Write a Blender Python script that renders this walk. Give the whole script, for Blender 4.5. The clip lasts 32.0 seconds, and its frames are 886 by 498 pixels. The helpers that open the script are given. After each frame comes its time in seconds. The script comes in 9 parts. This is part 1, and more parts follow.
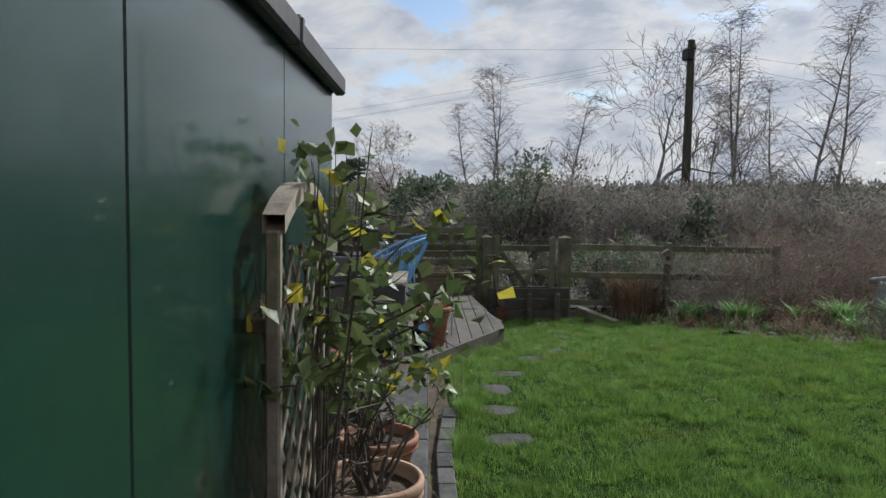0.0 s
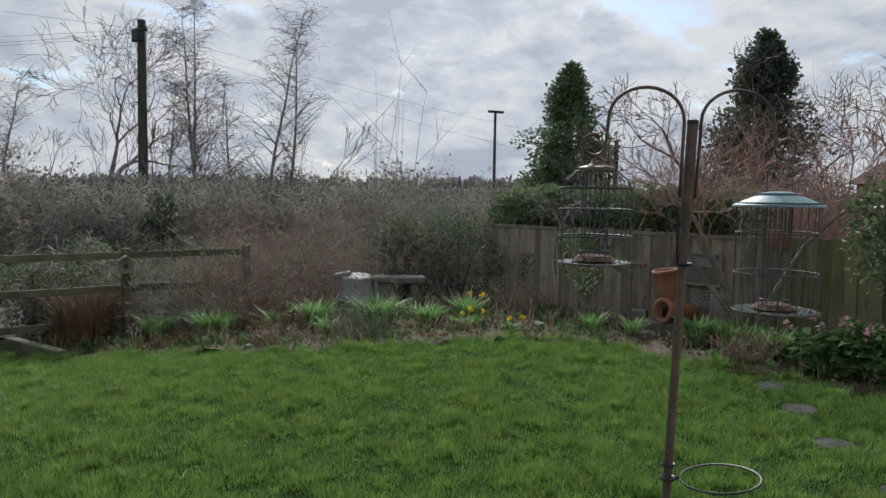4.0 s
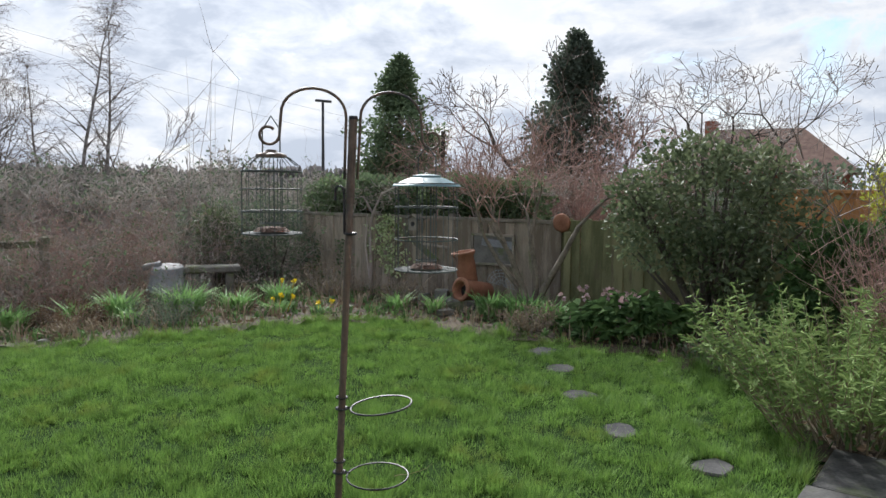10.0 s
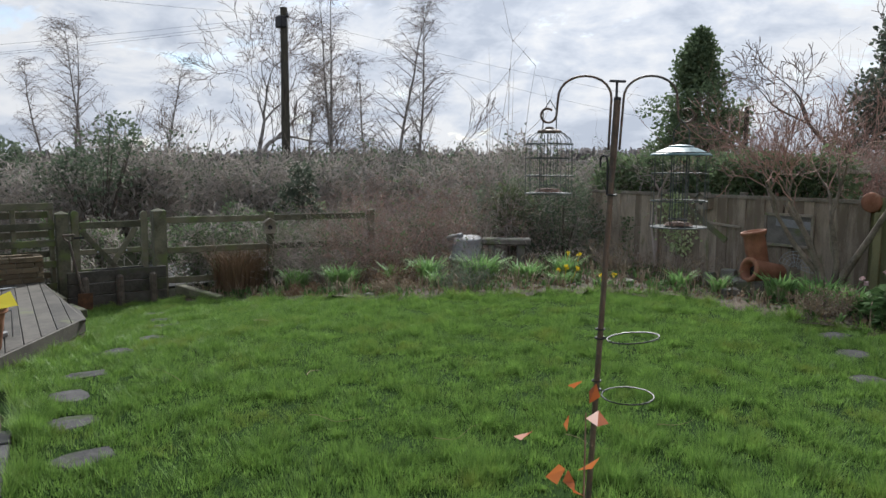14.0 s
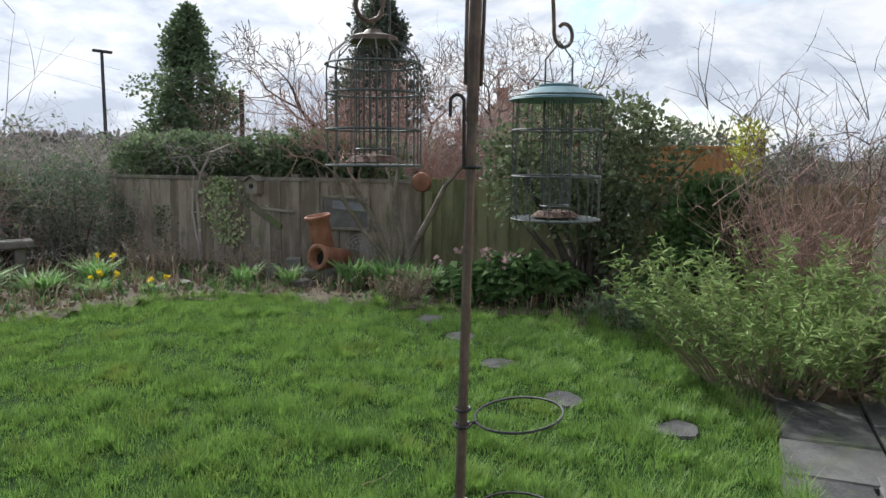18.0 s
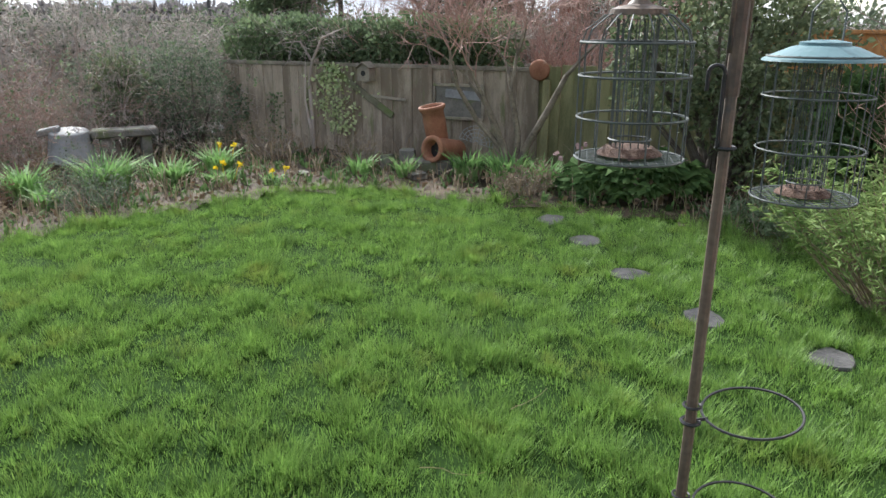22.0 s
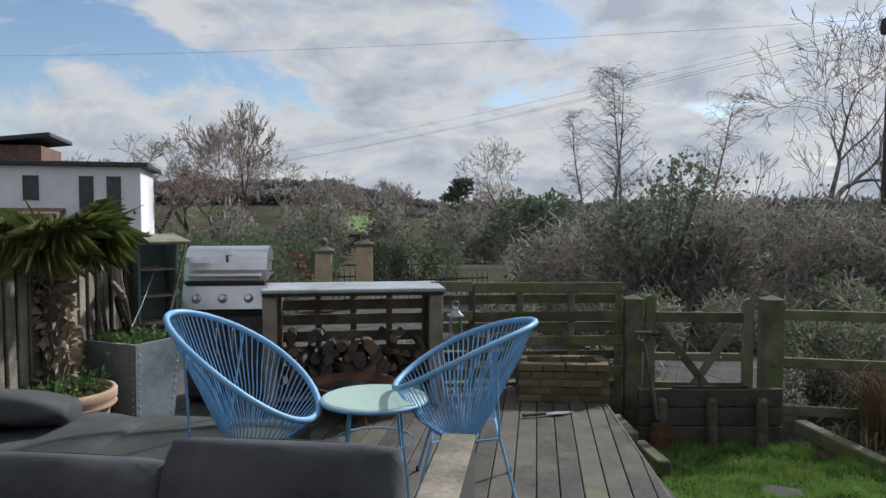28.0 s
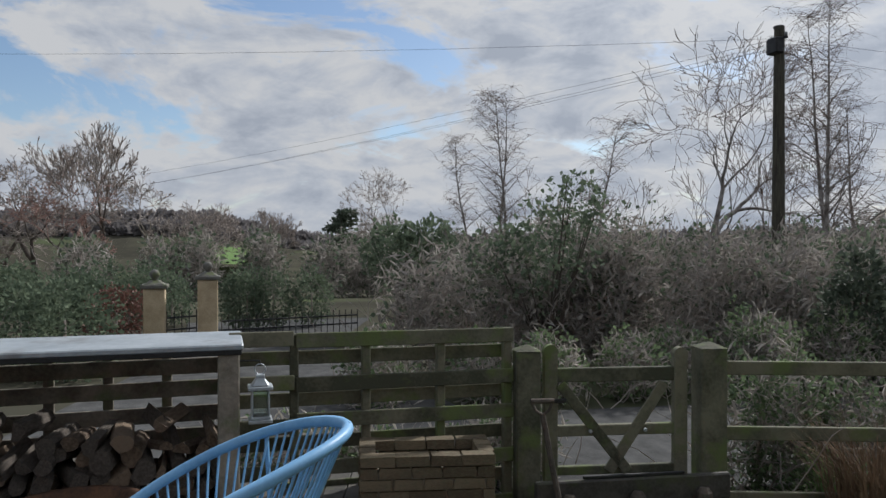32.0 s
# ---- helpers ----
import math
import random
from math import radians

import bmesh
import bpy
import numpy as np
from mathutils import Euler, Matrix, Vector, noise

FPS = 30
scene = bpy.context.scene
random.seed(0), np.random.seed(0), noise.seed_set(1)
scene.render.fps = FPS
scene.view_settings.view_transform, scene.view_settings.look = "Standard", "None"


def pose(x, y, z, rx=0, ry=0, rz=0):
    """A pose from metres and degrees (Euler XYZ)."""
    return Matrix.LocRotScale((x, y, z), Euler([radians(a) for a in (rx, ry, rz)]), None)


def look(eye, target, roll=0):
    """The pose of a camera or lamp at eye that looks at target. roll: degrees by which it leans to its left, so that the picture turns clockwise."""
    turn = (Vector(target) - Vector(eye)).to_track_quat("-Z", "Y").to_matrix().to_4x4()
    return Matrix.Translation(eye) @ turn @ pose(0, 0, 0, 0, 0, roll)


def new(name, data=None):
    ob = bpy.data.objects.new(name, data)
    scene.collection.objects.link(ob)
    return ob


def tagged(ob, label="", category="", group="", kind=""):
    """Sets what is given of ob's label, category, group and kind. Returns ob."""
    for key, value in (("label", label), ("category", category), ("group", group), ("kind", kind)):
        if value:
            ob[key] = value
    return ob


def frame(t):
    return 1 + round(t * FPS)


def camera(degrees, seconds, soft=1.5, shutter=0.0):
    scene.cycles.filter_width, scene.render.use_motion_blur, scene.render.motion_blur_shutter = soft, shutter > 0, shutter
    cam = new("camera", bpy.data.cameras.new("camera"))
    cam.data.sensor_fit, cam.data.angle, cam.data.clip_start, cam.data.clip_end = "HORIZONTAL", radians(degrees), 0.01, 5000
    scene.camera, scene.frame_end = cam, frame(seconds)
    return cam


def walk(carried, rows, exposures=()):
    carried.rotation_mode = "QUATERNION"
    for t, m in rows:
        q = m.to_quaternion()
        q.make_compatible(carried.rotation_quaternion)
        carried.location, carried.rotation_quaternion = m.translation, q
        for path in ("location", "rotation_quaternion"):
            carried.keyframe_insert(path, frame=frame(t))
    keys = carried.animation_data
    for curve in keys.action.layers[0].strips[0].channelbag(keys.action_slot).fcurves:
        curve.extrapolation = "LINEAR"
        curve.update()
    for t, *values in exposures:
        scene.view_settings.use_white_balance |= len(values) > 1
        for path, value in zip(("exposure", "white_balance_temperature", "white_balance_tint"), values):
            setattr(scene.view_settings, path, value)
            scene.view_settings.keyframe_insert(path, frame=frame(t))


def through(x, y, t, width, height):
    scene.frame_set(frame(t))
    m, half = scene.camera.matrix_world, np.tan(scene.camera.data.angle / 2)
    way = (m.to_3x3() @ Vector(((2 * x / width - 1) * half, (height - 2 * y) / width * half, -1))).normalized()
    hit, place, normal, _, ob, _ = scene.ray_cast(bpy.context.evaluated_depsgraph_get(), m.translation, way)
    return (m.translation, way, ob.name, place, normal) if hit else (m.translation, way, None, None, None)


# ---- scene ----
cam = camera(62.9, 32.0)
PATH = [
    (0, (1.549, -0.772, 1.559), (-0.36, -0.196, 1.409), 0.9),
    (0.5, (1.411, -0.61, 1.53), (-0.424, 0.171, 1.381), 0.7),
    (1, (1.248, -0.503, 1.54), (-0.509, 0.441, 1.393), 0.8),
    (1.5, (1.08, -0.442, 1.53), (-0.608, 0.621, 1.387), 0.9),
    (2, (0.916, -0.318, 1.568), (-0.727, 0.812, 1.425), 0.7),
    (2.5, (0.755, -0.251, 1.604), (-0.841, 0.946, 1.458), 0.8),
    (3, (0.546, -0.191, 1.625), (-0.949, 1.129, 1.479), 0.8),
    (3.5, (0.419, -0.055, 1.608), (-0.897, 1.444, 1.461), 0.9),
    (4, (0.344, 0.108, 1.616), (-0.726, 1.791, 1.47), 0.9),
    (4.5, (0.3, 0.165, 1.63), (-0.473, 2.004, 1.488), 0.9),
    (6.5, (0.174, 0.225, 1.665), (0.097, 2.218, 1.52), 0.9),
    (7, (0.173, 0.231, 1.648), (0.163, 2.226, 1.504), 0.9),
    (7.5, (0.188, 0.242, 1.633), (0.214, 2.237, 1.49), 0.8),
    (8, (0.205, 0.244, 1.618), (0.245, 2.239, 1.475), 0.8),
    (8.5, (0.287, 0.211, 1.589), (0.263, 2.205, 1.445), 0.9),
    (9, (0.476, 0.174, 1.553), (0.263, 2.157, 1.404), 0.9),
    (9.5, (0.693, 0.114, 1.556), (0.237, 2.055, 1.397), 0.7),
    (10, (0.918, -0.03, 1.599), (0.233, 1.841, 1.43), 0.6),
    (10.5, (1.095, -0.174, 1.587), (0.233, 1.622, 1.416), 0.6),
    (11, (1.145, -0.236, 1.583), (0.159, 1.495, 1.407), 0.5),
    (11.5, (1.168, -0.303, 1.573), (0.102, 1.379, 1.393), 0.5),
    (12, (1.323, -0.394, 1.564), (0.186, 1.241, 1.378), 0.5),
    (12.5, (1.527, -0.495, 1.565), (0.321, 1.088, 1.368), 0.5),
    (13, (1.562, -0.537, 1.582), (0.298, 0.998, 1.375), 0.5),
    (13.5, (1.446, -0.51, 1.568), (0.133, 0.982, 1.35), 0.4),
    (15.5, (0.601, -0.144, 1.528), (-0.811, 1.255, 1.301), 0.1),
    (16, (0.326, 0.001, 1.509), (-1.029, 1.454, 1.282), 0.2),
    (16.5, (0.185, 0.164, 1.496), (-0.97, 1.779, 1.263), 0.2),
    (17, (0.104, 0.285, 1.505), (-0.723, 2.09, 1.264), 0.2),
    (17.5, (-0.015, 0.391, 1.497), (-0.472, 2.322, 1.249), 0.3),
    (18, (-0.09, 0.455, 1.476), (-0.202, 2.436, 1.222), 0.5),
    (18.5, (-0.089, 0.466, 1.425), (-0.007, 2.444, 1.142), 0.4),
    (19, (-0.07, 0.456, 1.353), (0.158, 2.411, 0.998), 0.4),
    (19.5, (-0.074, 0.448, 1.321), (0.253, 2.368, 0.867), 0.5),
    (20, (-0.092, 0.458, 1.342), (0.289, 2.347, 0.807), 0.6),
    (20.5, (-0.149, 0.479, 1.453), (0.243, 2.349, 0.861), 0.6),
    (21, (-0.223, 0.494, 1.554), (0.08, 2.373, 0.94), 0.7),
    (21.5, (-0.293, 0.522, 1.626), (-0.259, 2.425, 1.011), 0.5),
    (22, (-0.383, 0.583, 1.668), (-0.73, 2.461, 1.075), 0.1),
    (22.5, (-0.444, 0.65, 1.627), (-1.203, 2.42, 1.086), -0.0),
    (23, (-0.738, 0.588, 1.649), (-1.87, 2.16, 1.151), 0.0),
    (23.5, (-1.02, 0.513, 1.749), (-2.49, 1.787, 1.281), 0.0),
    (24, (-1.259, 0.529, 1.737), (-2.973, 1.472, 1.32), -0.2),
    (24.5, (-1.458, 0.588, 1.737), (-3.311, 1.249, 1.376), -0.1),
    (25, (-1.613, 0.568, 1.732), (-3.521, 1.086, 1.429), -0.0),
    (25.5, (-1.826, 0.47, 1.746), (-3.766, 0.888, 1.502), 0.0),
    (26, (-1.992, 0.42, 1.76), (-3.95, 0.778, 1.564), 0.1),
    (26.5, (-2.247, 0.437, 1.729), (-4.214, 0.762, 1.572), 0.3),
    (28.5, (-3.137, 0.608, 1.687), (-5.116, 0.885, 1.598), 0.0),
    (29, (-3.394, 0.692, 1.656), (-5.372, 0.979, 1.582), 0.0),
    (29.5, (-3.688, 0.736, 1.613), (-5.664, 1.037, 1.555), -0.0),
    (30, (-3.985, 0.769, 1.654), (-5.957, 1.098, 1.61), -0.0),
    (30.5, (-4.241, 0.878, 1.632), (-6.205, 1.254, 1.602), -0.1),
    (31, (-4.477, 1.022, 1.615), (-6.429, 1.459, 1.594), -0.1),
    (31.5, (-4.75, 1.163, 1.598), (-6.683, 1.676, 1.584), -0.1),
    (32, (-4.962, 1.333, 1.594), (-6.876, 1.913, 1.584), -0.0),
]
EXPOSURES = [(0, 0.30, 6200, 10), (2, 0.30, 6200, 10), (4, 0.30, 6200, 10), (6.5, 0.78, 6200, 10), (9, 0.88, 6200, 10), (11, 0.74, 6200, 10), (13, 0.70, 6200, 10), (16, 0.50, 6200, 10), (17.5, 0.72, 6200, 10), (18.5, 1.16, 6200, 10), (19.5, 1.70, 6200, 10), (20.5, 1.84, 6200, 10), (21.5, 1.48, 6200, 10), (22.5, 1.30, 6200, 10), (24, 0.95, 6200, 10), (25, 0.85, 6200, 10), (26, 0.55, 6200, 10), (28.5, 0.25, 6200, 10), (30, 0.14, 6200, 10), (32, 0.12, 6200, 10)]
walk(cam, [(t, look(eye, target, roll)) for t, eye, target, roll in PATH], EXPOSURES)


# ---- world and sun: a bright broken-cloud sky, the sun veiled over the far hedge ----
SUN_YAW, SUN_UP = 34.0, 38.0
world = bpy.data.worlds.new("sky_world")
scene.world = world
world.use_nodes = True
wt = world.node_tree
wt.nodes.clear()


def wnode(kind, **kw):
    n = wt.nodes.new(kind)
    for k, v in kw.items():
        n.inputs[k.replace("_", " ")].default_value = v
    return n


w_out = wnode("ShaderNodeOutputWorld")
w_sky = wt.nodes.new("ShaderNodeTexSky")
w_sky.sky_type = "NISHITA"
w_sky.sun_disc = False
w_sky.sun_elevation = radians(SUN_UP)
w_sky.sun_rotation = radians(-SUN_YAW)
w_sky.air_density, w_sky.dust_density, w_sky.ozone_density = 1.0, 0.7, 1.6
w_bg = wnode("ShaderNodeBackground", Strength=0.095)
wt.links.new(w_sky.outputs[0], w_bg.inputs[0])
w_co = wt.nodes.new("ShaderNodeTexCoord")
w_sep = wt.nodes.new("ShaderNodeSeparateXYZ")
wt.links.new(w_co.outputs["Generated"], w_sep.inputs[0])


def wmath(op, a, b=None, c=None, clamp=False):
    n = wt.nodes.new("ShaderNodeMath")
    n.operation = op
    n.use_clamp = clamp
    for i, v in enumerate((a, b, c)):
        if v is None:
            continue
        if isinstance(v, (int, float)):
            n.inputs[i].default_value = v
        else:
            wt.links.new(v, n.inputs[i])
    return n.outputs[0]


# broken cumulus: lumps flattened towards the horizon, thin bright rims, grey undersides
w_vec = wt.nodes.new("ShaderNodeMapping")
w_vec.inputs["Scale"].default_value = (1.0, 1.0, 2.3)
w_vec.inputs["Location"].default_value = (3.1, 1.7, 0.4)
wt.links.new(w_co.outputs["Generated"], w_vec.inputs[0])


def wnoise(scale, detail, rough, distort=0.0, vec=None):
    n = wnode("ShaderNodeTexNoise", Scale=scale, Detail=detail, Roughness=rough, Distortion=distort)
    wt.links.new(vec or w_vec.outputs[0], n.inputs["Vector"])
    return n.outputs["Fac"]


def wramp(fac, *stops):
    n = wt.nodes.new("ShaderNodeValToRGB")
    e = n.color_ramp.elements
    while len(e) < len(stops):
        e.new(0.5)
    for el, (p, c) in zip(e, stops):
        el.position = p
        el.color = (*c, 1)
    wt.links.new(fac, n.inputs[0])
    return n.outputs[0]


# how near the sun a part of the sky lies: thicker and brighter cloud there
w_dir = wt.nodes.new("ShaderNodeVectorMath")
w_dir.operation = "DOT_PRODUCT"
wt.links.new(w_co.outputs["Generated"], w_dir.inputs[0])
SUN_WAY = Vector((-math.sin(radians(SUN_YAW)) * math.cos(radians(SUN_UP)), math.cos(radians(SUN_YAW)) * math.cos(radians(SUN_UP)), math.sin(radians(SUN_UP))))
w_dir.inputs[1].default_value = SUN_WAY
w_sundot = w_dir.outputs["Value"]
w_low = wramp(w_sep.outputs[2], (0.0, (1, 1, 1)), (0.20, (0, 0, 0)))
w_east = wmath("MULTIPLY_ADD", w_sep.outputs[0], 0.055, 0.055)
w_dens = wmath("ADD", wnoise(4.3, 11, 0.60, 0.45), wmath("MULTIPLY_ADD", w_low, 0.10, wmath("MULTIPLY_ADD", wmath("POWER", wmath("MAXIMUM", w_sundot, 0.0), 5.0), 0.16, w_east)))
w_mask = wramp(w_dens, (0.470, (0, 0, 0)), (0.555, (1, 1, 1)))
w_puff = wnoise(8.5, 9, 0.58, 0.35)
w_body = wmath("MULTIPLY_ADD", w_puff, 0.8, wmath("MULTIPLY_ADD", w_dens, -0.9, 0.73))
w_shade = wramp(w_body, (0.44, (0.62, 0.67, 0.76)), (0.55, (0.80, 0.84, 0.91)), (0.66, (1.0, 1.0, 1.0)))
w_glow = wmath("POWER", wmath("MAXIMUM", w_sundot, 0.0), 7.0)
w_str = wmath("MULTIPLY_ADD", w_glow, 0.20, 0.52)
w_cb = wt.nodes.new("ShaderNodeBackground")
wt.links.new(w_shade, w_cb.inputs[0])
wt.links.new(w_str, w_cb.inputs[1])
w_mix = wt.nodes.new("ShaderNodeMixShader")
wt.links.new(w_mask, w_mix.inputs[0])
wt.links.new(w_bg.outputs[0], w_mix.inputs[1])
wt.links.new(w_cb.outputs[0], w_mix.inputs[2])
wt.links.new(w_mix.outputs[0], w_out.inputs[0])

sun = new("sun", bpy.data.lights.new("sun", "SUN"))
sun.data.energy, sun.data.angle, sun.data.color = 4.2, radians(4), (1.0, 0.97, 0.92)
sun.matrix_world = look(SUN_WAY * 60, (0, 0, 0))


# ---- materials ----
def mat(name, dark, light, scale=8.0, rough=0.7, bump=0.2, fine=None, metal=0.0, spec=0.3, mid=0.5, wear=None, wear_at=0.62, wave=None, stretch=(1, 1, 1), vary=0.0, coat=0.0):
    """A surface of two tones mixed at two scales, with relief. wear: a third tone in blotches; vary: tone change from piece to piece."""
    m = bpy.data.materials.new(name)
    m.use_nodes = True
    nt = m.node_tree
    N, L = nt.nodes, nt.links
    b = N["Principled BSDF"]
    b.inputs["Roughness"].default_value = rough
    b.inputs["Metallic"].default_value = metal
    b.inputs["Specular IOR Level"].default_value = spec
    b.inputs["Coat Weight"].default_value = coat
    tc = N.new("ShaderNodeTexCoord")
    mp = N.new("ShaderNodeMapping")
    mp.inputs["Scale"].default_value = stretch
    L.new(tc.outputs["Object"], mp.inputs[0])
    info = N.new("ShaderNodeObjectInfo")
    add = N.new("ShaderNodeVectorMath")
    add.operation = "ADD"
    sc = N.new("ShaderNodeVectorMath")
    sc.operation = "SCALE"
    sc.inputs[0].default_value = (7.3, 3.1, 5.7)
    L.new(info.outputs["Random"], sc.inputs["Scale"])
    L.new(mp.outputs[0], add.inputs[0])
    L.new(sc.outputs[0], add.inputs[1])
    n1 = N.new("ShaderNodeTexNoise")
    n1.inputs["Scale"].default_value, n1.inputs["Detail"].default_value, n1.inputs["Roughness"].default_value = scale, 5, 0.6
    n2 = N.new("ShaderNodeTexNoise")
    n2.inputs["Scale"].default_value, n2.inputs["Detail"].default_value = fine or scale * 9, 3
    L.new(add.outputs[0], n1.inputs["Vector"])
    L.new(add.outputs[0], n2.inputs["Vector"])
    mx = N.new("ShaderNodeMath")
    mx.operation = "MULTIPLY_ADD"
    mx.inputs[1].default_value, mx.inputs[2].default_value = 0.4, -0.2
    L.new(n2.outputs["Fac"], mx.inputs[0])
    ad = N.new("ShaderNodeMath")
    L.new(n1.outputs["Fac"], ad.inputs[0])
    L.new(mx.outputs[0], ad.inputs[1])
    fac = ad.outputs[0]
    if vary:
        v = N.new("ShaderNodeMath")
        v.operation = "MULTIPLY_ADD"
        v.inputs[1].default_value, v.inputs[2].default_value = vary, -vary / 2
        L.new(info.outputs["Random"], v.inputs[0])
        a2 = N.new("ShaderNodeMath")
        L.new(fac, a2.inputs[0])
        L.new(v.outputs[0], a2.inputs[1])
        fac = a2.outputs[0]
    ramp = N.new("ShaderNodeValToRGB")
    e = ramp.color_ramp.elements
    e[0].position, e[1].position = mid - 0.2, mid + 0.2
    e[0].color, e[1].color = (*dark, 1), (*light, 1)
    L.new(fac, ramp.inputs[0])
    col = ramp.outputs[0]
    if wear:
        n3 = N.new("ShaderNodeTexNoise")
        n3.inputs["Scale"].default_value, n3.inputs["Detail"].default_value, n3.inputs["Roughness"].default_value = scale * 0.6, 7, 0.65
        off = N.new("ShaderNodeVectorMath")
        off.inputs[1].default_value = (11, 5, 3)
        L.new(add.outputs[0], off.inputs[0])
        L.new(off.outputs[0], n3.inputs["Vector"])
        r2 = N.new("ShaderNodeValToRGB")
        r2.color_ramp.elements[0].position, r2.color_ramp.elements[1].position = wear_at - 0.05, wear_at + 0.06
        L.new(n3.outputs["Fac"], r2.inputs[0])
        mc = N.new("ShaderNodeMix")
        mc.data_type = "RGBA"
        L.new(r2.outputs[0], mc.inputs["Factor"])
        L.new(col, mc.inputs["A"])
        mc.inputs["B"].default_value = (*wear, 1)
        col = mc.outputs["Result"]
    L.new(col, b.inputs["Base Color"])
    if bump:
        bp = N.new("ShaderNodeBump")
        bp.inputs["Strength"].default_value, bp.inputs["Distance"].default_value = bump, 0.02
        L.new(fac, bp.inputs["Height"])
        L.new(bp.outputs[0], b.inputs["Normal"])
    return m


def leafmat(name, dark, light, through=0.35, rough=0.5, spec=0.3, nscale=1.3, patch=None, island=0.55):
    """Leaves, blades and twigs: each island its own tone, light partly passing through."""
    m = bpy.data.materials.new(name)
    m.use_nodes = True
    N, L = m.node_tree.nodes, m.node_tree.links
    b = N["Principled BSDF"]
    b.inputs["Roughness"].default_value = rough
    b.inputs["Specular IOR Level"].default_value = spec
    g = N.new("ShaderNodeNewGeometry")
    tc = N.new("ShaderNodeTexCoord")
    n1 = N.new("ShaderNodeTexNoise")
    n1.inputs["Scale"].default_value, n1.inputs["Detail"].default_value = nscale, 4
    L.new(tc.outputs["Object"], n1.inputs["Vector"])
    ma = N.new("ShaderNodeMath")
    ma.operation = "MULTIPLY_ADD"
    ma.inputs[1].default_value = island
    L.new(g.outputs["Random Per Island"], ma.inputs[0])
    m2 = N.new("ShaderNodeMath")
    m2.operation = "MULTIPLY_ADD"
    m2.inputs[1].default_value, m2.inputs[2].default_value = 1.1, -0.32
    L.new(n1.outputs["Fac"], m2.inputs[0])
    L.new(m2.outputs[0], ma.inputs[2])
    r = N.new("ShaderNodeValToRGB")
    r.color_ramp.elements[0].color, r.color_ramp.elements[1].color = (*dark, 1), (*light, 1)
    L.new(ma.outputs[0], r.inputs[0])
    col = r.outputs[0]
    if patch:
        n2 = N.new("ShaderNodeTexNoise")
        n2.inputs["Scale"].default_value, n2.inputs["Detail"].default_value, n2.inputs["Roughness"].default_value = 1.7, 6, 0.7
        L.new(tc.outputs["Object"], n2.inputs["Vector"])
        r2 = N.new("ShaderNodeValToRGB")
        r2.color_ramp.elements[0].position, r2.color_ramp.elements[1].position = 0.54, 0.72
        L.new(n2.outputs["Fac"], r2.inputs[0])
        mc = N.new("ShaderNodeMix")
        mc.data_type = "RGBA"
        L.new(r2.outputs[0], mc.inputs["Factor"])
        L.new(col, mc.inputs["A"])
        mc.inputs["B"].default_value = (*patch, 1)
        col = mc.outputs["Result"]
    L.new(col, b.inputs["Base Color"])
    if through:
        t = N.new("ShaderNodeBsdfTranslucent")
        L.new(col, t.inputs[0])
        s = N.new("ShaderNodeMixShader")
        s.inputs[0].default_value = through
        L.new(b.outputs[0], s.inputs[1])
        L.new(t.outputs[0], s.inputs[2])
        L.new(s.outputs[0], N["Material Output"].inputs[0])
    return m


def glassmat(name, tint=(0.9, 0.95, 0.93), clear=0.82):
    m = bpy.data.materials.new(name)
    m.use_nodes = True
    N, L = m.node_tree.nodes, m.node_tree.links
    N.remove(N["Principled BSDF"])
    t = N.new("ShaderNodeBsdfTransparent")
    t.inputs[0].default_value = (*tint, 1)
    gl = N.new("ShaderNodeBsdfGlossy")
    gl.inputs["Roughness"].default_value = 0.02
    fr = N.new("ShaderNodeFresnel")
    fr.inputs[0].default_value = 1.7
    s = N.new("ShaderNodeMixShader")
    L.new(fr.outputs[0], s.inputs[0])
    L.new(t.outputs[0], s.inputs[1])
    L.new(gl.outputs[0], s.inputs[2])
    L.new(s.outputs[0], N["Material Output"].inputs[0])
    return m


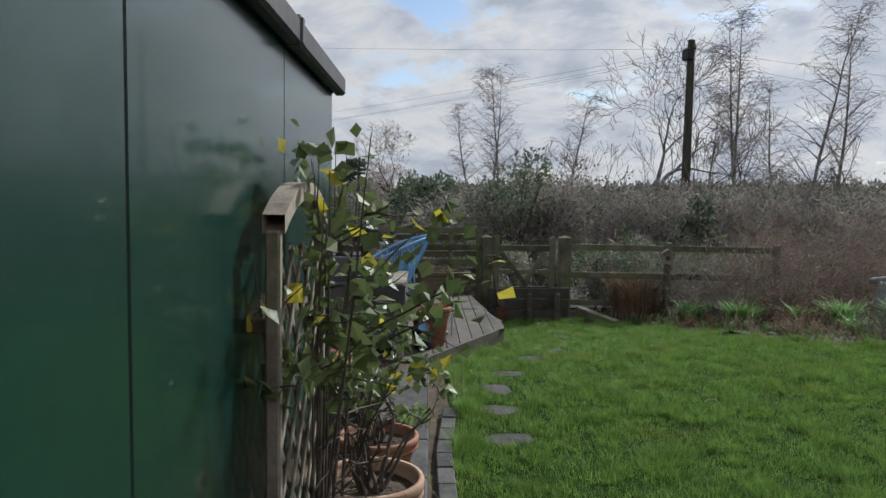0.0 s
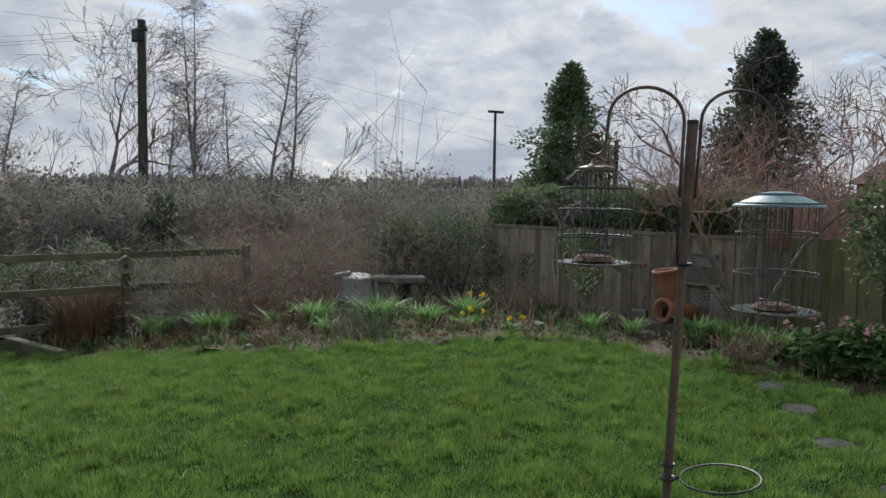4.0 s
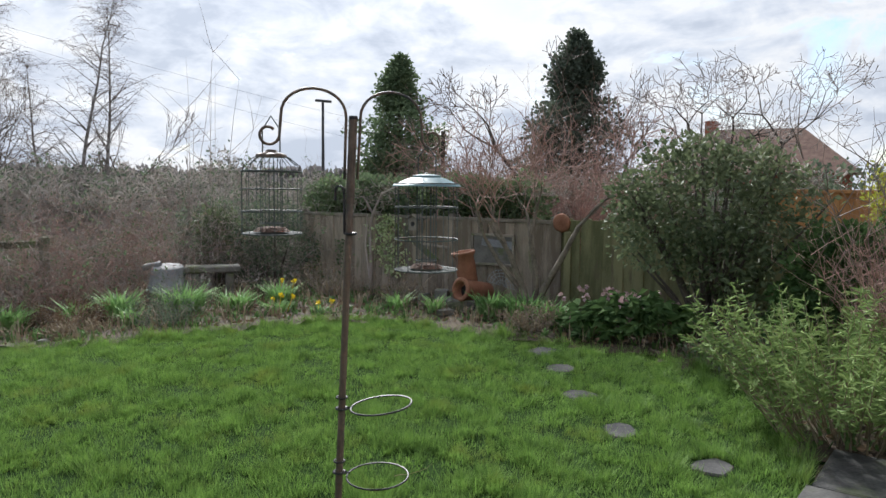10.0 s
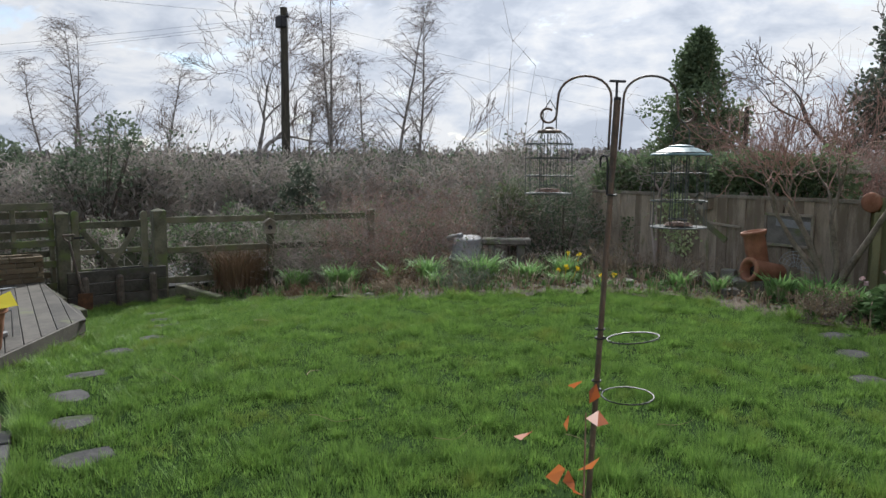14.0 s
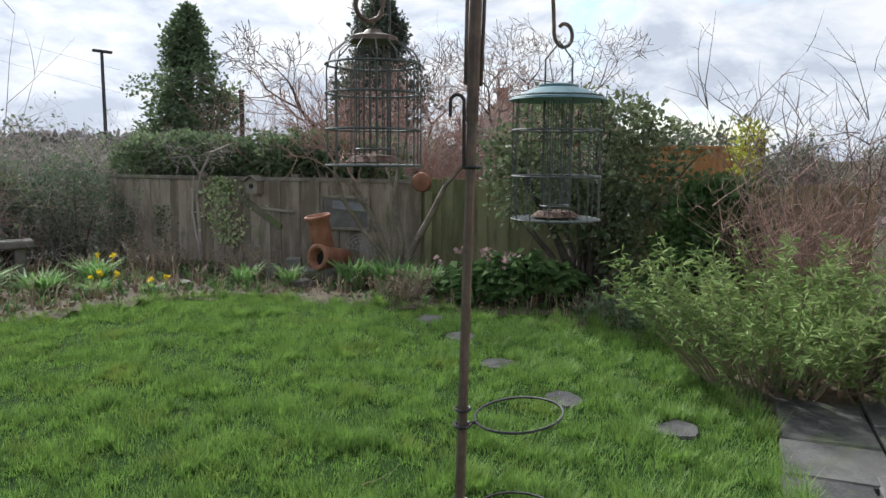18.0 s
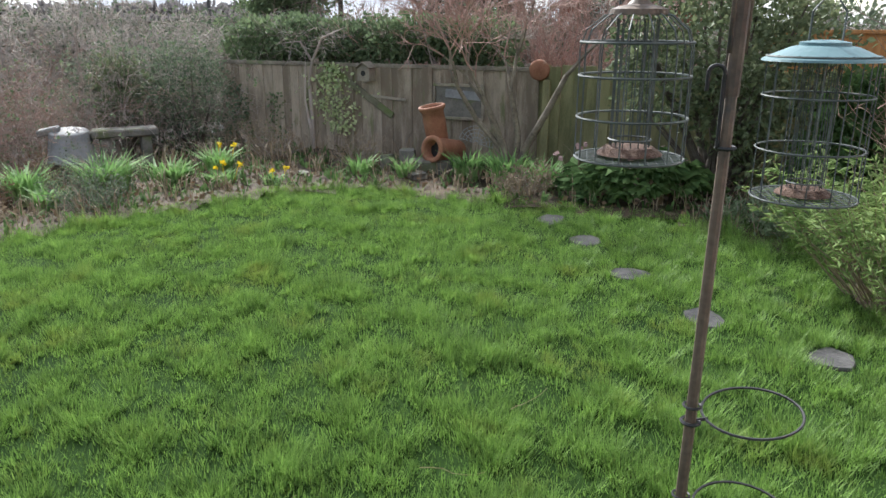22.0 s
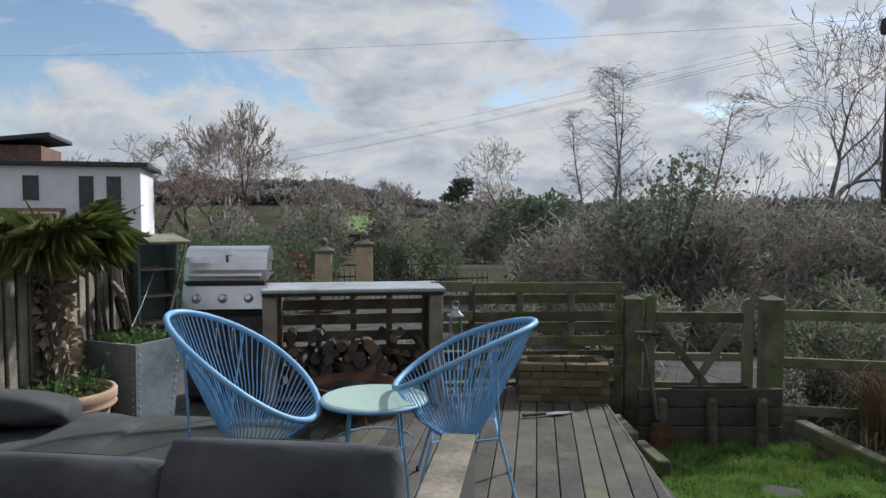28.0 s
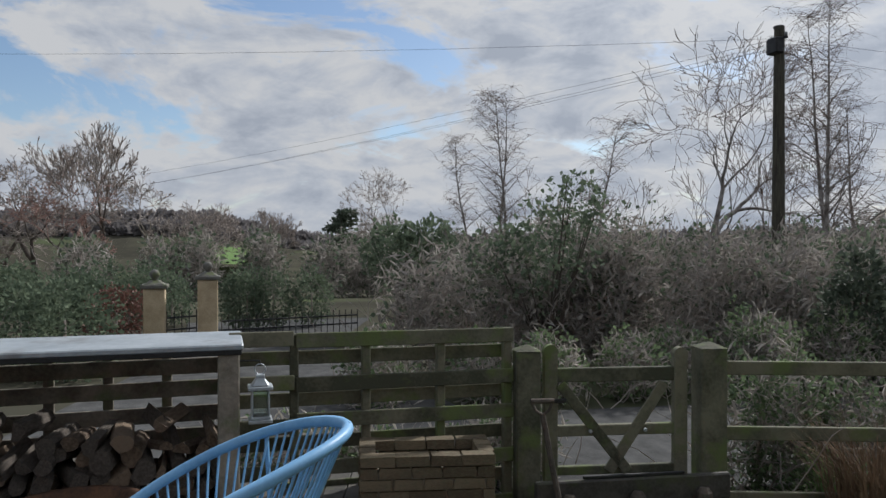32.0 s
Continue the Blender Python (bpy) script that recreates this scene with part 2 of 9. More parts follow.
M = dict(
    roofpane=glassmat("clear_roof_sheet", (0.86, 0.88, 0.88)),
    # soil colour darkened to carry the shade between the grass tufts
    lawn=mat("lawn_soil_gap_shade", (0.010, 0.024, 0.006), (0.026, 0.052, 0.013), 3, 0.95, 0.5, 60, spec=0.03, wear=(0.040, 0.050, 0.018), wear_at=0.68),
    far=mat("far_ground", (0.045, 0.043, 0.035), (0.085, 0.082, 0.06), 0.08, 0.95, 0.6, 0.6, wear=(0.09, 0.12, 0.055), wear_at=0.62, spec=0.0),
    soil=mat("bed_soil", (0.030, 0.022, 0.015), (0.101, 0.074, 0.051), 5, 0.95, 1.0, 45, wear=(0.068, 0.081, 0.034), wear_at=0.62),
    slab=mat("paving_stone", (0.026, 0.027, 0.028), (0.082, 0.080, 0.077), 6, 0.75, 0.5, 55, wear=(0.062, 0.072, 0.042), wear_at=0.6, vary=0.3),
    slate=mat("stepping_slate", (0.035, 0.035, 0.037), (0.10, 0.098, 0.096), 7, 0.9, 0.6, 60, spec=0.1, wear=(0.05, 0.066, 0.03), wear_at=0.56, vary=0.25),
    deck=mat("deck_wood", (0.038, 0.035, 0.030), (0.100, 0.091, 0.077), 3.5, 0.75, 0.25, 40, stretch=(1, 1, 1), wear=(0.105, 0.112, 0.062), wear_at=0.64, vary=0.3),
    grey=mat("weathered_wood", (0.115, 0.102, 0.082), (0.29, 0.258, 0.21), 4, 0.85, 0.35, 45, wear=(0.136, 0.160, 0.080), wear_at=0.6, vary=0.3),
    green=mat("mossy_wood", (0.058, 0.060, 0.040), (0.165, 0.158, 0.112), 4, 0.88, 0.35, 45, wear=(0.115, 0.145, 0.055), wear_at=0.56, vary=0.35),
    fence=mat("fence_board", (0.162, 0.132, 0.100), (0.348, 0.297, 0.234), 3, 0.9, 0.3, 40, stretch=(4, 4, 0.8), wear=(0.15, 0.16, 0.085), wear_at=0.58, vary=0.4),
    algae=mat("algae_board", (0.125, 0.130, 0.062), (0.255, 0.245, 0.13), 3, 0.9, 0.3, 40, stretch=(4, 4, 0.8), wear=(0.15, 0.125, 0.08), wear_at=0.60, vary=0.35),
    cedar=mat("new_board", (0.30, 0.15, 0.06), (0.45, 0.25, 0.11), 4, 0.8, 0.2, 40, stretch=(4, 4, 0.8), vary=0.2),
    upvc=mat("white_plastic", (0.50, 0.52, 0.54), (0.60, 0.615, 0.63), 2.5, 0.35, 0.02, 30, spec=0.4, wear=(0.45, 0.46, 0.44), wear_at=0.72),
    # black of the gaskets, also used for fills that imitate shade
    rubber=mat("black_gasket_and_shade", (0.012, 0.012, 0.012), (0.03, 0.03, 0.03), 9, 0.6, 0.1),
    chrome=mat("brushed_handle", (0.45, 0.45, 0.46), (0.6, 0.6, 0.6), 9, 0.25, 0.02, metal=1.0),
    shed=mat("green_sheet", (0.004, 0.026, 0.020), (0.007, 0.036, 0.028), 1.1, 0.24, 0.012, 25, spec=0.8, coat=0.2),
    trim=mat("dark_trim", (0.035, 0.036, 0.038), (0.075, 0.075, 0.078), 5, 0.5, 0.1),
    terra=mat("terracotta", (0.19, 0.082, 0.048), (0.32, 0.155, 0.095), 6, 0.8, 0.15, 60, wear=(0.38, 0.27, 0.19), wear_at=0.66),
    pale=mat("pale_clay", (0.30, 0.19, 0.13), (0.46, 0.33, 0.24), 6, 0.85, 0.15, 60, wear=(0.5, 0.42, 0.35), wear_at=0.62),
    glaze=mat("navy_glaze", (0.010, 0.013, 0.035), (0.025, 0.03, 0.07), 6, 0.2, 0.03),
    cloth=mat("grey_cushion", (0.040, 0.044, 0.050), (0.078, 0.083, 0.092), 3.5, 0.92, 0.2, 160),
    cover=mat("sofa_cloth", (0.040, 0.045, 0.044), (0.078, 0.084, 0.080), 2.2, 0.9, 0.12, 170, wear=(0.115, 0.125, 0.058), wear_at=0.7),
    alu=mat("grey_frame", (0.30, 0.31, 0.31), (0.42, 0.43, 0.43), 5, 0.4, 0.03, metal=0.5),
    blue=mat("blue_cord", (0.15, 0.33, 0.55), (0.22, 0.43, 0.66), 8, 0.45, 0.05),
    mint=mat("mint_top", (0.29, 0.41, 0.36), (0.40, 0.51, 0.44), 2.2, 0.35, 0.05, 30, wear=(0.26, 0.34, 0.27), wear_at=0.6),
    pink=mat("pink_plastic", (0.60, 0.20, 0.22), (0.72, 0.30, 0.31), 2.0, 0.4, 0.03, wear=(0.70, 0.45, 0.42), wear_at=0.64),
    chute=mat("pale_pink_plastic", (0.55, 0.42, 0.42), (0.68, 0.55, 0.54), 1.6, 0.45, 0.04, wear=(0.45, 0.38, 0.36), wear_at=0.64),
    steel=mat("grill_steel", (0.50, 0.51, 0.53), (0.68, 0.69, 0.70), 2.5, 0.28, 0.03, 60, metal=0.9),
    black=mat("black_metal", (0.012, 0.012, 0.013), (0.035, 0.035, 0.037), 8, 0.5, 0.1),
    zinc=mat("galvanised", (0.26, 0.29, 0.31), (0.42, 0.45, 0.47), 3.5, 0.5, 0.06, 30, metal=0.35, wear=(0.22, 0.23, 0.23), wear_at=0.62),
    trough=mat("dull_trough_metal", (0.12, 0.145, 0.165), (0.25, 0.285, 0.31), 3.0, 0.55, 0.06, 30, metal=0.25, wear=(0.16, 0.165, 0.16), wear_at=0.6),
    sleeper=mat("wet_sleeper", (0.028, 0.026, 0.023), (0.085, 0.079, 0.070), 4, 0.8, 0.35, 45, wear=(0.06, 0.07, 0.035), wear_at=0.62, vary=0.3),
    rust=mat("rusty_iron", (0.05, 0.03, 0.022), (0.15, 0.075, 0.04), 9, 0.85, 0.3),
    pole=mat("feeder_pole", (0.075, 0.058, 0.045), (0.16, 0.12, 0.09), 10, 0.6, 0.15, wear=(0.06, 0.06, 0.06), wear_at=0.6),
    wire=mat("grey_green_wire", (0.055, 0.066, 0.062), (0.13, 0.145, 0.138), 12, 0.6, 0.05, spec=0.2),
    teal=mat("teal_lid", (0.085, 0.165, 0.18), (0.15, 0.24, 0.26), 6, 0.45, 0.05, wear=(0.14, 0.17, 0.165), wear_at=0.62),
    seed=mat("bird_seed", (0.05, 0.03, 0.025), (0.16, 0.10, 0.07), 60, 0.9, 0.6),
    brick=mat("sand_brick", (0.085, 0.064, 0.040), (0.18, 0.142, 0.090), 9, 0.9, 0.4, 70, wear=(0.12, 0.115, 0.07), wear_at=0.58, vary=0.5),
    redbrick=mat("red_brick", (0.20, 0.07, 0.045), (0.34, 0.13, 0.08), 9, 0.9, 0.4, 70, vary=0.5),
    mortar=mat("mortar", (0.20, 0.17, 0.13), (0.30, 0.26, 0.21), 9, 0.95, 0.4),
    stone=mat("bench_stone", (0.095, 0.092, 0.083), (0.20, 0.192, 0.172), 6, 0.9, 0.4, 60, wear=(0.12, 0.14, 0.07), wear_at=0.58),
    pillar=mat("gate_stone", (0.38, 0.30, 0.19), (0.55, 0.45, 0.30), 4, 0.9, 0.3),
    bark=mat("bark", (0.055, 0.045, 0.038), (0.13, 0.11, 0.092), 9, 0.9, 0.5, 60),
    birch=mat("birch_bark", (0.10, 0.085, 0.075), (0.36, 0.34, 0.32), 5, 0.85, 0.3, 40),
    palebark=mat("pale_bark", (0.09, 0.075, 0.058), (0.24, 0.205, 0.16), 8, 0.9, 0.4, 60),
    log=mat("split_log", (0.075, 0.052, 0.036), (0.19, 0.140, 0.098), 6, 0.85, 0.3, 50, vary=0.5),
    creosote=mat("creosoted_pole", (0.035, 0.032, 0.026), (0.085, 0.08, 0.06), 6, 0.9, 0.3, 50, stretch=(4, 4, 0.5)),
    render=mat("white_render", (0.66, 0.68, 0.72), (0.78, 0.79, 0.81), 0.7, 0.9, 0.1, 12),
    darkroof=mat("dark_roof", (0.03, 0.032, 0.037), (0.07, 0.072, 0.078), 3, 0.7, 0.2),
    tile=mat("roof_tile", (0.11, 0.065, 0.05), (0.21, 0.13, 0.10), 4, 0.85, 0.4),
    tarmac=mat("lane_tarmac", (0.05, 0.05, 0.05), (0.10, 0.10, 0.098), 4, 0.95, 0.5, 70, spec=0.05),
    blueshelf=mat("blue_paint_wood", (0.075, 0.135, 0.155), (0.16, 0.23, 0.25), 6, 0.8, 0.2, 50, wear=(0.22, 0.20, 0.17), wear_at=0.58),
    dimpane=mat("dark_pane", (0.02, 0.024, 0.028), (0.05, 0.055, 0.06), 2, 0.15, 0.0, spec=0.5),
    leather=mat("pink_shoe", (0.42, 0.30, 0.29), (0.58, 0.46, 0.44), 14, 0.8, 0.2),
    sole=mat("white_sole", (0.5, 0.5, 0.48), (0.66, 0.65, 0.62), 14, 0.7, 0.1),
    white=mat("white_plastic_tub", (0.16, 0.166, 0.176), (0.27, 0.28, 0.29), 5, 0.6, 0.05, wear=(0.22, 0.22, 0.20), wear_at=0.6),
    redwall=mat("red_inner_wall", (0.36, 0.105, 0.082), (0.52, 0.165, 0.125), 4, 0.9, 0.2, 40),
    innerfloor=mat("tiled_floor", (0.22, 0.19, 0.16), (0.34, 0.30, 0.26), 3, 0.5, 0.05),
    sage=mat("sage_cushion", (0.16, 0.26, 0.23), (0.25, 0.36, 0.32), 5, 0.9, 0.15, 120),
    curtain=mat("pale_blind", (0.40, 0.41, 0.40), (0.55, 0.56, 0.55), 4, 0.9, 0.1),
    yellow=mat("yellow_rug", (0.45, 0.30, 0.06), (0.62, 0.45, 0.12), 6, 0.9, 0.2),
    orange=mat("orange_brick", (0.42, 0.20, 0.09), (0.55, 0.30, 0.15), 6, 0.9, 0.3, 40),
    glass=glassmat("window_glass"),
)
LF = dict(
    grass=leafmat("grass_blade", (0.026, 0.066, 0.014), (0.232, 0.385, 0.086), 0.34, 0.5, 0.25, 6.0, (0.20, 0.25, 0.055), 0.8),
    straw=leafmat("dry_straw", (0.25, 0.20, 0.11), (0.46, 0.40, 0.25), 0.2, 0.8),
    daff=leafmat("daffodil_leaf", (0.106, 0.213, 0.075), (0.312, 0.500, 0.175), 0.3, 0.6, 0.12),
    yellow=leafmat("yellow_petal", (0.60, 0.42, 0.01), (0.75, 0.60, 0.04), 0.3, 0.5),
    lush=leafmat("evergreen_leaf", (0.053, 0.077, 0.040), (0.207, 0.246, 0.132), 0.32, 0.55, 0.15),
    dark=leafmat("dark_leaf", (0.062, 0.088, 0.062), (0.194, 0.237, 0.156), 0.32, 0.75, 0.04),
    choisya=leafmat("glossy_green_leaf", (0.042, 0.085, 0.034), (0.135, 0.215, 0.075), 0.32, 0.75, 0.04),
    euph=leafmat("pale_green_leaf", (0.11, 0.18, 0.06), (0.31, 0.40, 0.15), 0.3, 0.65, 0.08),
    lime=leafmat("lime_leaf", (0.22, 0.26, 0.04), (0.48, 0.48, 0.08), 0.4, 0.5),
    ivy=leafmat("ivy_leaf", (0.060, 0.092, 0.055), (0.219, 0.288, 0.150), 0.30, 0.7, 0.06),
    varieg=leafmat("variegated_ivy_leaf", (0.204, 0.289, 0.119), (0.714, 0.782, 0.476), 0.3, 0.5),
    sagel=leafmat("sage_leaf", (0.10, 0.14, 0.08), (0.25, 0.31, 0.19), 0.25, 0.8, 0.05),
    rose=leafmat("rose_leaf", (0.045, 0.080, 0.028), (0.20, 0.25, 0.095), 0.28, 0.45, 0.3),
    rosey=leafmat("yellowing_leaf", (0.40, 0.34, 0.03), (0.62, 0.55, 0.08), 0.4, 0.45),
    bud=leafmat("red_bud_leaf", (0.30, 0.07, 0.02), (0.52, 0.20, 0.06), 0.4, 0.5),
    brown=leafmat("dead_brown", (0.09, 0.062, 0.043), (0.25, 0.175, 0.115), 0.1, 0.95, 0.05),
    dead=leafmat("dead_stem", (0.16, 0.125, 0.088), (0.37, 0.30, 0.21), 0.1, 0.9),
    twig=leafmat("grey_twig", (0.163, 0.139, 0.125), (0.507, 0.442, 0.397), 0, 0.9),
    redtwig=leafmat("reddish_twig", (0.192, 0.120, 0.102), (0.444, 0.294, 0.246), 0, 0.9),
    birchtwig=leafmat("birch_twig", (0.098, 0.076, 0.067), (0.253, 0.201, 0.172), 0, 0.9),
    # grey-brown of the far trees, with distance haze mixed into the colour
    woods=leafmat("hazed_far_woods", (0.13, 0.122, 0.125), (0.30, 0.28, 0.275), 0.3, 0.95, 0.1),
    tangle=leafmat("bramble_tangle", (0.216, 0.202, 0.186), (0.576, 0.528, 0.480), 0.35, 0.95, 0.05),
    palm=leafmat("palm_blade", (0.05, 0.08, 0.02), (0.20, 0.22, 0.07), 0.3, 0.5),
    conifer=leafmat("conifer_leaf", (0.045, 0.062, 0.046), (0.135, 0.160, 0.115), 0.32, 0.6, 0.15),
    redlaurel=leafmat("red_bush", (0.10, 0.05, 0.04), (0.22, 0.115, 0.085), 0.2, 0.6),
    hellebore=leafmat("mauve_petal", (0.25, 0.16, 0.17), (0.45, 0.32, 0.32), 0.3, 0.6),
    bluegreen=leafmat("purple_sage_leaf", (0.119, 0.136, 0.170), (0.323, 0.323, 0.374), 0.2, 0.7),
)


# ---- mesh tools ----
class MB:
    """Collects vertices and faces of one part."""

    def __init__(self):
        self.v, self.f = [], []

    def add(self, vs, fs, m=None):
        o = len(self.v)
        if m is not None:
            vs = [tuple(m @ Vector(p)) for p in vs]
        self.v.extend(vs)
        self.f.extend([tuple(i + o for i in f) for f in fs])
        return self

    def box(self, c, s, bev=0.006, m=None, taper=1.0):
        """A box with chamfered edges: centre, full size."""
        hx, hy, hz = s[0] / 2, s[1] / 2, s[2] / 2
        b = min(bev, hx * 0.45, hy * 0.45, hz * 0.45)
        vs, idx = [], {}
        for sx in (-1, 1):
            for sy in (-1, 1):
                for sz in (-1, 1):
                    k = taper if sz > 0 else 1
                    for a in range(3):
                        p = [sx * hx, sy * hy, sz * hz]
                        for j, sg in enumerate((sx, sy, sz)):
                            if j != a:
                                p[j] -= sg * b
                        idx[sx, sy, sz, a] = len(vs)
                        vs.append((c[0] + p[0] * k, c[1] + p[1] * k, c[2] + p[2]))
        fs = []
        for a in range(3):
            o1, o2 = [j for j in range(3) if j != a]
            for s1 in (-1, 1):
                q = []
                for u, w in ((-1, -1), (1, -1), (1, 1), (-1, 1)):
                    k = [0, 0, 0]
                    k[a], k[o1], k[o2] = s1, u, w
                    q.append(idx[(*k, a)])
                flip = (s1 > 0) == (a == 1)
                fs.append(tuple(q[::-1] if flip else q))
        for a in range(3):
            o1, o2 = [j for j in range(3) if j != a]
            for u in (-1, 1):
                for w in (-1, 1):
                    k0, k1 = [0, 0, 0], [0, 0, 0]
                    k0[o1] = k1[o1] = u
                    k0[o2] = k1[o2] = w
                    k0[a], k1[a] = -1, 1
                    fs.append((idx[(*k0, o1)], idx[(*k1, o1)], idx[(*k1, o2)], idx[(*k0, o2)]))
        for sx in (-1, 1):
            for sy in (-1, 1):
                for sz in (-1, 1):
                    fs.append(tuple(idx[sx, sy, sz, a] for a in range(3)))
        return self.add(vs, fs, m)

    def tube(self, pts, radii, n=6, cap=True, m=None):
        pts = [Vector(p) for p in pts]
        if isinstance(radii, (int, float)):
            radii = [radii] * len(pts)
        vs, fs = [], []
        prev = None
        for i, p in enumerate(pts):
            d = (pts[min(i + 1, len(pts) - 1)] - pts[max(i - 1, 0)])
            d = d.normalized() if d.length > 1e-9 else Vector((0, 0, 1))
            if prev is None:
                ref = Vector((0, 0, 1)) if abs(d.z) < 0.9 else Vector((1, 0, 0))
                a = d.cross(ref).normalized()
            else:
                a = (prev - d * prev.dot(d))
                a = a.normalized() if a.length > 1e-6 else d.orthogonal().normalized()
            prev = a
            bb = d.cross(a)
            for k in range(n):
                t = 2 * math.pi * k / n
                vs.append(tuple(p + (a * math.cos(t) + bb * math.sin(t)) * radii[i]))
        for i in range(len(pts) - 1):
            for k in range(n):
                k2 = (k + 1) % n
                fs.append((i * n + k, i * n + k2, (i + 1) * n + k2, (i + 1) * n + k))
        if cap:
            fs.append(tuple(range(n))[::-1])
            fs.append(tuple((len(pts) - 1) * n + k for k in range(n)))
        return self.add(vs, fs, m)

    def lathe(self, prof, n=24, m=None, c=(0, 0, 0)):
        """Turned about z: profile of (r, z), from the first point to the last."""
        vs, fs = [], []
        for r, z in prof:
            for k in range(n):
                t = 2 * math.pi * k / n
                vs.append((c[0] + r * math.cos(t), c[1] + r * math.sin(t), c[2] + z))
        for i in range(len(prof) - 1):
            for k in range(n):
                k2 = (k + 1) % n
                fs.append((i * n + k, i * n + k2, (i + 1) * n + k2, (i + 1) * n + k))
        if prof[0][0] > 1e-4:
            fs.append(tuple(range(n))[::-1])
        if prof[-1][0] > 1e-4:
            fs.append(tuple((len(prof) - 1) * n + k for k in range(n)))
        return self.add(vs, fs, m)

    def ring(self, c, r, w, n=28, k=6, axis=(0, 0, 1), arc=None):
        a = Vector(axis).normalized()
        u = a.orthogonal().normalized()
        v = a.cross(u)
        pts = [Vector(c) + (u * math.cos(t) + v * math.sin(t)) * r for t in [2 * math.pi * i / n for i in range(n + 1)]]
        return self.tube(pts, w, k, cap=False)

    def prism(self, poly, z0, z1, m=None):
        n = len(poly)
        vs = [(x, y, z0) for x, y in poly] + [(x, y, z1) for x, y in poly]
        fs = [tuple(range(n))[::-1], tuple(range(n, 2 * n))] + [(i, (i + 1) % n, n + (i + 1) % n, n + i) for i in range(n)]
        return self.add(vs, fs, m)


def to_mesh(name, mb, material, smooth=False):
    me = bpy.data.meshes.new(name)
    me.from_pydata(mb.v, [], mb.f)
    me.update()
    if smooth:
        me.polygons.foreach_set("use_smooth", [True] * len(me.polygons))
    if material:
        me.materials.append(material)
    return me


MANY = {"blossom", "limbwork", "twiggery", "branchwork", "stem", "leaves", "twigs", "flowers", "crown", "yellow_leaves", "trunk_fibre", "spokes", "limbs", "cords"}


def part(name, mb, material, parent=None, label="", smooth=False, kind=""):
    kind = kind or ("stuff" if name in MANY else "")
    ob = new(name, to_mesh(name, mb, material, smooth))
    if parent is not None:
        ob.parent = parent
    return tagged(ob, label, kind=kind)


def thing(name, label, category, group="", m=None, kind=""):
    e = new(name)
    e.empty_display_size = 0.1
    if m is not None:
        e.matrix_world = m
    return tagged(e, label, category, group, kind)


def single(name, mb, material, label, category, group="", m=None, smooth=False, kind=""):
    ob = part(name, mb, material, None, label, smooth)
    if m is not None:
        ob.matrix_world = m
    return tagged(ob, "", category, group, kind)


def at(x, y, z=None, rz=0.0):
    return pose(x, y, hgt(x, y) if z is None else z, 0, 0, rz)


def hgt(x, y):
    """The garden falls gently to the gate; beyond the lane the land drops into the valley."""
    u = min(max((-3.5 - x) / 5.8, 0.0), 1.0)
    z = -0.45 * u * u * (3 - 2 * u)
    d = max(-x - 24, y - 32, 0.0)
    return z - min(d * 0.05, 5.0)


def scatter_leaves(mb, P, D, S, rng, flat=1.0, aim=1.0):
    """Many small folded leaves at the places P, pointing roughly along D, of the sizes S."""
    n = len(P)
    if n == 0:
        return
    a = rng.normal(size=(n, 3)) * 0.8 + D * aim
    a /= np.linalg.norm(a, axis=1, keepdims=True) + 1e-9
    b = np.cross(a, rng.normal(size=(n, 3)))
    b /= np.linalg.norm(b, axis=1, keepdims=True) + 1e-9
    s = S[:, None]
    fold = np.cross(a, b) * s * 0.12
    w = b * s * 0.34 * flat
    V = np.stack([P, P + a * s * 0.5 + w + fold, P + a * s, P + a * s * 0.5 - w + fold], 1).reshape(-1, 3)
    o = len(mb.v)
    mb.v.extend(map(tuple, V.tolist()))
    base = o + 4 * np.arange(n)[:, None]
    F = np.concatenate([base + (0, 1, 2), base + (0, 2, 3)], 1).reshape(-1, 3)
    mb.f.extend(map(tuple, F.tolist()))


def cloud(mb, centre, radius, count, size, rng, flat=1.0, shell=0.55, aim=None, low=-1.0, spread=0.05):
    """Leaves in an ellipsoid, denser to its skin, with an uneven outline."""
    d = rng.normal(size=(count, 3))
    d /= np.linalg.norm(d, axis=1, keepdims=True) + 1e-9
    d[:, 2] = np.where(d[:, 2] < low, -d[:, 2], d[:, 2])
    ph = rng.uniform(0, 6.28, 3)
    k = shell + (1 - shell) * rng.random(count) ** 0.6
    k *= 1 + 0.16 * np.sin(3 * d[:, 0] + ph[0]) * np.sin(4 * d[:, 1] + ph[1]) + 0.12 * np.sin(7 * d[:, 2] + ph[2] + 5 * d[:, 0]) + rng.normal(size=count) * spread
    P = np.array(centre) + d * np.array(radius) * k[:, None]
    D = d if aim is None else np.tile(np.array(aim, float), (count, 1))
    scatter_leaves(mb, P, D, size * rng.uniform(0.6, 1.35, count), rng, flat)


def sprays(mb, tips, per, size, spread, rng, flat=1.0, aim=(0, 0, 0.3)):
    """A small cluster of leaves round each of many twig points."""
    T = np.repeat(np.array(tips, float), per, axis=0)
    P = T + rng.normal(size=T.shape) * spread
    scatter_leaves(mb, P, np.tile(np.array(aim, float), (len(P), 1)), size * rng.uniform(0.6, 1.3, len(P)), rng, flat)


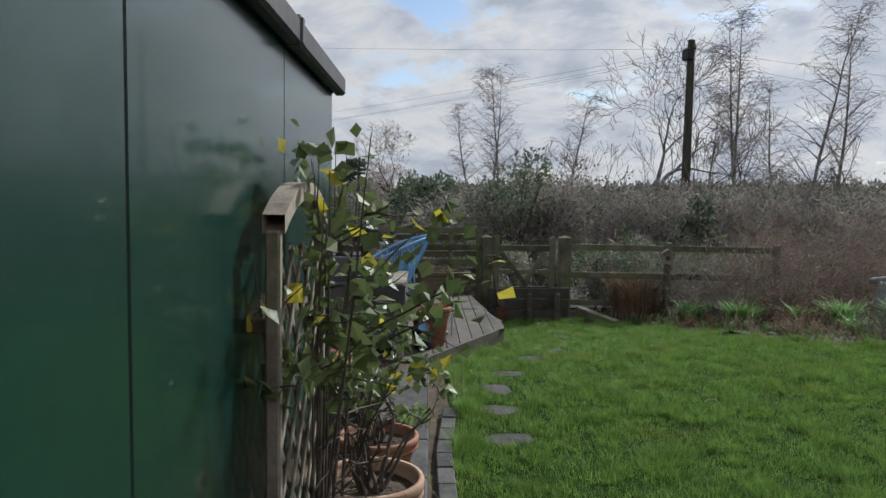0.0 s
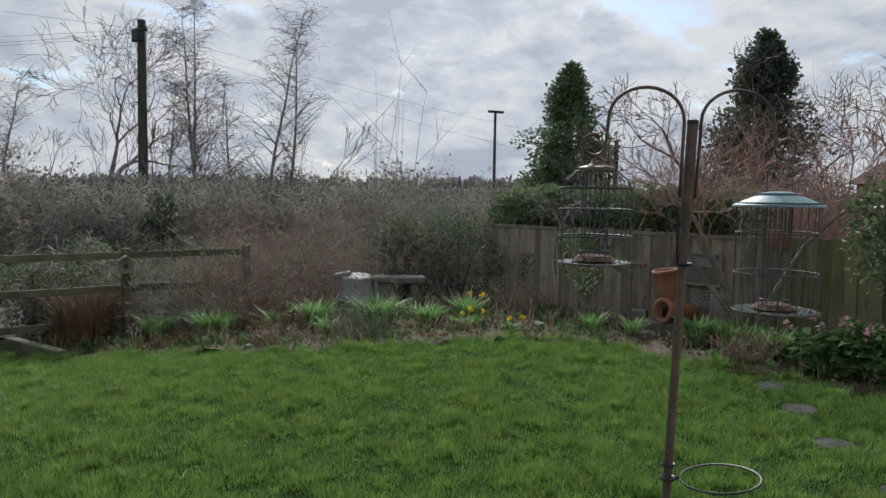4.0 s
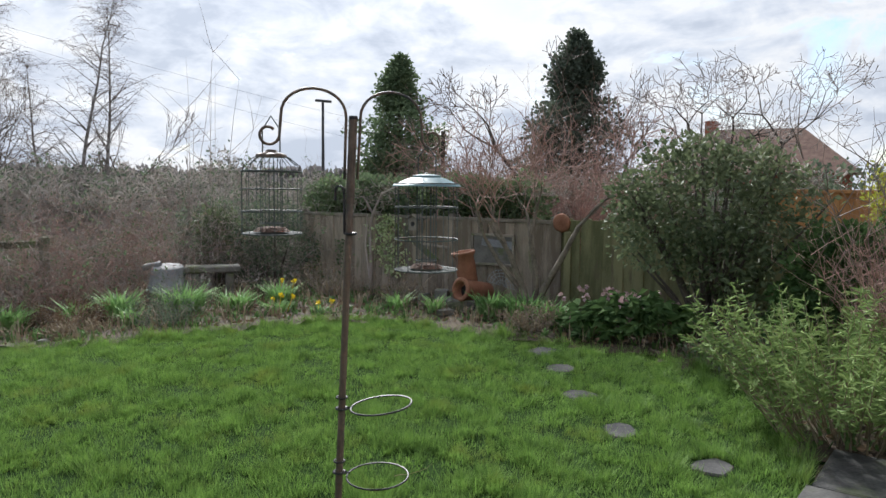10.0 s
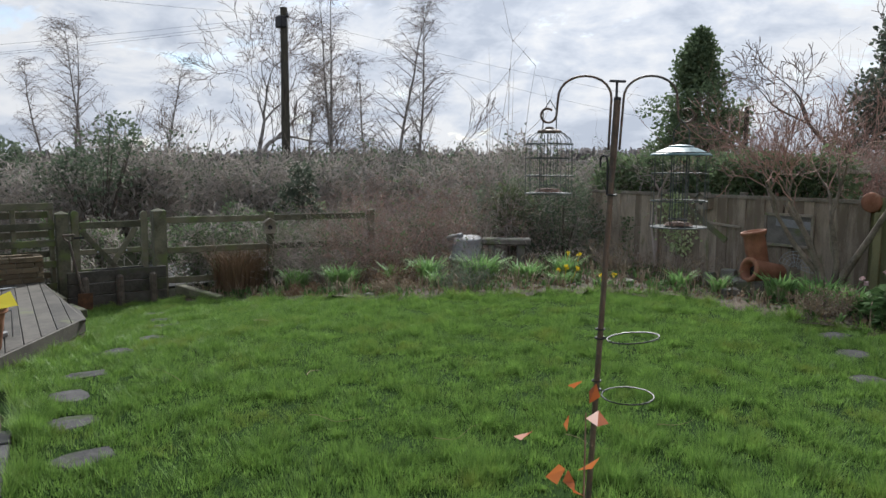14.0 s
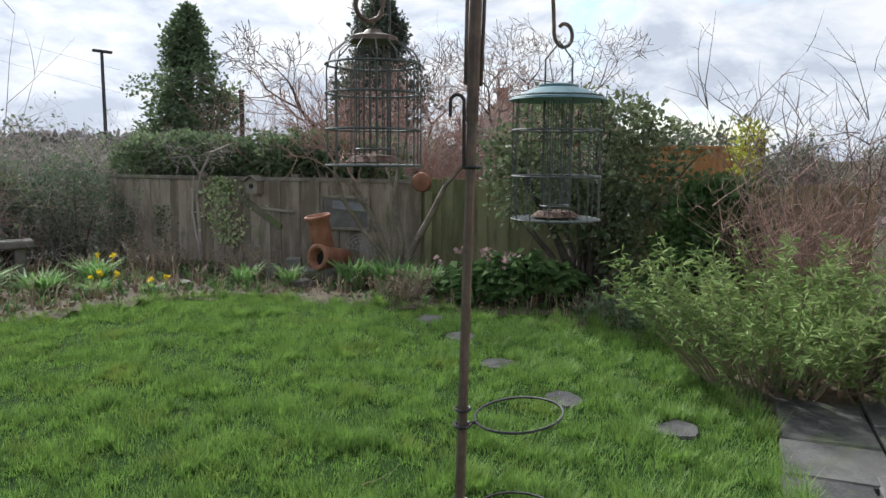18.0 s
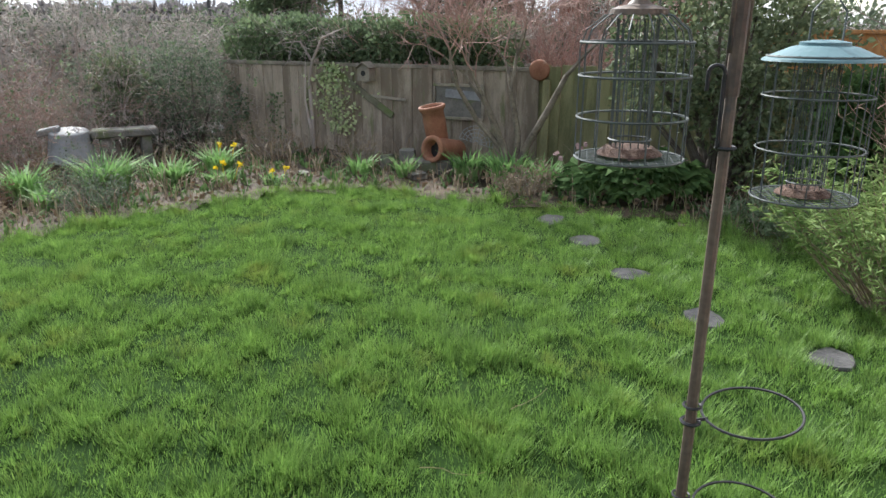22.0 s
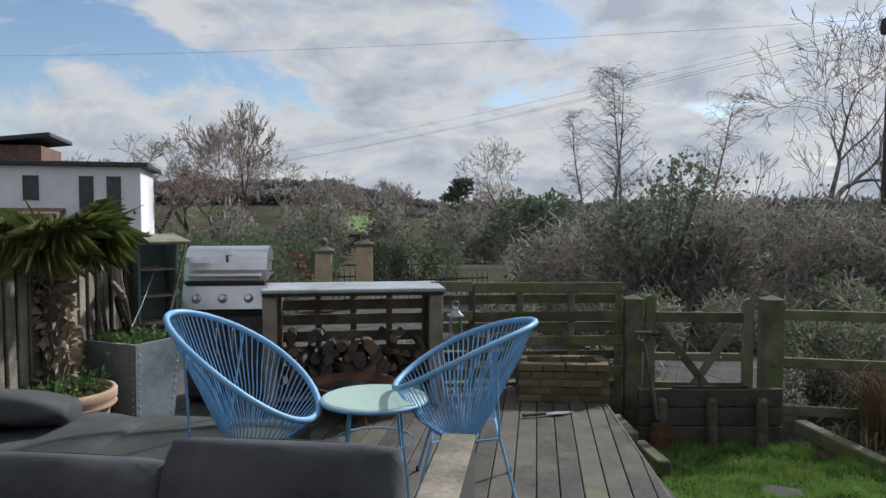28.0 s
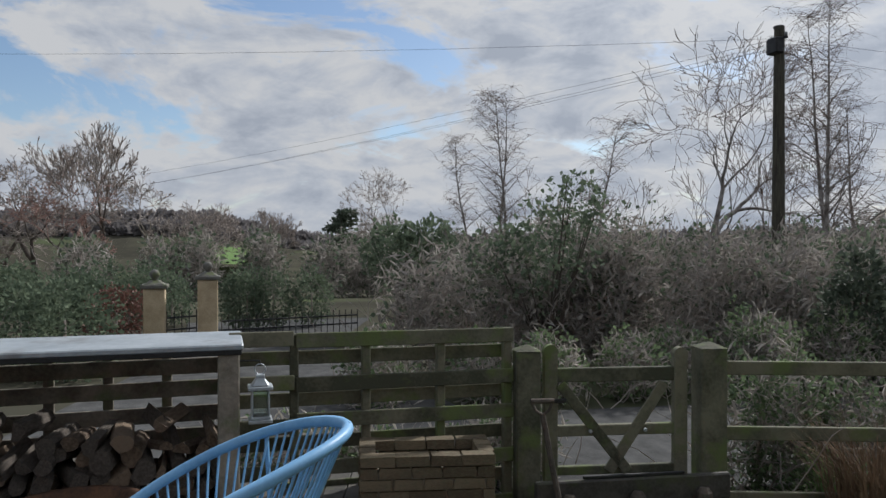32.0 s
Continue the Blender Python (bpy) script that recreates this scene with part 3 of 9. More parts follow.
def leaf(mb, p, s, rng, flat=1.0, out=None):
    a = rng.normal(size=3)
    if out is not None:
        a = a * 0.8 + np.asarray(out) * 1.0
    a /= np.linalg.norm(a) + 1e-9
    b = np.cross(a, rng.normal(size=3))
    b /= np.linalg.norm(b) + 1e-9
    n = np.cross(a, b) * s * 0.12
    w = b * s * 0.34 * flat
    o = len(mb.v)
    mb.v.extend([tuple(p), tuple(p + a * s * 0.5 + w + n), tuple(p + a * s), tuple(p + a * s * 0.5 - w + n)])
    mb.f.extend([(o, o + 1, o + 2), (o, o + 2, o + 3)])


def twig(mb, p, d, length, r, rng, bend=0.25, steps=4, n=3, droop=0.0):
    """A thin bent stem; returns its points."""
    d = np.array(d, float)
    d /= np.linalg.norm(d) + 1e-9
    pts = [np.array(p, float)]
    for i in range(steps):
        d = d + rng.normal(size=3) * bend / steps ** 0.5
        d[2] -= droop * (i + 1) / steps
        d /= np.linalg.norm(d) + 1e-9
        pts.append(pts[-1] + d * length / steps)
    mb.tube(pts, [max(r * (1 - 0.85 * i / steps), 0.0012) for i in range(steps + 1)], n, cap=False)
    return pts


def blades(mb, x, y, z, count, height, spread, rng, width=0.012, lean=0.5):
    """A clump of strap leaves that arch outwards."""
    for _ in range(count):
        t = rng.uniform(0, 6.283)
        r = spread * rng.random() ** 0.5 * 0.45
        px, py = x + r * math.cos(t), y + r * math.sin(t)
        h = height * rng.uniform(0.6, 1.1)
        k = lean * rng.uniform(0.3, 1.2) * h
        t += rng.normal() * 0.5
        dx, dy = math.cos(t), math.sin(t)
        w = width * rng.uniform(0.7, 1.2)
        sx, sy = -dy * w, dx * w
        o = len(mb.v)
        mid = (px + dx * k * 0.3, py + dy * k * 0.3, z + h * 0.62)
        tip = (px + dx * k, py + dy * k, z + h * rng.uniform(0.75, 1.0))
        mb.v.extend([(px - sx, py - sy, z), (px + sx, py + sy, z), (mid[0] + sx, mid[1] + sy, mid[2]), (mid[0] - sx, mid[1] - sy, mid[2]), tip])
        mb.f.extend([(o, o + 1, o + 2, o + 3), (o + 3, o + 2, o + 4)])


def grow(wood, fine, p, d, length, r, rng, depth, split=(2, 3), ratio=0.72, angle=32, droop=0.0, up=0.1, thin=0.012, leaves=None, leafsize=0.05, leafcount=0, steps=4, bend=0.18, rmin=0.0):
    """A limb that bends, tapers and forks; limbs thinner than thin go to the fine mesh."""
    d = np.array(d, float)
    d /= np.linalg.norm(d) + 1e-9
    pts, q = [np.array(p, float)], np.array(p, float)
    for i in range(steps):
        d = d + rng.normal(size=3) * bend / steps ** 0.5
        d[2] += up / steps - droop / steps
        d /= np.linalg.norm(d) + 1e-9
        q = q + d * length / steps
        pts.append(q)
    end = r * (0.62 if depth > 0 else 0.25)
    rr = [max(r + (end - r) * i / steps, rmin) for i in range(steps + 1)]
    target = wood if r > thin else fine
    target.tube(pts, rr, 7 if r > 0.05 else 5 if r > 0.02 else 3, cap=False)
    if leaves is not None and depth <= 1:
        for _ in range(leafcount):
            k = rng.integers(1, steps + 1)
            leaf(leaves, pts[k] + rng.normal(size=3) * 0.02, leafsize * rng.uniform(0.7, 1.3), rng)
    if depth <= 0:
        return
    k = rng.integers(split[0], split[1] + 1)
    base = rng.uniform(0, 6.283)
    for i in range(k):
        t = base + 6.283 * i / k + rng.normal() * 0.35
        u = np.cross(d, (0.31, 0.17, 0.93))
        u /= np.linalg.norm(u) + 1e-9
        w = np.cross(d, u)
        a = radians(angle) * rng.uniform(0.6, 1.35)
        nd = d * math.cos(a) + (u * math.cos(t) + w * math.sin(t)) * math.sin(a)
        start = pts[-1] if i < 2 else pts[rng.integers(max(1, steps // 2), steps + 1)]
        grow(wood, fine, start, nd, length * ratio * rng.uniform(0.75, 1.2), end * (0.95 if i == 0 else 0.75), rng, depth - 1, split, ratio, angle, droop, up, thin, leaves, leafsize, leafcount, steps, bend, rmin)


# ---- ground ----
def ground_sheet():
    def axis(lo, hi, a, b, step):
        near = list(np.arange(a, b + 1e-6, step))
        out, d, x = [], step * 1.6, b
        while x < hi:
            x += d
            d *= 1.45
            out.append(min(x, hi))
        back, d, x = [], step * 1.6, a
        while x > lo:
            x -= d
            d *= 1.45
            back.append(max(x, lo))
        return back[::-1] + near + out
    xs, ys = axis(-3000, 3000, -13, 5, 0.3), axis(-3000, 3000, -4, 12, 0.3)
    mb = MB()
    for y in ys:
        for x in xs:
            lump = -0.06 if -9.5 < x < 3 and -1 < y < 9.5 else 0.0
            mb.v.append((x, y, hgt(x, y) + lump - 0.012))
    n = len(xs)
    for j in range(len(ys) - 1):
        for i in range(n - 1):
            mb.f.append((j * n + i, j * n + i + 1, (j + 1) * n + i + 1, (j + 1) * n + i))
    ob = single("ground", mb, M["far"], "grassy ground sloping down to a lane and fields", "ground", kind="structure", smooth=True)
    return ob


ground_sheet()

# outline of the lawn, from the deck round the beds to the paving
LAWN = [(-4.86, 0.98), (-6.25, 2.36), (-8.9, 2.95), (-9.25, 3.3), (-9.05, 4.55), (-8.3, 5.0), (-7.4, 5.35), (-6.4, 5.6), (-5.0, 5.8), (-4.1, 6.7),
        (-3.3, 7.55), (-2.6, 7.85), (-1.1, 7.5), (0.35, 7.2), (1.35, 6.45), (1.62, 5.6), (1.55, 4.6), (1.25, 3.1), (1.05, 2.4), (0.75, 1.4),
        (0.6, 0.75), (0.2, 0.35), (-0.6, 0.1), (-1.55, 0.28), (-2.45, 0.52), (-3.3, 0.82), (-4.3, 1.08)]


def inside(x, y, poly):
    c, j = False, len(poly) - 1
    for i in range(len(poly)):
        (xi, yi), (xj, yj) = poly[i], poly[j]
        if (yi > y) != (yj > y) and x < (xj - xi) * (y - yi) / (yj - yi) + xi:
            c = not c
        j = i
    return c


def near_edge(x, y, poly):
    best = 9.0
    for i in range(len(poly)):
        (ax, ay), (bx, by) = poly[i - 1], poly[i]
        dx, dy = bx - ax, by - ay
        t = min(max(((x - ax) * dx + (y - ay) * dy) / (dx * dx + dy * dy), 0), 1)
        best = min(best, math.hypot(x - ax - t * dx, y - ay - t * dy))
    return best


def patch(name, poly, dz, material, label, category, step=0.25, lump=0.03, scale=1.5):
    """A thin sheet of ground laid over the outline, following the slope."""
    mb = MB()
    xs = [p[0] for p in poly]
    ys = [p[1] for p in poly]
    nx, ny = int((max(xs) - min(xs)) / step) + 2, int((max(ys) - min(ys)) / step) + 2
    idx = {}

    def vert(i, j):
        if (i, j) not in idx:
            x, y = min(xs) + i * step, min(ys) + j * step
            e = near_edge(x, y, poly)
            inn = inside(x, y, poly)
            z = hgt(x, y) + dz + lump * noise.noise((x * scale, y * scale, 2.0)) - (0.0 if inn else min(e, 0.4) * 0.25)
            idx[i, j] = len(mb.v)
            mb.v.append((x, y, z))
        return idx[i, j]
    for i in range(nx):
        for j in range(ny):
            cx, cy = min(xs) + (i + 0.5) * step, min(ys) + (j + 0.5) * step
            if inside(cx, cy, poly) or near_edge(cx, cy, poly) < step * 0.5:
                mb.f.append((vert(i, j), vert(i + 1, j), vert(i + 1, j + 1), vert(i, j + 1)))
    return single(name, mb, material, label, category, kind="structure", smooth=True)


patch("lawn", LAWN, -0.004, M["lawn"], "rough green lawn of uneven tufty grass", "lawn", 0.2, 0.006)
BED_BACK = [(-8.95, 4.65), (-8.3, 4.95), (-7.4, 5.3), (-6.4, 5.55), (-5.0, 5.75), (-4.1, 6.65), (-3.3, 7.5), (-2.6, 7.8), (-1.1, 7.45), (0.35, 7.15), (1.35, 6.4),
            (1.6, 5.6), (1.55, 4.75), (2.5, 4.75), (3.3, 7.2), (3.3, 9.6), (-5.2, 11.6), (-8.6, 11.4), (-9.6, 6.0)]
patch("flower_bed", BED_BACK, 0.035, M["soil"], "dark bare soil bed with leaf litter", "flower bed", 0.22, 0.07, 2.5)
BED_DOOR = [(1.18, 3.0), (1.95, 2.9), (1.25, 0.55), (0.7, 0.75), (0.85, 1.6)]
patch("door_bed", BED_DOOR, 0.03, M["soil"], "narrow soil bed beside the glazed doors", "flower bed", 0.15, 0.04, 3)
LANE = [(-10.1, -60), (-10.2, 0), (-10.3, 4), (-9.4, 9), (-6.0, 14.2), (2, 16), (40, 18), (40, 21), (0, 19.5), (-8, 17.5), (-12.4, 11), (-13.2, 4), (-13.2, -60)]


def lane():
    mb = MB()
    a, b = LANE[:7], LANE[7:][::-1]
    for (x0, y0), (x1, y1) in zip(a, b):
        mb.v += [(x0, y0, hgt(x0, y0) + 0.02), (x1, y1, hgt(x1, y1) + 0.02)]
    for i in range(len(a) - 1):
        mb.f.append((2 * i, 2 * i + 1, 2 * i + 3, 2 * i + 2))
    single("lane", mb, M["tarmac"], "grey tarmac lane behind the garden gate", "road", kind="structure")


lane()

# ---- glazed garden room: outer wall along u from its near corner ----
CW_O = Vector((1.235, 0.21, 0.0))
CW_U = Vector((0.305, 0.952, 0.0)).normalized()
CW_LEN = 6.55
CONS = Matrix.Translation(CW_O) @ Matrix(((CW_U.y, CW_U.x, 0, 0), (-CW_U.x, CW_U.y, 0, 0), (0, 0, 1, 0), (0, 0, 0, 1)))
# local axes: y runs along the wall away from the near corner, x points indoors


def garden_room():
    room = thing("garden_room", "white framed glazed garden room with double doors", "conservatory", m=CONS)
    W = 3.4
    H1, H2, H0 = 2.10, 2.56, 0.10
    mb = MB().box((W / 2, CW_LEN / 2, 0.0), (W, CW_LEN, 0.2), 0.01)
    part("base_slab", mb, M["stone"], room)
    part("inner_floor", MB().box((W / 2, CW_LEN / 2, 0.11), (W - 0.16, CW_LEN - 0.1, 0.02), 0.004), M["innerfloor"], room)
    part("back_wall", MB().box((W + 0.05, CW_LEN / 2, 1.5), (0.1, CW_LEN + 2.0, 3.2), 0.01), M["redwall"], room, "red brick house wall seen through the glass")
    # near end wall: white boarded panel with two raised beads
    end = part("end_panel", MB().box((W / 2 + 0.0475, -0.03, 1.34), (W - 0.095, 0.06, 2.5), 0.01), M["upvc"], room, "plain white plastic end panel")
    part("bead", MB().box((0.172, -0.066, 1.34), (0.018, 0.012, 2.48), 0.005), M["upvc"], end)
    part("bead", MB().box((0.200, -0.064, 1.34), (0.014, 0.008, 2.48), 0.004), M["upvc"], end)
    # dark strip laid on the panel imitates the shade in its groove
    part("groove", MB().box((0.158, -0.0615, 1.34), (0.006, 0.003, 2.48), 0.001), M["trim"], end)
    part("far_end", MB().box((W / 2, CW_LEN - 0.03, 1.34), (W, 0.05, 2.5), 0.01), M["upvc"], room)
    # uprights (distance along the wall, width)
    ups = [(0.04, 0.10), (0.95, 0.07), (1.75, 0.07), (2.45, 0.10), (4.62, 0.10), (5.17, 0.07), (5.80, 0.07), (6.47, 0.12)]
    for y, w in ups:
        x0 = 0.0 if y > 0.1 else 0.034
        part("upright", MB().box((0.036 + x0 / 2, y, (H0 + H2) / 2), (0.075 - x0, w, H2 - H0), 0.008), M["upvc"], room)
    for z, h in ((H0 + 0.045, 0.09), (H1 + 0.04, 0.085), (H2 - 0.03, 0.07)):
        part("rail", MB().box((0.032, CW_LEN / 2 + 0.045, z), (0.066, CW_LEN - 0.09, h), 0.008), M["upvc"], room)
    part("threshold", MB().box((-0.035, 3.6, 0.075), (0.13, 2.44, 0.05), 0.008), M["upvc"], room, "white projecting door sill")
    spans = [(a[0] + a[1] / 2, b[0] - b[1] / 2) for a, b in zip(ups, ups[1:])]
    for y0, y1 in spans:
        hi = part("window", MB().box((0.035, (y0 + y1) / 2, H1 + 0.24), (0.006, y1 - y0 - 0.02, 0.30), 0.001), M["glass"], room)
        hi.visible_shadow = False
        if y1 - y0 > 1.5:
            continue
        w = part("window", MB().box((0.035, (y0 + y1) / 2, (H0 + H1) / 2 + 0.03), (0.006, y1 - y0 - 0.02, H1 - H0 - 0.1), 0.001), M["glass"], room)
        w.visible_shadow = False
        g = MB()
        for yy in (y0 + 0.008, y1 - 0.008):
            g.box((0.026, yy, (H0 + H1) / 2 + 0.04), (0.008, 0.008, H1 - H0 - 0.12), 0.003)
        part("gasket", g, M["rubber"], room)
    # double doors between 2.50 and 4.57
    for k, (y0, y1) in enumerate(((2.505, 3.53), (3.54, 4.565))):
        leafb = MB()
        z0, z1, s = 0.16, 2.07, 0.105
        leafb.box((0.005, y0 + s / 2, (z0 + z1) / 2), (0.07, s, z1 - z0), 0.008)
        leafb.box((0.005, y1 - s / 2, (z0 + z1) / 2), (0.07, s, z1 - z0), 0.008)
        leafb.box((0.005, (y0 + y1) / 2, z0 + s / 2), (0.068, y1 - y0 - 2 * s, s), 0.006)
        leafb.box((0.005, (y0 + y1) / 2, z1 - s / 2), (0.068, y1 - y0 - 2 * s, s), 0.006)
        door = part("door", leafb, M["upvc"], room, "white double-glazed garden door")
        p = part("pane", MB().box((0.0, (y0 + y1) / 2, (z0 + z1) / 2), (0.008, y1 - y0 - 2 * s, z1 - z0 - 2 * s), 0.001), M["glass"], door)
        p.visible_shadow = False
        g = MB()
        for yy in (y0 + s + 0.006, y1 - s - 0.006):
            g.box((-0.012, yy, (z0 + z1) / 2), (0.008, 0.008, z1 - z0 - 2 * s), 0.003)
        for zz in (z0 + s + 0.006, z1 - s - 0.006):
            g.box((-0.012, (y0 + y1) / 2, zz), (0.008, y1 - y0 - 2 * s - 0.03, 0.008), 0.003)
        part("gasket", g, M["rubber"], door)
        yy = y1 + 0.01 if k else y0 - 0.01
        for zz in (0.35, 1.14, 1.92):
            part("hinge", MB().box((-0.05, yy, zz), (0.035, 0.05, 0.11), 0.008).tube([(-0.066, yy, zz - 0.06), (-0.066, yy, zz + 0.06)], 0.011, 8), M["upvc"], door)
        if k:
            yh = y0 + 0.055
            hd = MB().box((-0.036, yh, 1.13), (0.012, 0.034, 0.25), 0.006)
            hd.tube([(-0.04, yh, 1.17), (-0.085, yh, 1.17), (-0.09, yh - 0.02, 1.17), (-0.09, yh - 0.13, 1.168)], 0.011, 8)
            hd.tube([(-0.04, yh, 1.08), (-0.052, yh, 1.08)], 0.012, 10)
            part("handle", hd, M["chrome"], door, "brushed metal lever handle")
    # gutter, brackets and roof
    gut = MB()
    prof = [(-0.02, 0.06), (-0.13, 0.055), (-0.14, 0.0), (-0.12, -0.045), (-0.07, -0.065), (-0.025, -0.05), (0.0, 0.0)]
    n = len(prof)
    for y in (-0.15, CW_LEN + 0.25):
        gut.v += [(x, y, H2 + 0.06 + z) for x, z in prof]
    gut.f += [(i, (i + 1) % n, n + (i + 1) % n, n + i) for i in range(n)] + [tuple(range(n))[::-1], tuple(range(n, 2 * n))]
    part("gutter", gut, M["upvc"], room, "white plastic gutter, grey with dirt")
    for y in np.arange(0.4, CW_LEN, 1.0):
        part("gutter_bracket", MB().box((-0.075, y, H2 + 0.055), (0.15, 0.03, 0.15), 0.01), M["upvc"], room)
    roof = MB()
    roof.v += [(-0.02, -0.1, H2 + 0.10), (-0.02, CW_LEN + 0.2, H2 + 0.10), (W, CW_LEN + 0.2, H2 + 0.75), (W, -0.1, H2 + 0.75)]
    roof.v += [(x, y, z + 0.05) for x, y, z in roof.v]
    roof.f += [(0, 1, 2, 3), (7, 6, 5, 4), (0, 4, 5, 1), (1, 5, 6, 2), (2, 6, 7, 3), (3, 7, 4, 0)]
    part("roof", roof, M["roofpane"], room, "clear glazed roof sheet").visible_shadow = False
    part("eaves_beam", MB().box((0.03, CW_LEN / 2, H2 + 0.045), (0.09, CW_LEN, 0.085), 0.006), M["upvc"], room)
    pipe = MB()
    pipe.tube([(-0.07, CW_LEN + 0.16, H2 - 0.01), (-0.07, CW_LEN + 0.16, H2 - 0.12), (0.08, CW_LEN + 0.45, H2 - 0.38), (0.08, CW_LEN + 0.45, 0.1)], 0.036, 10)
    part("downpipe", pipe, M["upvc"], room, "white plastic downpipe")
    part("pipe_collar", MB().lathe([(0.045, -0.04), (0.045, 0.04)], 12, c=(0.08, CW_LEN + 0.45, 1.4)), M["upvc"], room)
    cb = MB().box((-0.04, CW_LEN - 0.05, H2 - 0.22), (0.10, 0.07, 0.06), 0.012).tube([(-0.02, CW_LEN - 0.05, H2 - 0.16), (-0.02, CW_LEN - 0.05, H2 - 0.21)], 0.012, 8)
    part("wall_light", cb, M["black"], room, "small black outdoor lamp under the gutter")
    return room


garden_room()

# things indoors, dim behind the glass
def armchair(x, y, rz, m1):
    a = thing("armchair", "rounded sage green upholstered chair indoors", "chair", m=CONS @ pose(x, y, 0.12, 0, 0, rz))
    part("seat", MB().lathe([(0.02, 0.12), (0.34, 0.12), (0.38, 0.2), (0.38, 0.36), (0.33, 0.44), (0.02, 0.46)], 20), m1, a, smooth=True)
    b = MB()
    for i in range(13):
        t = math.pi * (0.05 + 0.9 * i / 12)
        b.tube([(0.36 * math.cos(t), 0.36 * math.sin(t), 0.2), (0.40 * math.cos(t), 0.40 * math.sin(t), 0.6), (0.38 * math.cos(t), 0.38 * math.sin(t), 0.86 + 0.1 * math.sin(t))], [0.08, 0.085, 0.05], 8)
    part("backrest", b, m1, a, smooth=True)


armchair(0.9, 4.9, 100, M["sage"])
armchair(1.5, 5.9, 60, M["curtain"])
armchair(1.1, 3.2, 170, M["cloth"])


def blind(y):
    b = MB()
    n = 22
    for i in range(n + 1):
        b.v += [(0.16 + 0.025 * math.sin(i * 1.7), y + i * 0.02, 0.16), (0.16 + 0.02 * math.sin(i * 1.7 + 0.3), y + i * 0.02, 2.05)]
    b.f += [(2 * i, 2 * i + 2, 2 * i + 3, 2 * i + 1) for i in range(n)]
    b.v += [(x + 0.006, yy, z) for x, yy, z in b.v]
    single("curtain", b, M["curtain"], "pale gathered curtain hanging behind the glass", "curtain", m=CONS)


blind(5.25)
single("yellow_mat", MB().box((0.75, 3.0, 0.135), (0.7, 1.1, 0.025), 0.01), M["yellow"], "yellow patterned mat on the floor indoors", "rug", m=CONS)


def bicycle():
    b = thing("exercise_bike", "dark exercise bike standing indoors", "bicycle", m=CONS @ pose(0.75, 2.85, 0.15, 0, 0, 20))
    wheel = MB().ring((0, 0, 0.3), 0.28, 0.016, 30, 6, (1, 0, 0))
    for i in range(12):
        t = math.pi * i / 6
        wheel.tube([(0, 0, 0.3), (0, 0.28 * math.cos(t), 0.3 + 0.28 * math.sin(t))], 0.002, 3)
    part("wheel", wheel, M["black"], b)
    part("bike_frame", MB().tube([(0, 0, 0.3), (0, 0.25, 0.75), (0, 0.62, 0.62), (0, 0.5, 0.2)], 0.022, 8).tube([(0, 0, 0.3), (0, 0.5, 0.2)], 0.02, 8), M["black"], b)
    part("saddle", MB().box((0, 0.64, 0.92), (0.16, 0.26, 0.07), 0.03).tube([(0, 0.6, 0.6), (0, 0.64, 0.9)], 0.014, 8), M["black"], b)
    part("handlebar", MB().tube([(-0.22, 0.1, 1.02), (0, 0.16, 1.05), (0.22, 0.1, 1.02)], 0.014, 8).tube([(0, 0.25, 0.74), (0, 0.16, 1.05)], 0.018, 8), M["black"], b)
    part("front_stand", MB().box((0, 0.0, 0.0), (0.4, 0.06, 0.04), 0.01).tube([(0, 0, 0), (0, 0, 0.3)], 0.02, 8), M["black"], b)
    part("rear_stand", MB().box((0, 0.6, 0.0), (0.4, 0.06, 0.04), 0.01).tube([(0, 0.6, 0), (0, 0.5, 0.2)], 0.02, 8), M["black"], b)


bicycle()

# ---- green sheet-clad shed ----
SH_C = Vector((-1.98, -0.275, 0))
SH_U = Vector((0.962, -0.272, 0)).normalized()
SHED = Matrix.Translation(SH_C) @ Matrix(((SH_U.x, -SH_U.y, 0, 0), (SH_U.y, SH_U.x, 0, 0), (0, 0, 1, 0), (0, 0, 0, 1)))


def shed():
    s = thing("shed", "dark green sheet-clad shed with a flat grey roof edge", "shed", m=SHED)
    L, D, H = 5.4, 2.6, 2.04
    edges = [0.0, 1.14, 2.37, 3.75, L]
    for a, b in zip(edges, edges[1:]):
        part("panel", MB().box(((a + b) / 2, -0.02, H / 2), (b - a - 0.006, 0.04, H), 0.004), M["shed"], s)
    part("panel", MB().box((0.02, -D / 2, H / 2), (0.04, D - 0.09, H), 0.004), M["shed"], s)
    part("panel", MB().box((L - 0.02, -D / 2, H / 2), (0.04, D - 0.09, H), 0.004), M["shed"], s)
    part("panel", MB().box((L / 2, -D - 0.02, H / 2), (L, 0.04, H), 0.004), M["shed"], s)
    part("backing", MB().box((L / 2, -0.045, H / 2), (L - 0.1, 0.006, H), 0.001), M["rubber"], s)
    part("roof", MB().box((L / 2 - 0.02, -D / 2, H + 0.045), (L + 0.02, D - 0.0, 0.05), 0.008), M["trim"], s)
    for a, b in ((-0.06, 1.14), (1.16, L + 0.06)):
        part("fascia", MB().box(((a + b) / 2, 0.03, H + 0.035), (b - a, 0.055, 0.09), 0.012), M["trim"], s, "grey roof-edge trim")
    part("fascia", MB().box((-0.03, -D / 2, H + 0.035), (0.055, D, 0.09), 0.012), M["trim"], s)
    part("joint_clip", MB().box((1.15, 0.034, H + 0.036), (0.05, 0.064, 0.098), 0.01), M["trim"], s)


shed()


# ---- boarded fence along the side ----
FA, FB = Vector((-5.35, 10.32, 0)), Vector((3.9, 8.16, 0))


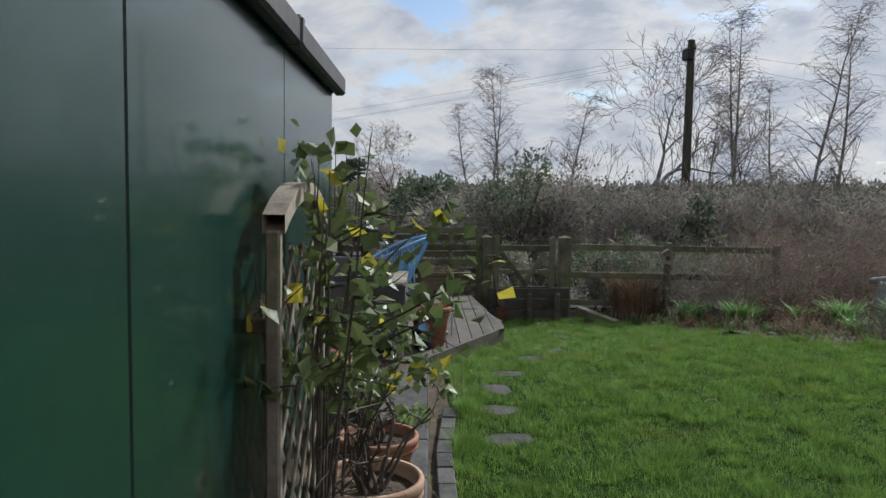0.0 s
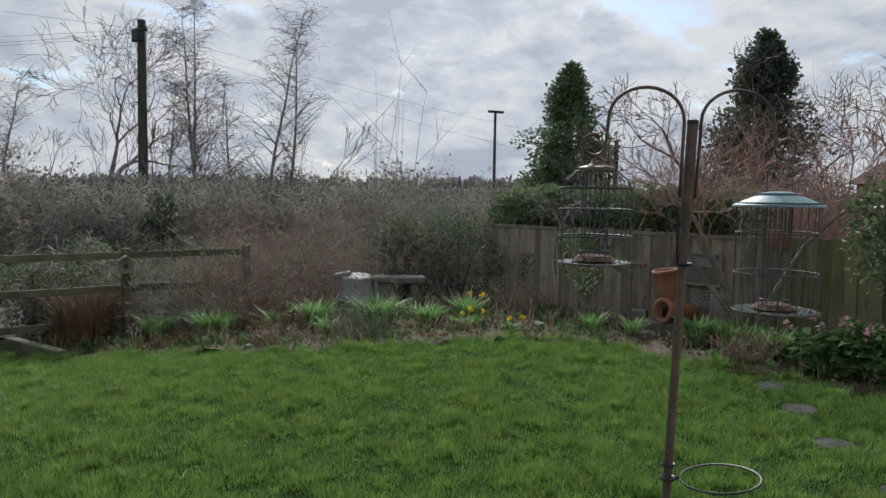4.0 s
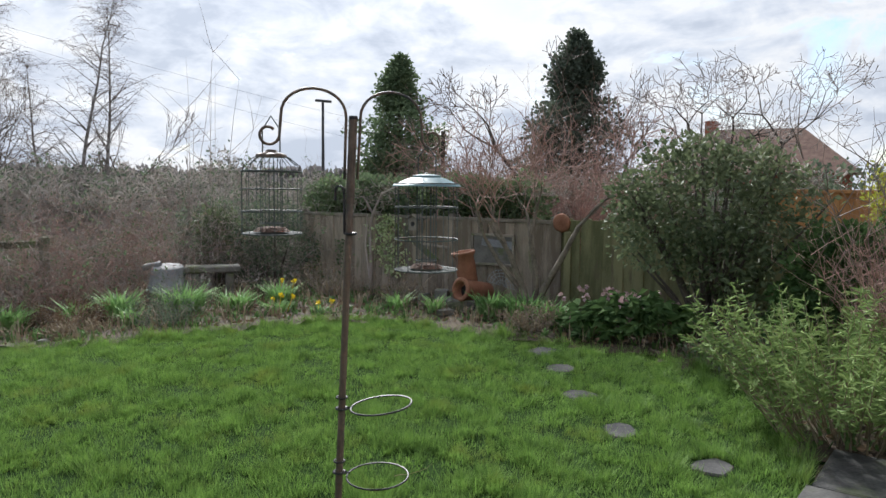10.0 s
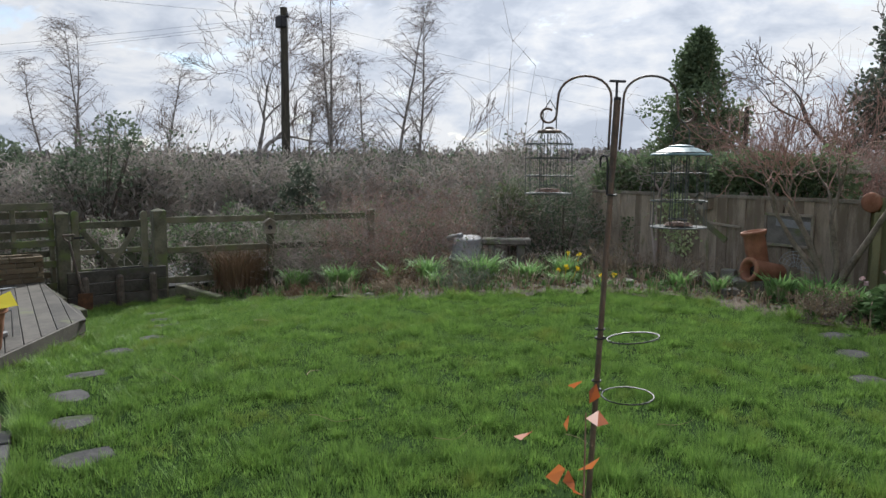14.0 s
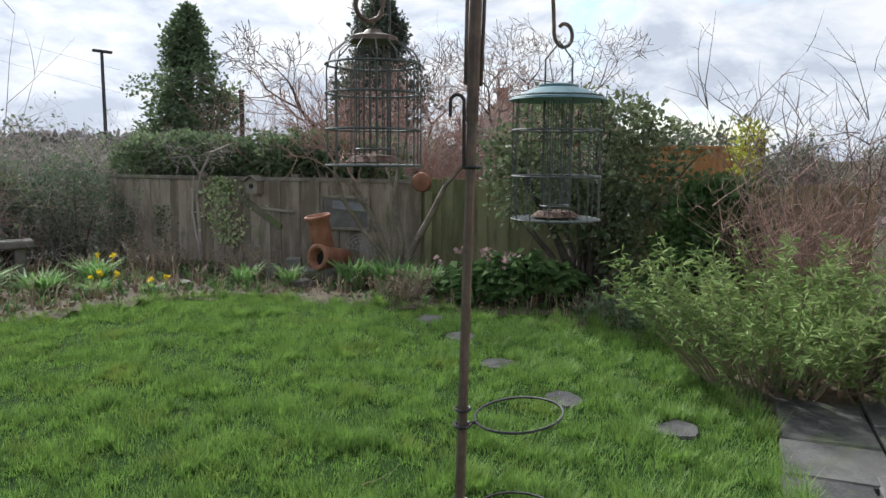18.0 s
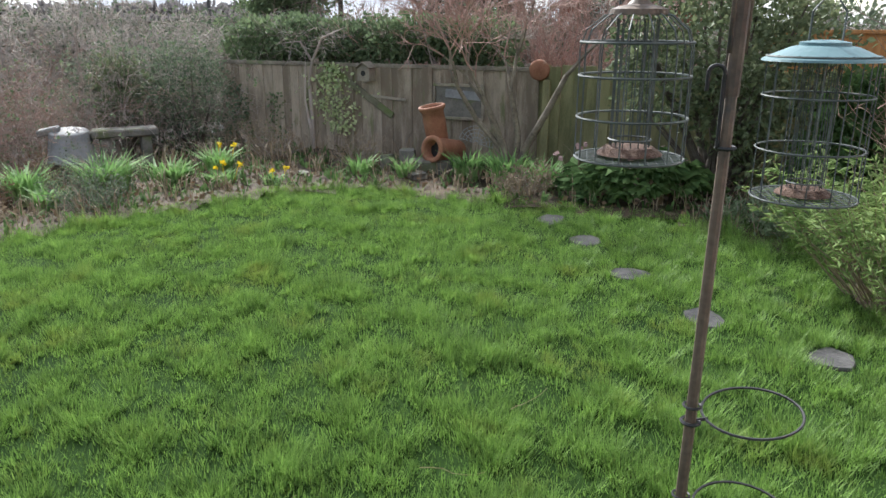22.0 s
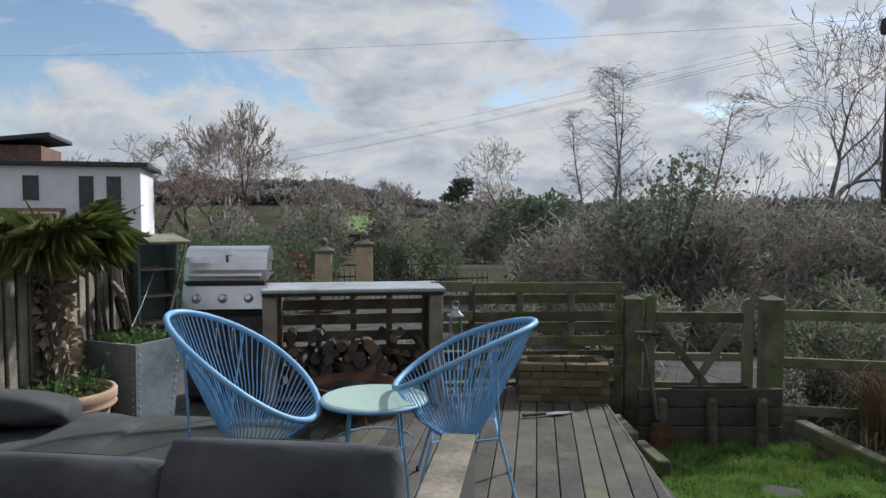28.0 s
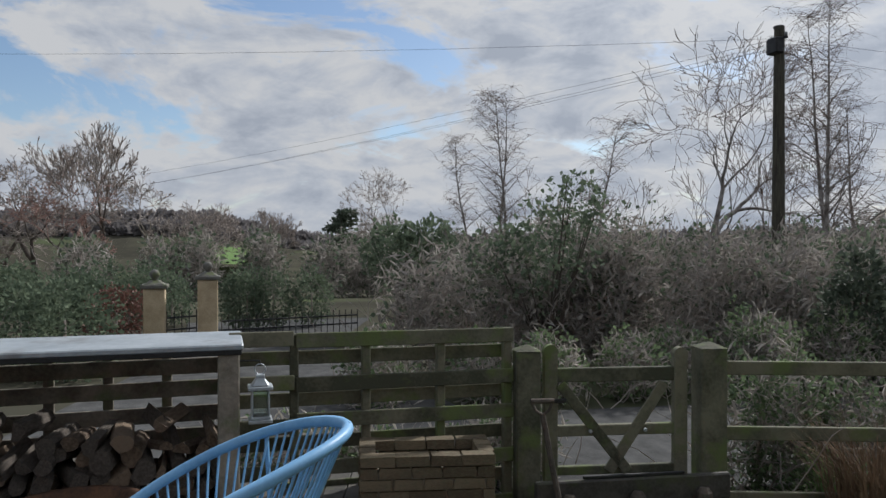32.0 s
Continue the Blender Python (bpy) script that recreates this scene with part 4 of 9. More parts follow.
def side_fence():
    d = (FB - FA)
    L = d.length
    u = d / L
    m = Matrix.Translation(FA) @ Matrix(((u.x, -u.y, 0, 0), (u.y, u.x, 0, 0), (0, 0, 1, 0), (0, 0, 0, 1)))
    f = thing("fence", "weathered vertical board fence, greened with algae towards the house", "fence", m=m)
    rng = np.random.default_rng(5)
    x, i = 0.0, 0
    while x < L:
        w = rng.uniform(0.125, 0.155)
        top = 1.19 + rng.normal() * 0.008 + (0.05 if x > 4.55 else 0.0)
        b = MB().box((0, 0, top / 2 - 0.06), (w + 0.012, 0.018, top + 0.12), 0.004)
        ob = part("fence_board", b, M["algae" if x > 4.55 else "fence"], f)
        ob.matrix_basis = pose(x + w / 2, rng.normal() * 0.002 + (0.006 if i % 2 else -0.006), -0.03, rng.normal() * 0.4, rng.normal() * 0.5, rng.normal() * 1.2)
        x += w
        i += 1
    for px in (0.0, 1.52, 2.9, 4.5, 6.2, 7.9, L):
        part("fence_post", MB().box((px, 0.05, 0.55), (0.09, 0.075, 1.36), 0.008), M["grey"], f)
    for z in (0.25, 1.02):
        part("fence_rail", MB().box((L / 2, 0.045, z), (L, 0.05, 0.08), 0.006), M["grey"], f)
    part("capping", MB().box((2.25, -0.012, 1.165), (4.5, 0.03, 0.05), 0.005), M["grey"], f)
    return f, m


fence_ob, FENCE = side_fence()


# ---- deck: boards run away from the sofa towards the brick wall ----
DU = Vector((0.265, 0.964, 0)).normalized()
DV = Vector((-DU.y, DU.x, 0))
DECK_Z = 0.03
# outline in the plan
DECK = [(-4.865, 0.936), (-6.255, 2.318), (-9.05, 2.84), (-9.9, 2.84), (-10.2, -2.6), (-5.83, -2.6)]


def deck():
    d = thing("deck", "weathered timber deck with a cut-off corner", "deck", kind="structure")
    rng = np.random.default_rng(3)
    step = 0.142
    # boards along DV, stacked along DU from the near right corner
    o = Vector((-4.865, 0.936, 0))
    cut = MB()
    for k in range(-30, 22):
        s = k * step
        # clip the board's centre line to the outline
        lo, hi = None, None
        for i in range(0, 140):
            p = o + DU * (s + step / 2) + DV * (i * 0.04 - 0.4)
            if inside(p.x, p.y, DECK):
                lo = i if lo is None else lo
                hi = i
        if lo is None or hi - lo < 4:
            continue
        a, b = lo * 0.04 - 0.4, hi * 0.04 - 0.4
        e0, e1 = [], []
        # true ends at both board edges
        ends = []
        for q in (s + 0.004, s + step - 0.004):
            ts = []
            for j in range(len(DECK)):
                A, B = Vector((*DECK[j - 1], 0)) - o, Vector((*DECK[j], 0)) - o
                ua, ub = A.dot(DU), B.dot(DU)
                if (ua > q) != (ub > q):
                    t = (q - ua) / (ub - ua)
                    ts.append((A + (B - A) * t).dot(DV))
            ts.sort()
            ends.append((ts[0], ts[-1]) if len(ts) >= 2 else (a, b))
        z0, z1 = DECK_Z - 0.028, DECK_Z + rng.normal() * 0.0012
        poly = [o + DU * (s + 0.004) + DV * ends[0][0], o + DU * (s + 0.004) + DV * ends[0][1], o + DU * (s + step - 0.004) + DV * ends[1][1], o + DU * (s + step - 0.004) + DV * ends[1][0]]
        mb = MB()
        c = sum(poly, Vector()) / 4
        mb.v += [(p.x, p.y, z0) for p in poly] + [(p.x, p.y, z1 - 0.003) for p in poly] + [tuple(p + (DU if i in (0, 1) else -DU) * 0.004)[:2] + (z1,) for i, p in enumerate(poly)]
        mb.f += [(0, 1, 2, 3)] + [(i, (i + 1) % 4, 4 + (i + 1) % 4, 4 + i)[::-1] for i in range(4)] + [(4 + i, 4 + (i + 1) % 4, 8 + (i + 1) % 4, 8 + i)[::-1] for i in range(4)] + [(11, 10, 9, 8)]
        part("deck_board", mb, M["deck"], d)
    for j, (a, b) in enumerate(zip(DECK, DECK[1:] + DECK[:1])):
        if j in (2, 3):
            continue
        A, B = Vector((*a, 0)), Vector((*b, 0))
        w = (B - A).normalized()
        nrm = Vector((w.y, -w.x, 0))
        m = Matrix.Translation(A + nrm * 0.014) @ Matrix(((w.x, -w.y, 0, 0), (w.y, w.x, 0, 0), (0, 0, 1, 0), (0, 0, 0, 1)))
        L = (B - A).length
        part("edge_board", MB().box((L / 2, 0, DECK_Z - 0.075), (L, 0.026, 0.145), 0.005, m), M["deck"], d)
        part("edge_board", MB().box((L / 2, 0.006, DECK_Z - 0.31), (L, 0.026, 0.31), 0.005, m), M["grey"], d)
    # solid black block put in for the shade below and between the boards
    part("joist_bed", MB().prism([(x * 0.98 - 0.12, y * 0.97) for x, y in DECK], -0.6, DECK_Z - 0.035), M["rubber"], d, "black fill put in for the shade under the boards")


deck()


# ---- the seating on the deck ----
def frame_at(x, y, z, ux, uy):
    """A pose whose local x runs along (ux, uy) in the plan."""
    k = math.hypot(ux, uy)
    ux, uy = ux / k, uy / k
    return Matrix.Translation((x, y, z)) @ Matrix(((ux, -uy, 0, 0), (uy, ux, 0, 0), (0, 0, 1, 0), (0, 0, 0, 1)))


def cushion(mb, c, s, puff=0.12, n=9, m=None, sag=0.0, rng=None):
    """A stuffed cushion: a box swollen in the middle of each face, with soft corners."""
    hx, hy, hz = s[0] / 2, s[1] / 2, s[2] / 2
    idx = {}
    vs, fs = [], []

    def pt(u, v, w):
        key = (round(u, 3), round(v, 3), round(w, 3))
        if key not in idx:
            def q(a):
                return math.copysign(abs(a) ** 0.8, a)
            ex = 1 - 0.10 * (v * v * w * w) - 0.05 * (v ** 4 + w ** 4)
            ey = (1 - 0.10 * (u * u * w * w) - 0.05 * (u ** 4 + w ** 4))
            ez = (1 - puff * (u ** 4 + v ** 4) * 0.8 - 0.08 * (u * u * v * v))
            wob = 0.012 * noise.noise((c[0] + u * 2.3, c[1] + v * 2.3, c[2] + w * 2 + hx))
            idx[key] = len(vs)
            vs.append((c[0] + u * hx * ex, c[1] + v * hy * ey, c[2] + w * hz * ez + wob - sag * (1 - u * u) * (1 - v * v)))
        return idx[key]
    g = [-1 + 2 * i / (n - 1) for i in range(n)]
    for axis in range(3):
        for side in (-1, 1):
            for i in range(n - 1):
                for j in range(n - 1):
                    q = []
                    for a, b in ((g[i], g[j]), (g[i + 1], g[j]), (g[i + 1], g[j + 1]), (g[i], g[j + 1])):
                        p = [0, 0, 0]
                        p[axis] = side
                        p[(axis + 1) % 3], p[(axis + 2) % 3] = a, b
                        q.append(pt(*p))
                    fs.append(tuple(q if side > 0 else q[::-1]))
    mb.add(vs, fs, m)


SOFA = frame_at(-4.90, 0.815, DECK_Z, -DU.x, -DU.y)
# local x runs along the back from its right end, local -y points to the seat


def sofa():
    L, H = 2.62, 0.70
    s = thing("garden_sofa", "low grey fabric garden sofa, green stained at its foot", "sofa", m=SOFA)
    mb = MB().box((L / 2, -0.055, 0.14 + (H - 0.14) / 2), (L, 0.11, H - 0.14), 0.018)
    b = part("back_panel", mb, M["cover"], s, "grey fabric back with faint green stains")
    part("seam", MB().box((L / 2, 0.0015, H - 0.035), (L - 0.02, 0.006, 0.006), 0.002), M["cloth"], b)
    part("arm", MB().box((0.07, -0.615, 0.14 + (H - 0.14) / 2), (0.14, 1.01, H - 0.146), 0.016), M["cover"], s)
    part("arm_top", MB().box((0.07, -0.615, H - 0.005), (0.146, 1.015, 0.014), 0.005), M["grey"], s, "weathered wooden arm top")
    part("base_rail", MB().box((L / 2, -0.03, 0.125), (L - 0.02, 0.05, 0.035), 0.004), M["alu"], s)
    part("base_rail", MB().box((L / 2, -1.08, 0.125), (L - 0.02, 0.05, 0.035), 0.004), M["alu"], s)
    for x in (0.03, L - 0.03):
        for y in (-0.03, -1.08):
            part("leg", MB().box((x, y, 0.07), (0.045, 0.045, 0.14), 0.004), M["alu"], s)
    part("seat_deck", MB().box((L / 2 + 0.07, -0.59, 0.19), (L - 0.16, 1.0, 0.10), 0.01), M["cover"], s)
    k = 0
    for x0, x1 in ((0.16, 0.96), (0.97, 1.78), (1.79, 2.60)):
        mb = MB()
        cushion(mb, ((x0 + x1) / 2, -0.63, 0.34), (x1 - x0, 0.94, 0.18), 0.10)
        part("seat_cushion", mb, M["cloth"], s, smooth=True)
    for i, (x0, x1, top, tilt) in enumerate(((0.15, 0.96, 0.44, 12), (0.95, 1.66, 0.40, 16), (1.66, 2.40, 0.31, 24))):
        mb = MB()
        cushion(mb, (0, 0, 0), (x1 - x0, top, 0.19), 0.30)
        c = part("back_cushion", mb, M["cloth"], s, "stuffed dark grey back cushion", smooth=True)
        c.matrix_basis = pose((x0 + x1) / 2, -0.23, 0.675 + (0.03 if i == 0 else -0.03), 90 + tilt, 0, 0)
        e = MB()
        hx, hy = (x1 - x0) / 2 * 0.93, top / 2 * 0.93
        e.tube([(-hx, hy * 0.98, 0.0), (-hx * 0.5, hy * 1.06, 0.0), (0, hy * 1.07, 0), (hx * 0.5, hy * 1.06, 0), (hx, hy * 0.98, 0)], 0.006, 5)
        part("piping", e, M["cover"], c)


sofa()


def ottoman():
    o = thing("coffee_table", "low flat table under a taut grey-green cover", "table", m=frame_at(-6.56, 0.10, DECK_Z, -DU.x, -DU.y))
    part("cover", MB().box((0.50, -0.42, 0.24), (1.06, 0.86, 0.32), 0.03), M["cover"], o)
    for x in (0.06, 0.94):
        for y in (-0.08, -0.76):
            part("leg", MB().box((x, y, 0.04), (0.05, 0.05, 0.08), 0.005), M["alu"], o)


ottoman()


def side_sofa():
    s = thing("garden_sofa", "grey side bench of the sofa with loose cushions", "sofa", m=frame_at(-6.2, -0.92, DECK_Z, -DU.x, -DU.y))
    part("bench_base", MB().box((0.5, -0.55, 0.17), (0.95, 1.85, 0.18), 0.015), M["cover"], s)
    for x in (0.08, 0.92):
        for y in (0.3, -1.4):
            part("leg", MB().box((x, y, 0.04), (0.05, 0.05, 0.08), 0.004), M["alu"], s)
    for y in (-0.05, -0.98):
        mb = MB()
        cushion(mb, (0.48, y, 0.34), (0.9, 0.9, 0.17), 0.12)
        part("seat_cushion", mb, M["cloth"], s, smooth=True)
    mb = MB()
    cushion(mb, (0, 0, 0), (0.8, 0.62, 0.2), 0.28)
    c = part("back_cushion", mb, M["cloth"], s, "dark cushion leaning on the bench", smooth=True)
    c.matrix_basis = pose(0.82, -1.05, 0.53, 14, -8, 20)


side_sofa()


def acapulco(m, label, level, slope):
    """A string chair: an egg-shaped hoop of tube, cords to a small ring low at the back, rod legs."""
    c = thing("string_chair", label, "chair", "pair of string chairs", m)
    n = 44
    hoop, low = [], []
    for i in range(n + 1):
        t = 2 * math.pi * i / n
        y = 0.43 * math.cos(t)
        x = 0.36 * math.sin(t) * (1 - 0.16 * math.cos(t))
        hoop.append(Vector((x, y, level + slope * math.cos(t) + 0.05 * math.sin(t) ** 2)))
    part("hoop", MB().tube(hoop, 0.0185, 8, cap=False), M["blue"], c, "blue cord-wrapped hoop", smooth=True)
    ring = []
    for i in range(n + 1):
        t = 2 * math.pi * i / n
        ring.append(Vector((0.115 * math.sin(t), -0.02 + 0.10 * math.cos(t), 0.335 + 0.012 * math.cos(t))))
    part("seat_ring", MB().tube(ring, 0.009, 6, cap=False), M["blue"], c)
    cords = MB()
    N = 76
    for i in range(N):
        f = i / N * n
        k = int(f)
        a = hoop[k].lerp(hoop[k + 1], f - k)
        b = ring[k].lerp(ring[k + 1], f - k)
        mid = a.lerp(b, 0.5) + Vector((0, -0.01, -0.045))
        cords.tube([a, a.lerp(b, 0.25) + Vector((0, 0, -0.03)), mid, a.lerp(b, 0.78) + Vector((0, 0, -0.03)), b], 0.0042, 4, cap=False)
    tagged(part("cord", cords, M["blue"], c, "blue plastic cords"), kind="stuff")
    # legs: two bent rods under the shell with rubber feet
    for sx in (-1, 1):
        front = [(sx * 0.30, -0.30, 0.0), (sx * 0.23, -0.20, 0.36), (sx * 0.10, -0.10, 0.33)]
        rear = [(sx * 0.27, 0.30, 0.0), (sx * 0.22, 0.20, 0.38), (sx * 0.12, 0.05, 0.33)]
        part("leg", MB().tube(front, 0.0095, 7), M["blue"], c)
        part("leg", MB().tube(rear, 0.0095, 7), M["blue"], c)
        part("brace", MB().tube([(sx * 0.22, 0.20, 0.37), (sx * 0.33, 0.16, level + 0.03 + slope * 0.37)], 0.008, 6), M["blue"], c)
        for fx, fy in ((0.30, -0.30), (0.27, 0.30)):
            part("foot", MB().lathe([(0.013, 0.0), (0.014, 0.03), (0.011, 0.034)], 8, c=(sx * fx, fy, 0)), M["rubber"], c)
    part("cross_rod", MB().tube([(-0.23, -0.20, 0.36), (0, -0.20, 0.35), (0.23, -0.20, 0.36)], 0.0085, 6), M["blue"], c)
    part("cross_rod", MB().tube([(-0.22, 0.20, 0.37), (0.22, 0.20, 0.37)], 0.0085, 6), M["blue"], c)


# the back of each chair is on its +y side
acapulco(pose(-7.23, -0.04, DECK_Z, 0, 0, 160) @ Matrix.Scale(1.03, 4), "blue string chair leaning back beside the grill", 0.76, 0.28)
acapulco(pose(-7.17, 1.27, DECK_Z, 0, 0, -8) @ Matrix.Scale(0.98, 4), "blue string chair turned sideways beside the brick wall", 0.84, 0.20)


def round_table():
    t = thing("side_table", "round mint glass-topped table with blue rod legs", "table", m=pose(-7.25, 0.73, DECK_Z))
    part("tabletop", MB().lathe([(0.01, 0.535), (0.30, 0.535), (0.315, 0.542), (0.318, 0.556), (0.305, 0.563), (0.01, 0.563)], 40), M["mint"], t, smooth=False)
    part("rim", MB().ring((0, 0, 0.545), 0.316, 0.012, 40, 6), M["blue"], t, smooth=True)
    for i in range(4):
        a = math.pi / 4 + i * math.pi / 2
        part("leg", MB().tube([(0.20 * math.cos(a), 0.20 * math.sin(a), 0.535), (0.27 * math.cos(a), 0.27 * math.sin(a), 0.0)], 0.0085, 6), M["blue"], t)
    part("leg_ring", MB().ring((0, 0, 0.30), 0.235, 0.006, 30, 5), M["blue"], t)


round_table()


def flowerpot(name, label, r, h, material, m, soil=0.85, group=""):
    p = thing(name, label, "flower pot", group, m)
    prof = [(r * 0.66, 0.0), (r * 0.70, 0.01), (r * 0.90, h * 0.76), (r * 0.91, h * 0.78), (r * 1.0, h * 0.79), (r * 1.02, h * 0.82), (r * 0.975, h * 0.85), (r * 1.02, h * 0.88), (r * 1.03, h * 0.97),
            (r * 1.0, h), (r * 0.93, h), (r * 0.91, h * 0.96), (r * 0.86, h * soil - 0.02)]
    part("pot_body", MB().lathe(prof, 32), material, p, smooth=True)
    sm = MB()
    n = 18
    for i in range(7):
        for k in range(n):
            a = 2 * math.pi * k / n
            q = r * 0.885 * i / 6
            sm.v.append((q * math.cos(a), q * math.sin(a), h * soil + 0.02 * noise.noise((q * 9, a * 2, r))))
    sm.f += [(i * n + k, i * n + (k + 1) % n, (i + 1) * n + (k + 1) % n, (i + 1) * n + k) for i in range(6) for k in range(n)]
    part("soil", sm, M["soil"], p)
    return p


big = flowerpot("terracotta_pot", "large terracotta pot with a trowel and weeds, standing on the deck", 0.208, 0.40, M["terra"], pose(-5.47, 1.225, DECK_Z), 0.86)
wd = MB()
blades(wd, 0.05, 0.06, 0.35, 26, 0.12, 0.2, np.random.default_rng(2), 0.003, 0.6)
part("weeds", wd, LF["straw"], big, kind="stuff")
tr = thing("trowel", "hand fork with a grey handle stuck in the pot soil", "garden tool", m=pose(-5.47, 1.225, DECK_Z))
part("handle", MB().tube([(0.14, -0.30, 0.56), (0.08, -0.19, 0.48)], [0.016, 0.014], 8), M["rubber"], tr)
part("shaft", MB().tube([(0.08, -0.19, 0.48), (-0.02, -0.03, 0.36)], 0.006, 6), M["steel"], tr)

small = flowerpot("blue_pot", "small navy glazed pot full of stones and paper scraps", 0.112, 0.20, M["glaze"], pose(-5.30, 1.10, DECK_Z), 0.86)
rs = np.random.default_rng(4)
for i in range(14):
    a, q = rs.uniform(0, 6.28), rs.uniform(0, 0.07)
    part("pebble", MB().lathe([(0.002, -0.014), (0.018, -0.008), (0.022, 0.002), (0.012, 0.012), (0.002, 0.014)], 8, m=pose(q * math.cos(a), q * math.sin(a), 0.178, rs.uniform(-30, 30), 0, 0)), M["pale"], small, smooth=True)
part("paper_scrap", MB().box((0, 0, 0), (0.12, 0.004, 0.10), 0.001, pose(-0.02, 0.02, 0.225, 20, 30, 40)), M["curtain"], small)
part("paper_scrap", MB().box((0, 0, 0), (0.10, 0.004, 0.09), 0.001, pose(0.03, -0.01, 0.22, -30, 25, 100)), M["blue"], small)


def crate():
    c = thing("white_rack", "bent white wire rack lying on the deck behind the pot", "rack", m=pose(-5.95, 1.42, DECK_Z, 0, 0, 25))
    part("top_frame", MB().tube([(-0.15, -0.1, 0.22), (0.15, -0.1, 0.24), (0.15, 0.1, 0.24), (-0.15, 0.1, 0.22), (-0.15, -0.1, 0.22)], 0.008, 6), M["white"], c)
    for x, y in ((-0.15, -0.1), (0.15, -0.1), (0.15, 0.1), (-0.15, 0.1)):
        part("upright", MB().tube([(x, y, 0.0), (x, y, 0.23)], 0.006, 5), M["white"], c)
    part("bag", MB().box((0.02, 0.0, 0.03), (0.22, 0.16, 0.05), 0.02), M["white"], c, "crumpled clear plastic bag")


crate()


def slide():
    """A child's moulded slide: a chute between two sides that rise to a round hump at the top."""
    s = thing("toy_slide", "faded pink plastic child's slide beside the deck", "slide", m=frame_at(-4.73, -0.57, 0.0, 0.04, 1.0))
    n = 30
    xs = np.linspace(0.0, 0.92, n + 1)
    zs = np.interp(xs, (0, 0.13, 0.27, 0.39, 0.51, 0.64, 0.77, 0.92), (0.63, 0.63, 0.555, 0.40, 0.25, 0.145, 0.085, 0.06))
    for _ in range(3):
        zs[1:-1] = (zs[:-2] + 2 * zs[1:-1] + zs[2:]) / 4
    chute = MB()
    for x, z in zip(xs, zs):
        chute.v += [(x, -0.14, z), (x, 0.14, z), (x, 0.14, z - 0.03), (x, -0.14, z - 0.03)]
    for i in range(n):
        for k in range(4):
            chute.f.append((4 * i + k, 4 * i + (k + 1) % 4, 4 * i + 4 + (k + 1) % 4, 4 * i + 4 + k))
    part("chute", chute, M["chute"], s, "pale worn pink chute", smooth=False)
    for sy in (-1, 1):
        rail = MB()
        for x, z in zip(xs, zs):
            top = z + 0.055 + 0.135 * math.exp(-((x - 0.16) / 0.105) ** 4)
            foot = max(0.0, z - 0.05) if x > 0.24 else 0.34
            rail.v += [(x, sy * 0.135, z - 0.03), (x, sy * 0.138, top - 0.022), (x, sy * 0.150, top - 0.004), (x, sy * 0.168, top), (x, sy * 0.184, top - 0.006), (x, sy * 0.195, top - 0.024), (x, sy * 0.195, foot)]
        for i in range(n):
            for k in range(6):
                rail.f.append((7 * i + k, 7 * i + k + 1, 7 * i + 8 + k, 7 * i + 7 + k))
        rail.f += [tuple(range(7)), tuple(7 * n + k for k in range(7))[::-1]]
        side = part("side_rail", rail, M["pink"], s, "rounded pink side rail", smooth=True)
        part("bolt_cap", MB().lathe([(0.001, 0.008), (0.012, 0.006), (0.014, 0.0)], 12, m=pose(0.16, sy * 0.196, 0.62, -90 * sy, 0, 0)), M["sole"], side, "pale round bolt cap")
    for sy in (-1, 1):
        part("support", MB().box((0.05, sy * 0.168, 0.30), (0.09, 0.05, 0.60), 0.02), M["pink"], s)
    for z in (0.16, 0.32, 0.48):
        part("ladder_step", MB().box((0.03, 0, z), (0.08, 0.29, 0.035), 0.012), M["pink"], s)


slide()


def water_box():
    b = thing("storage_box", "grey storage box with a white lid beside the shed", "box", m=frame_at(-2.88, -0.10, 0.0, 0.958, -0.285))
    part("box_body", MB().box((0, 0, 0.19), (0.62, 0.40, 0.38), 0.02), M["trim"], b)
    part("lid", MB().box((0, 0, 0.405), (0.66, 0.44, 0.05), 0.015), M["white"], b, "white plastic lid")
    part("lid_bar", MB().box((0.05, 0.05, 0.437), (0.30, 0.02, 0.015), 0.005), M["white"], b)


water_box()


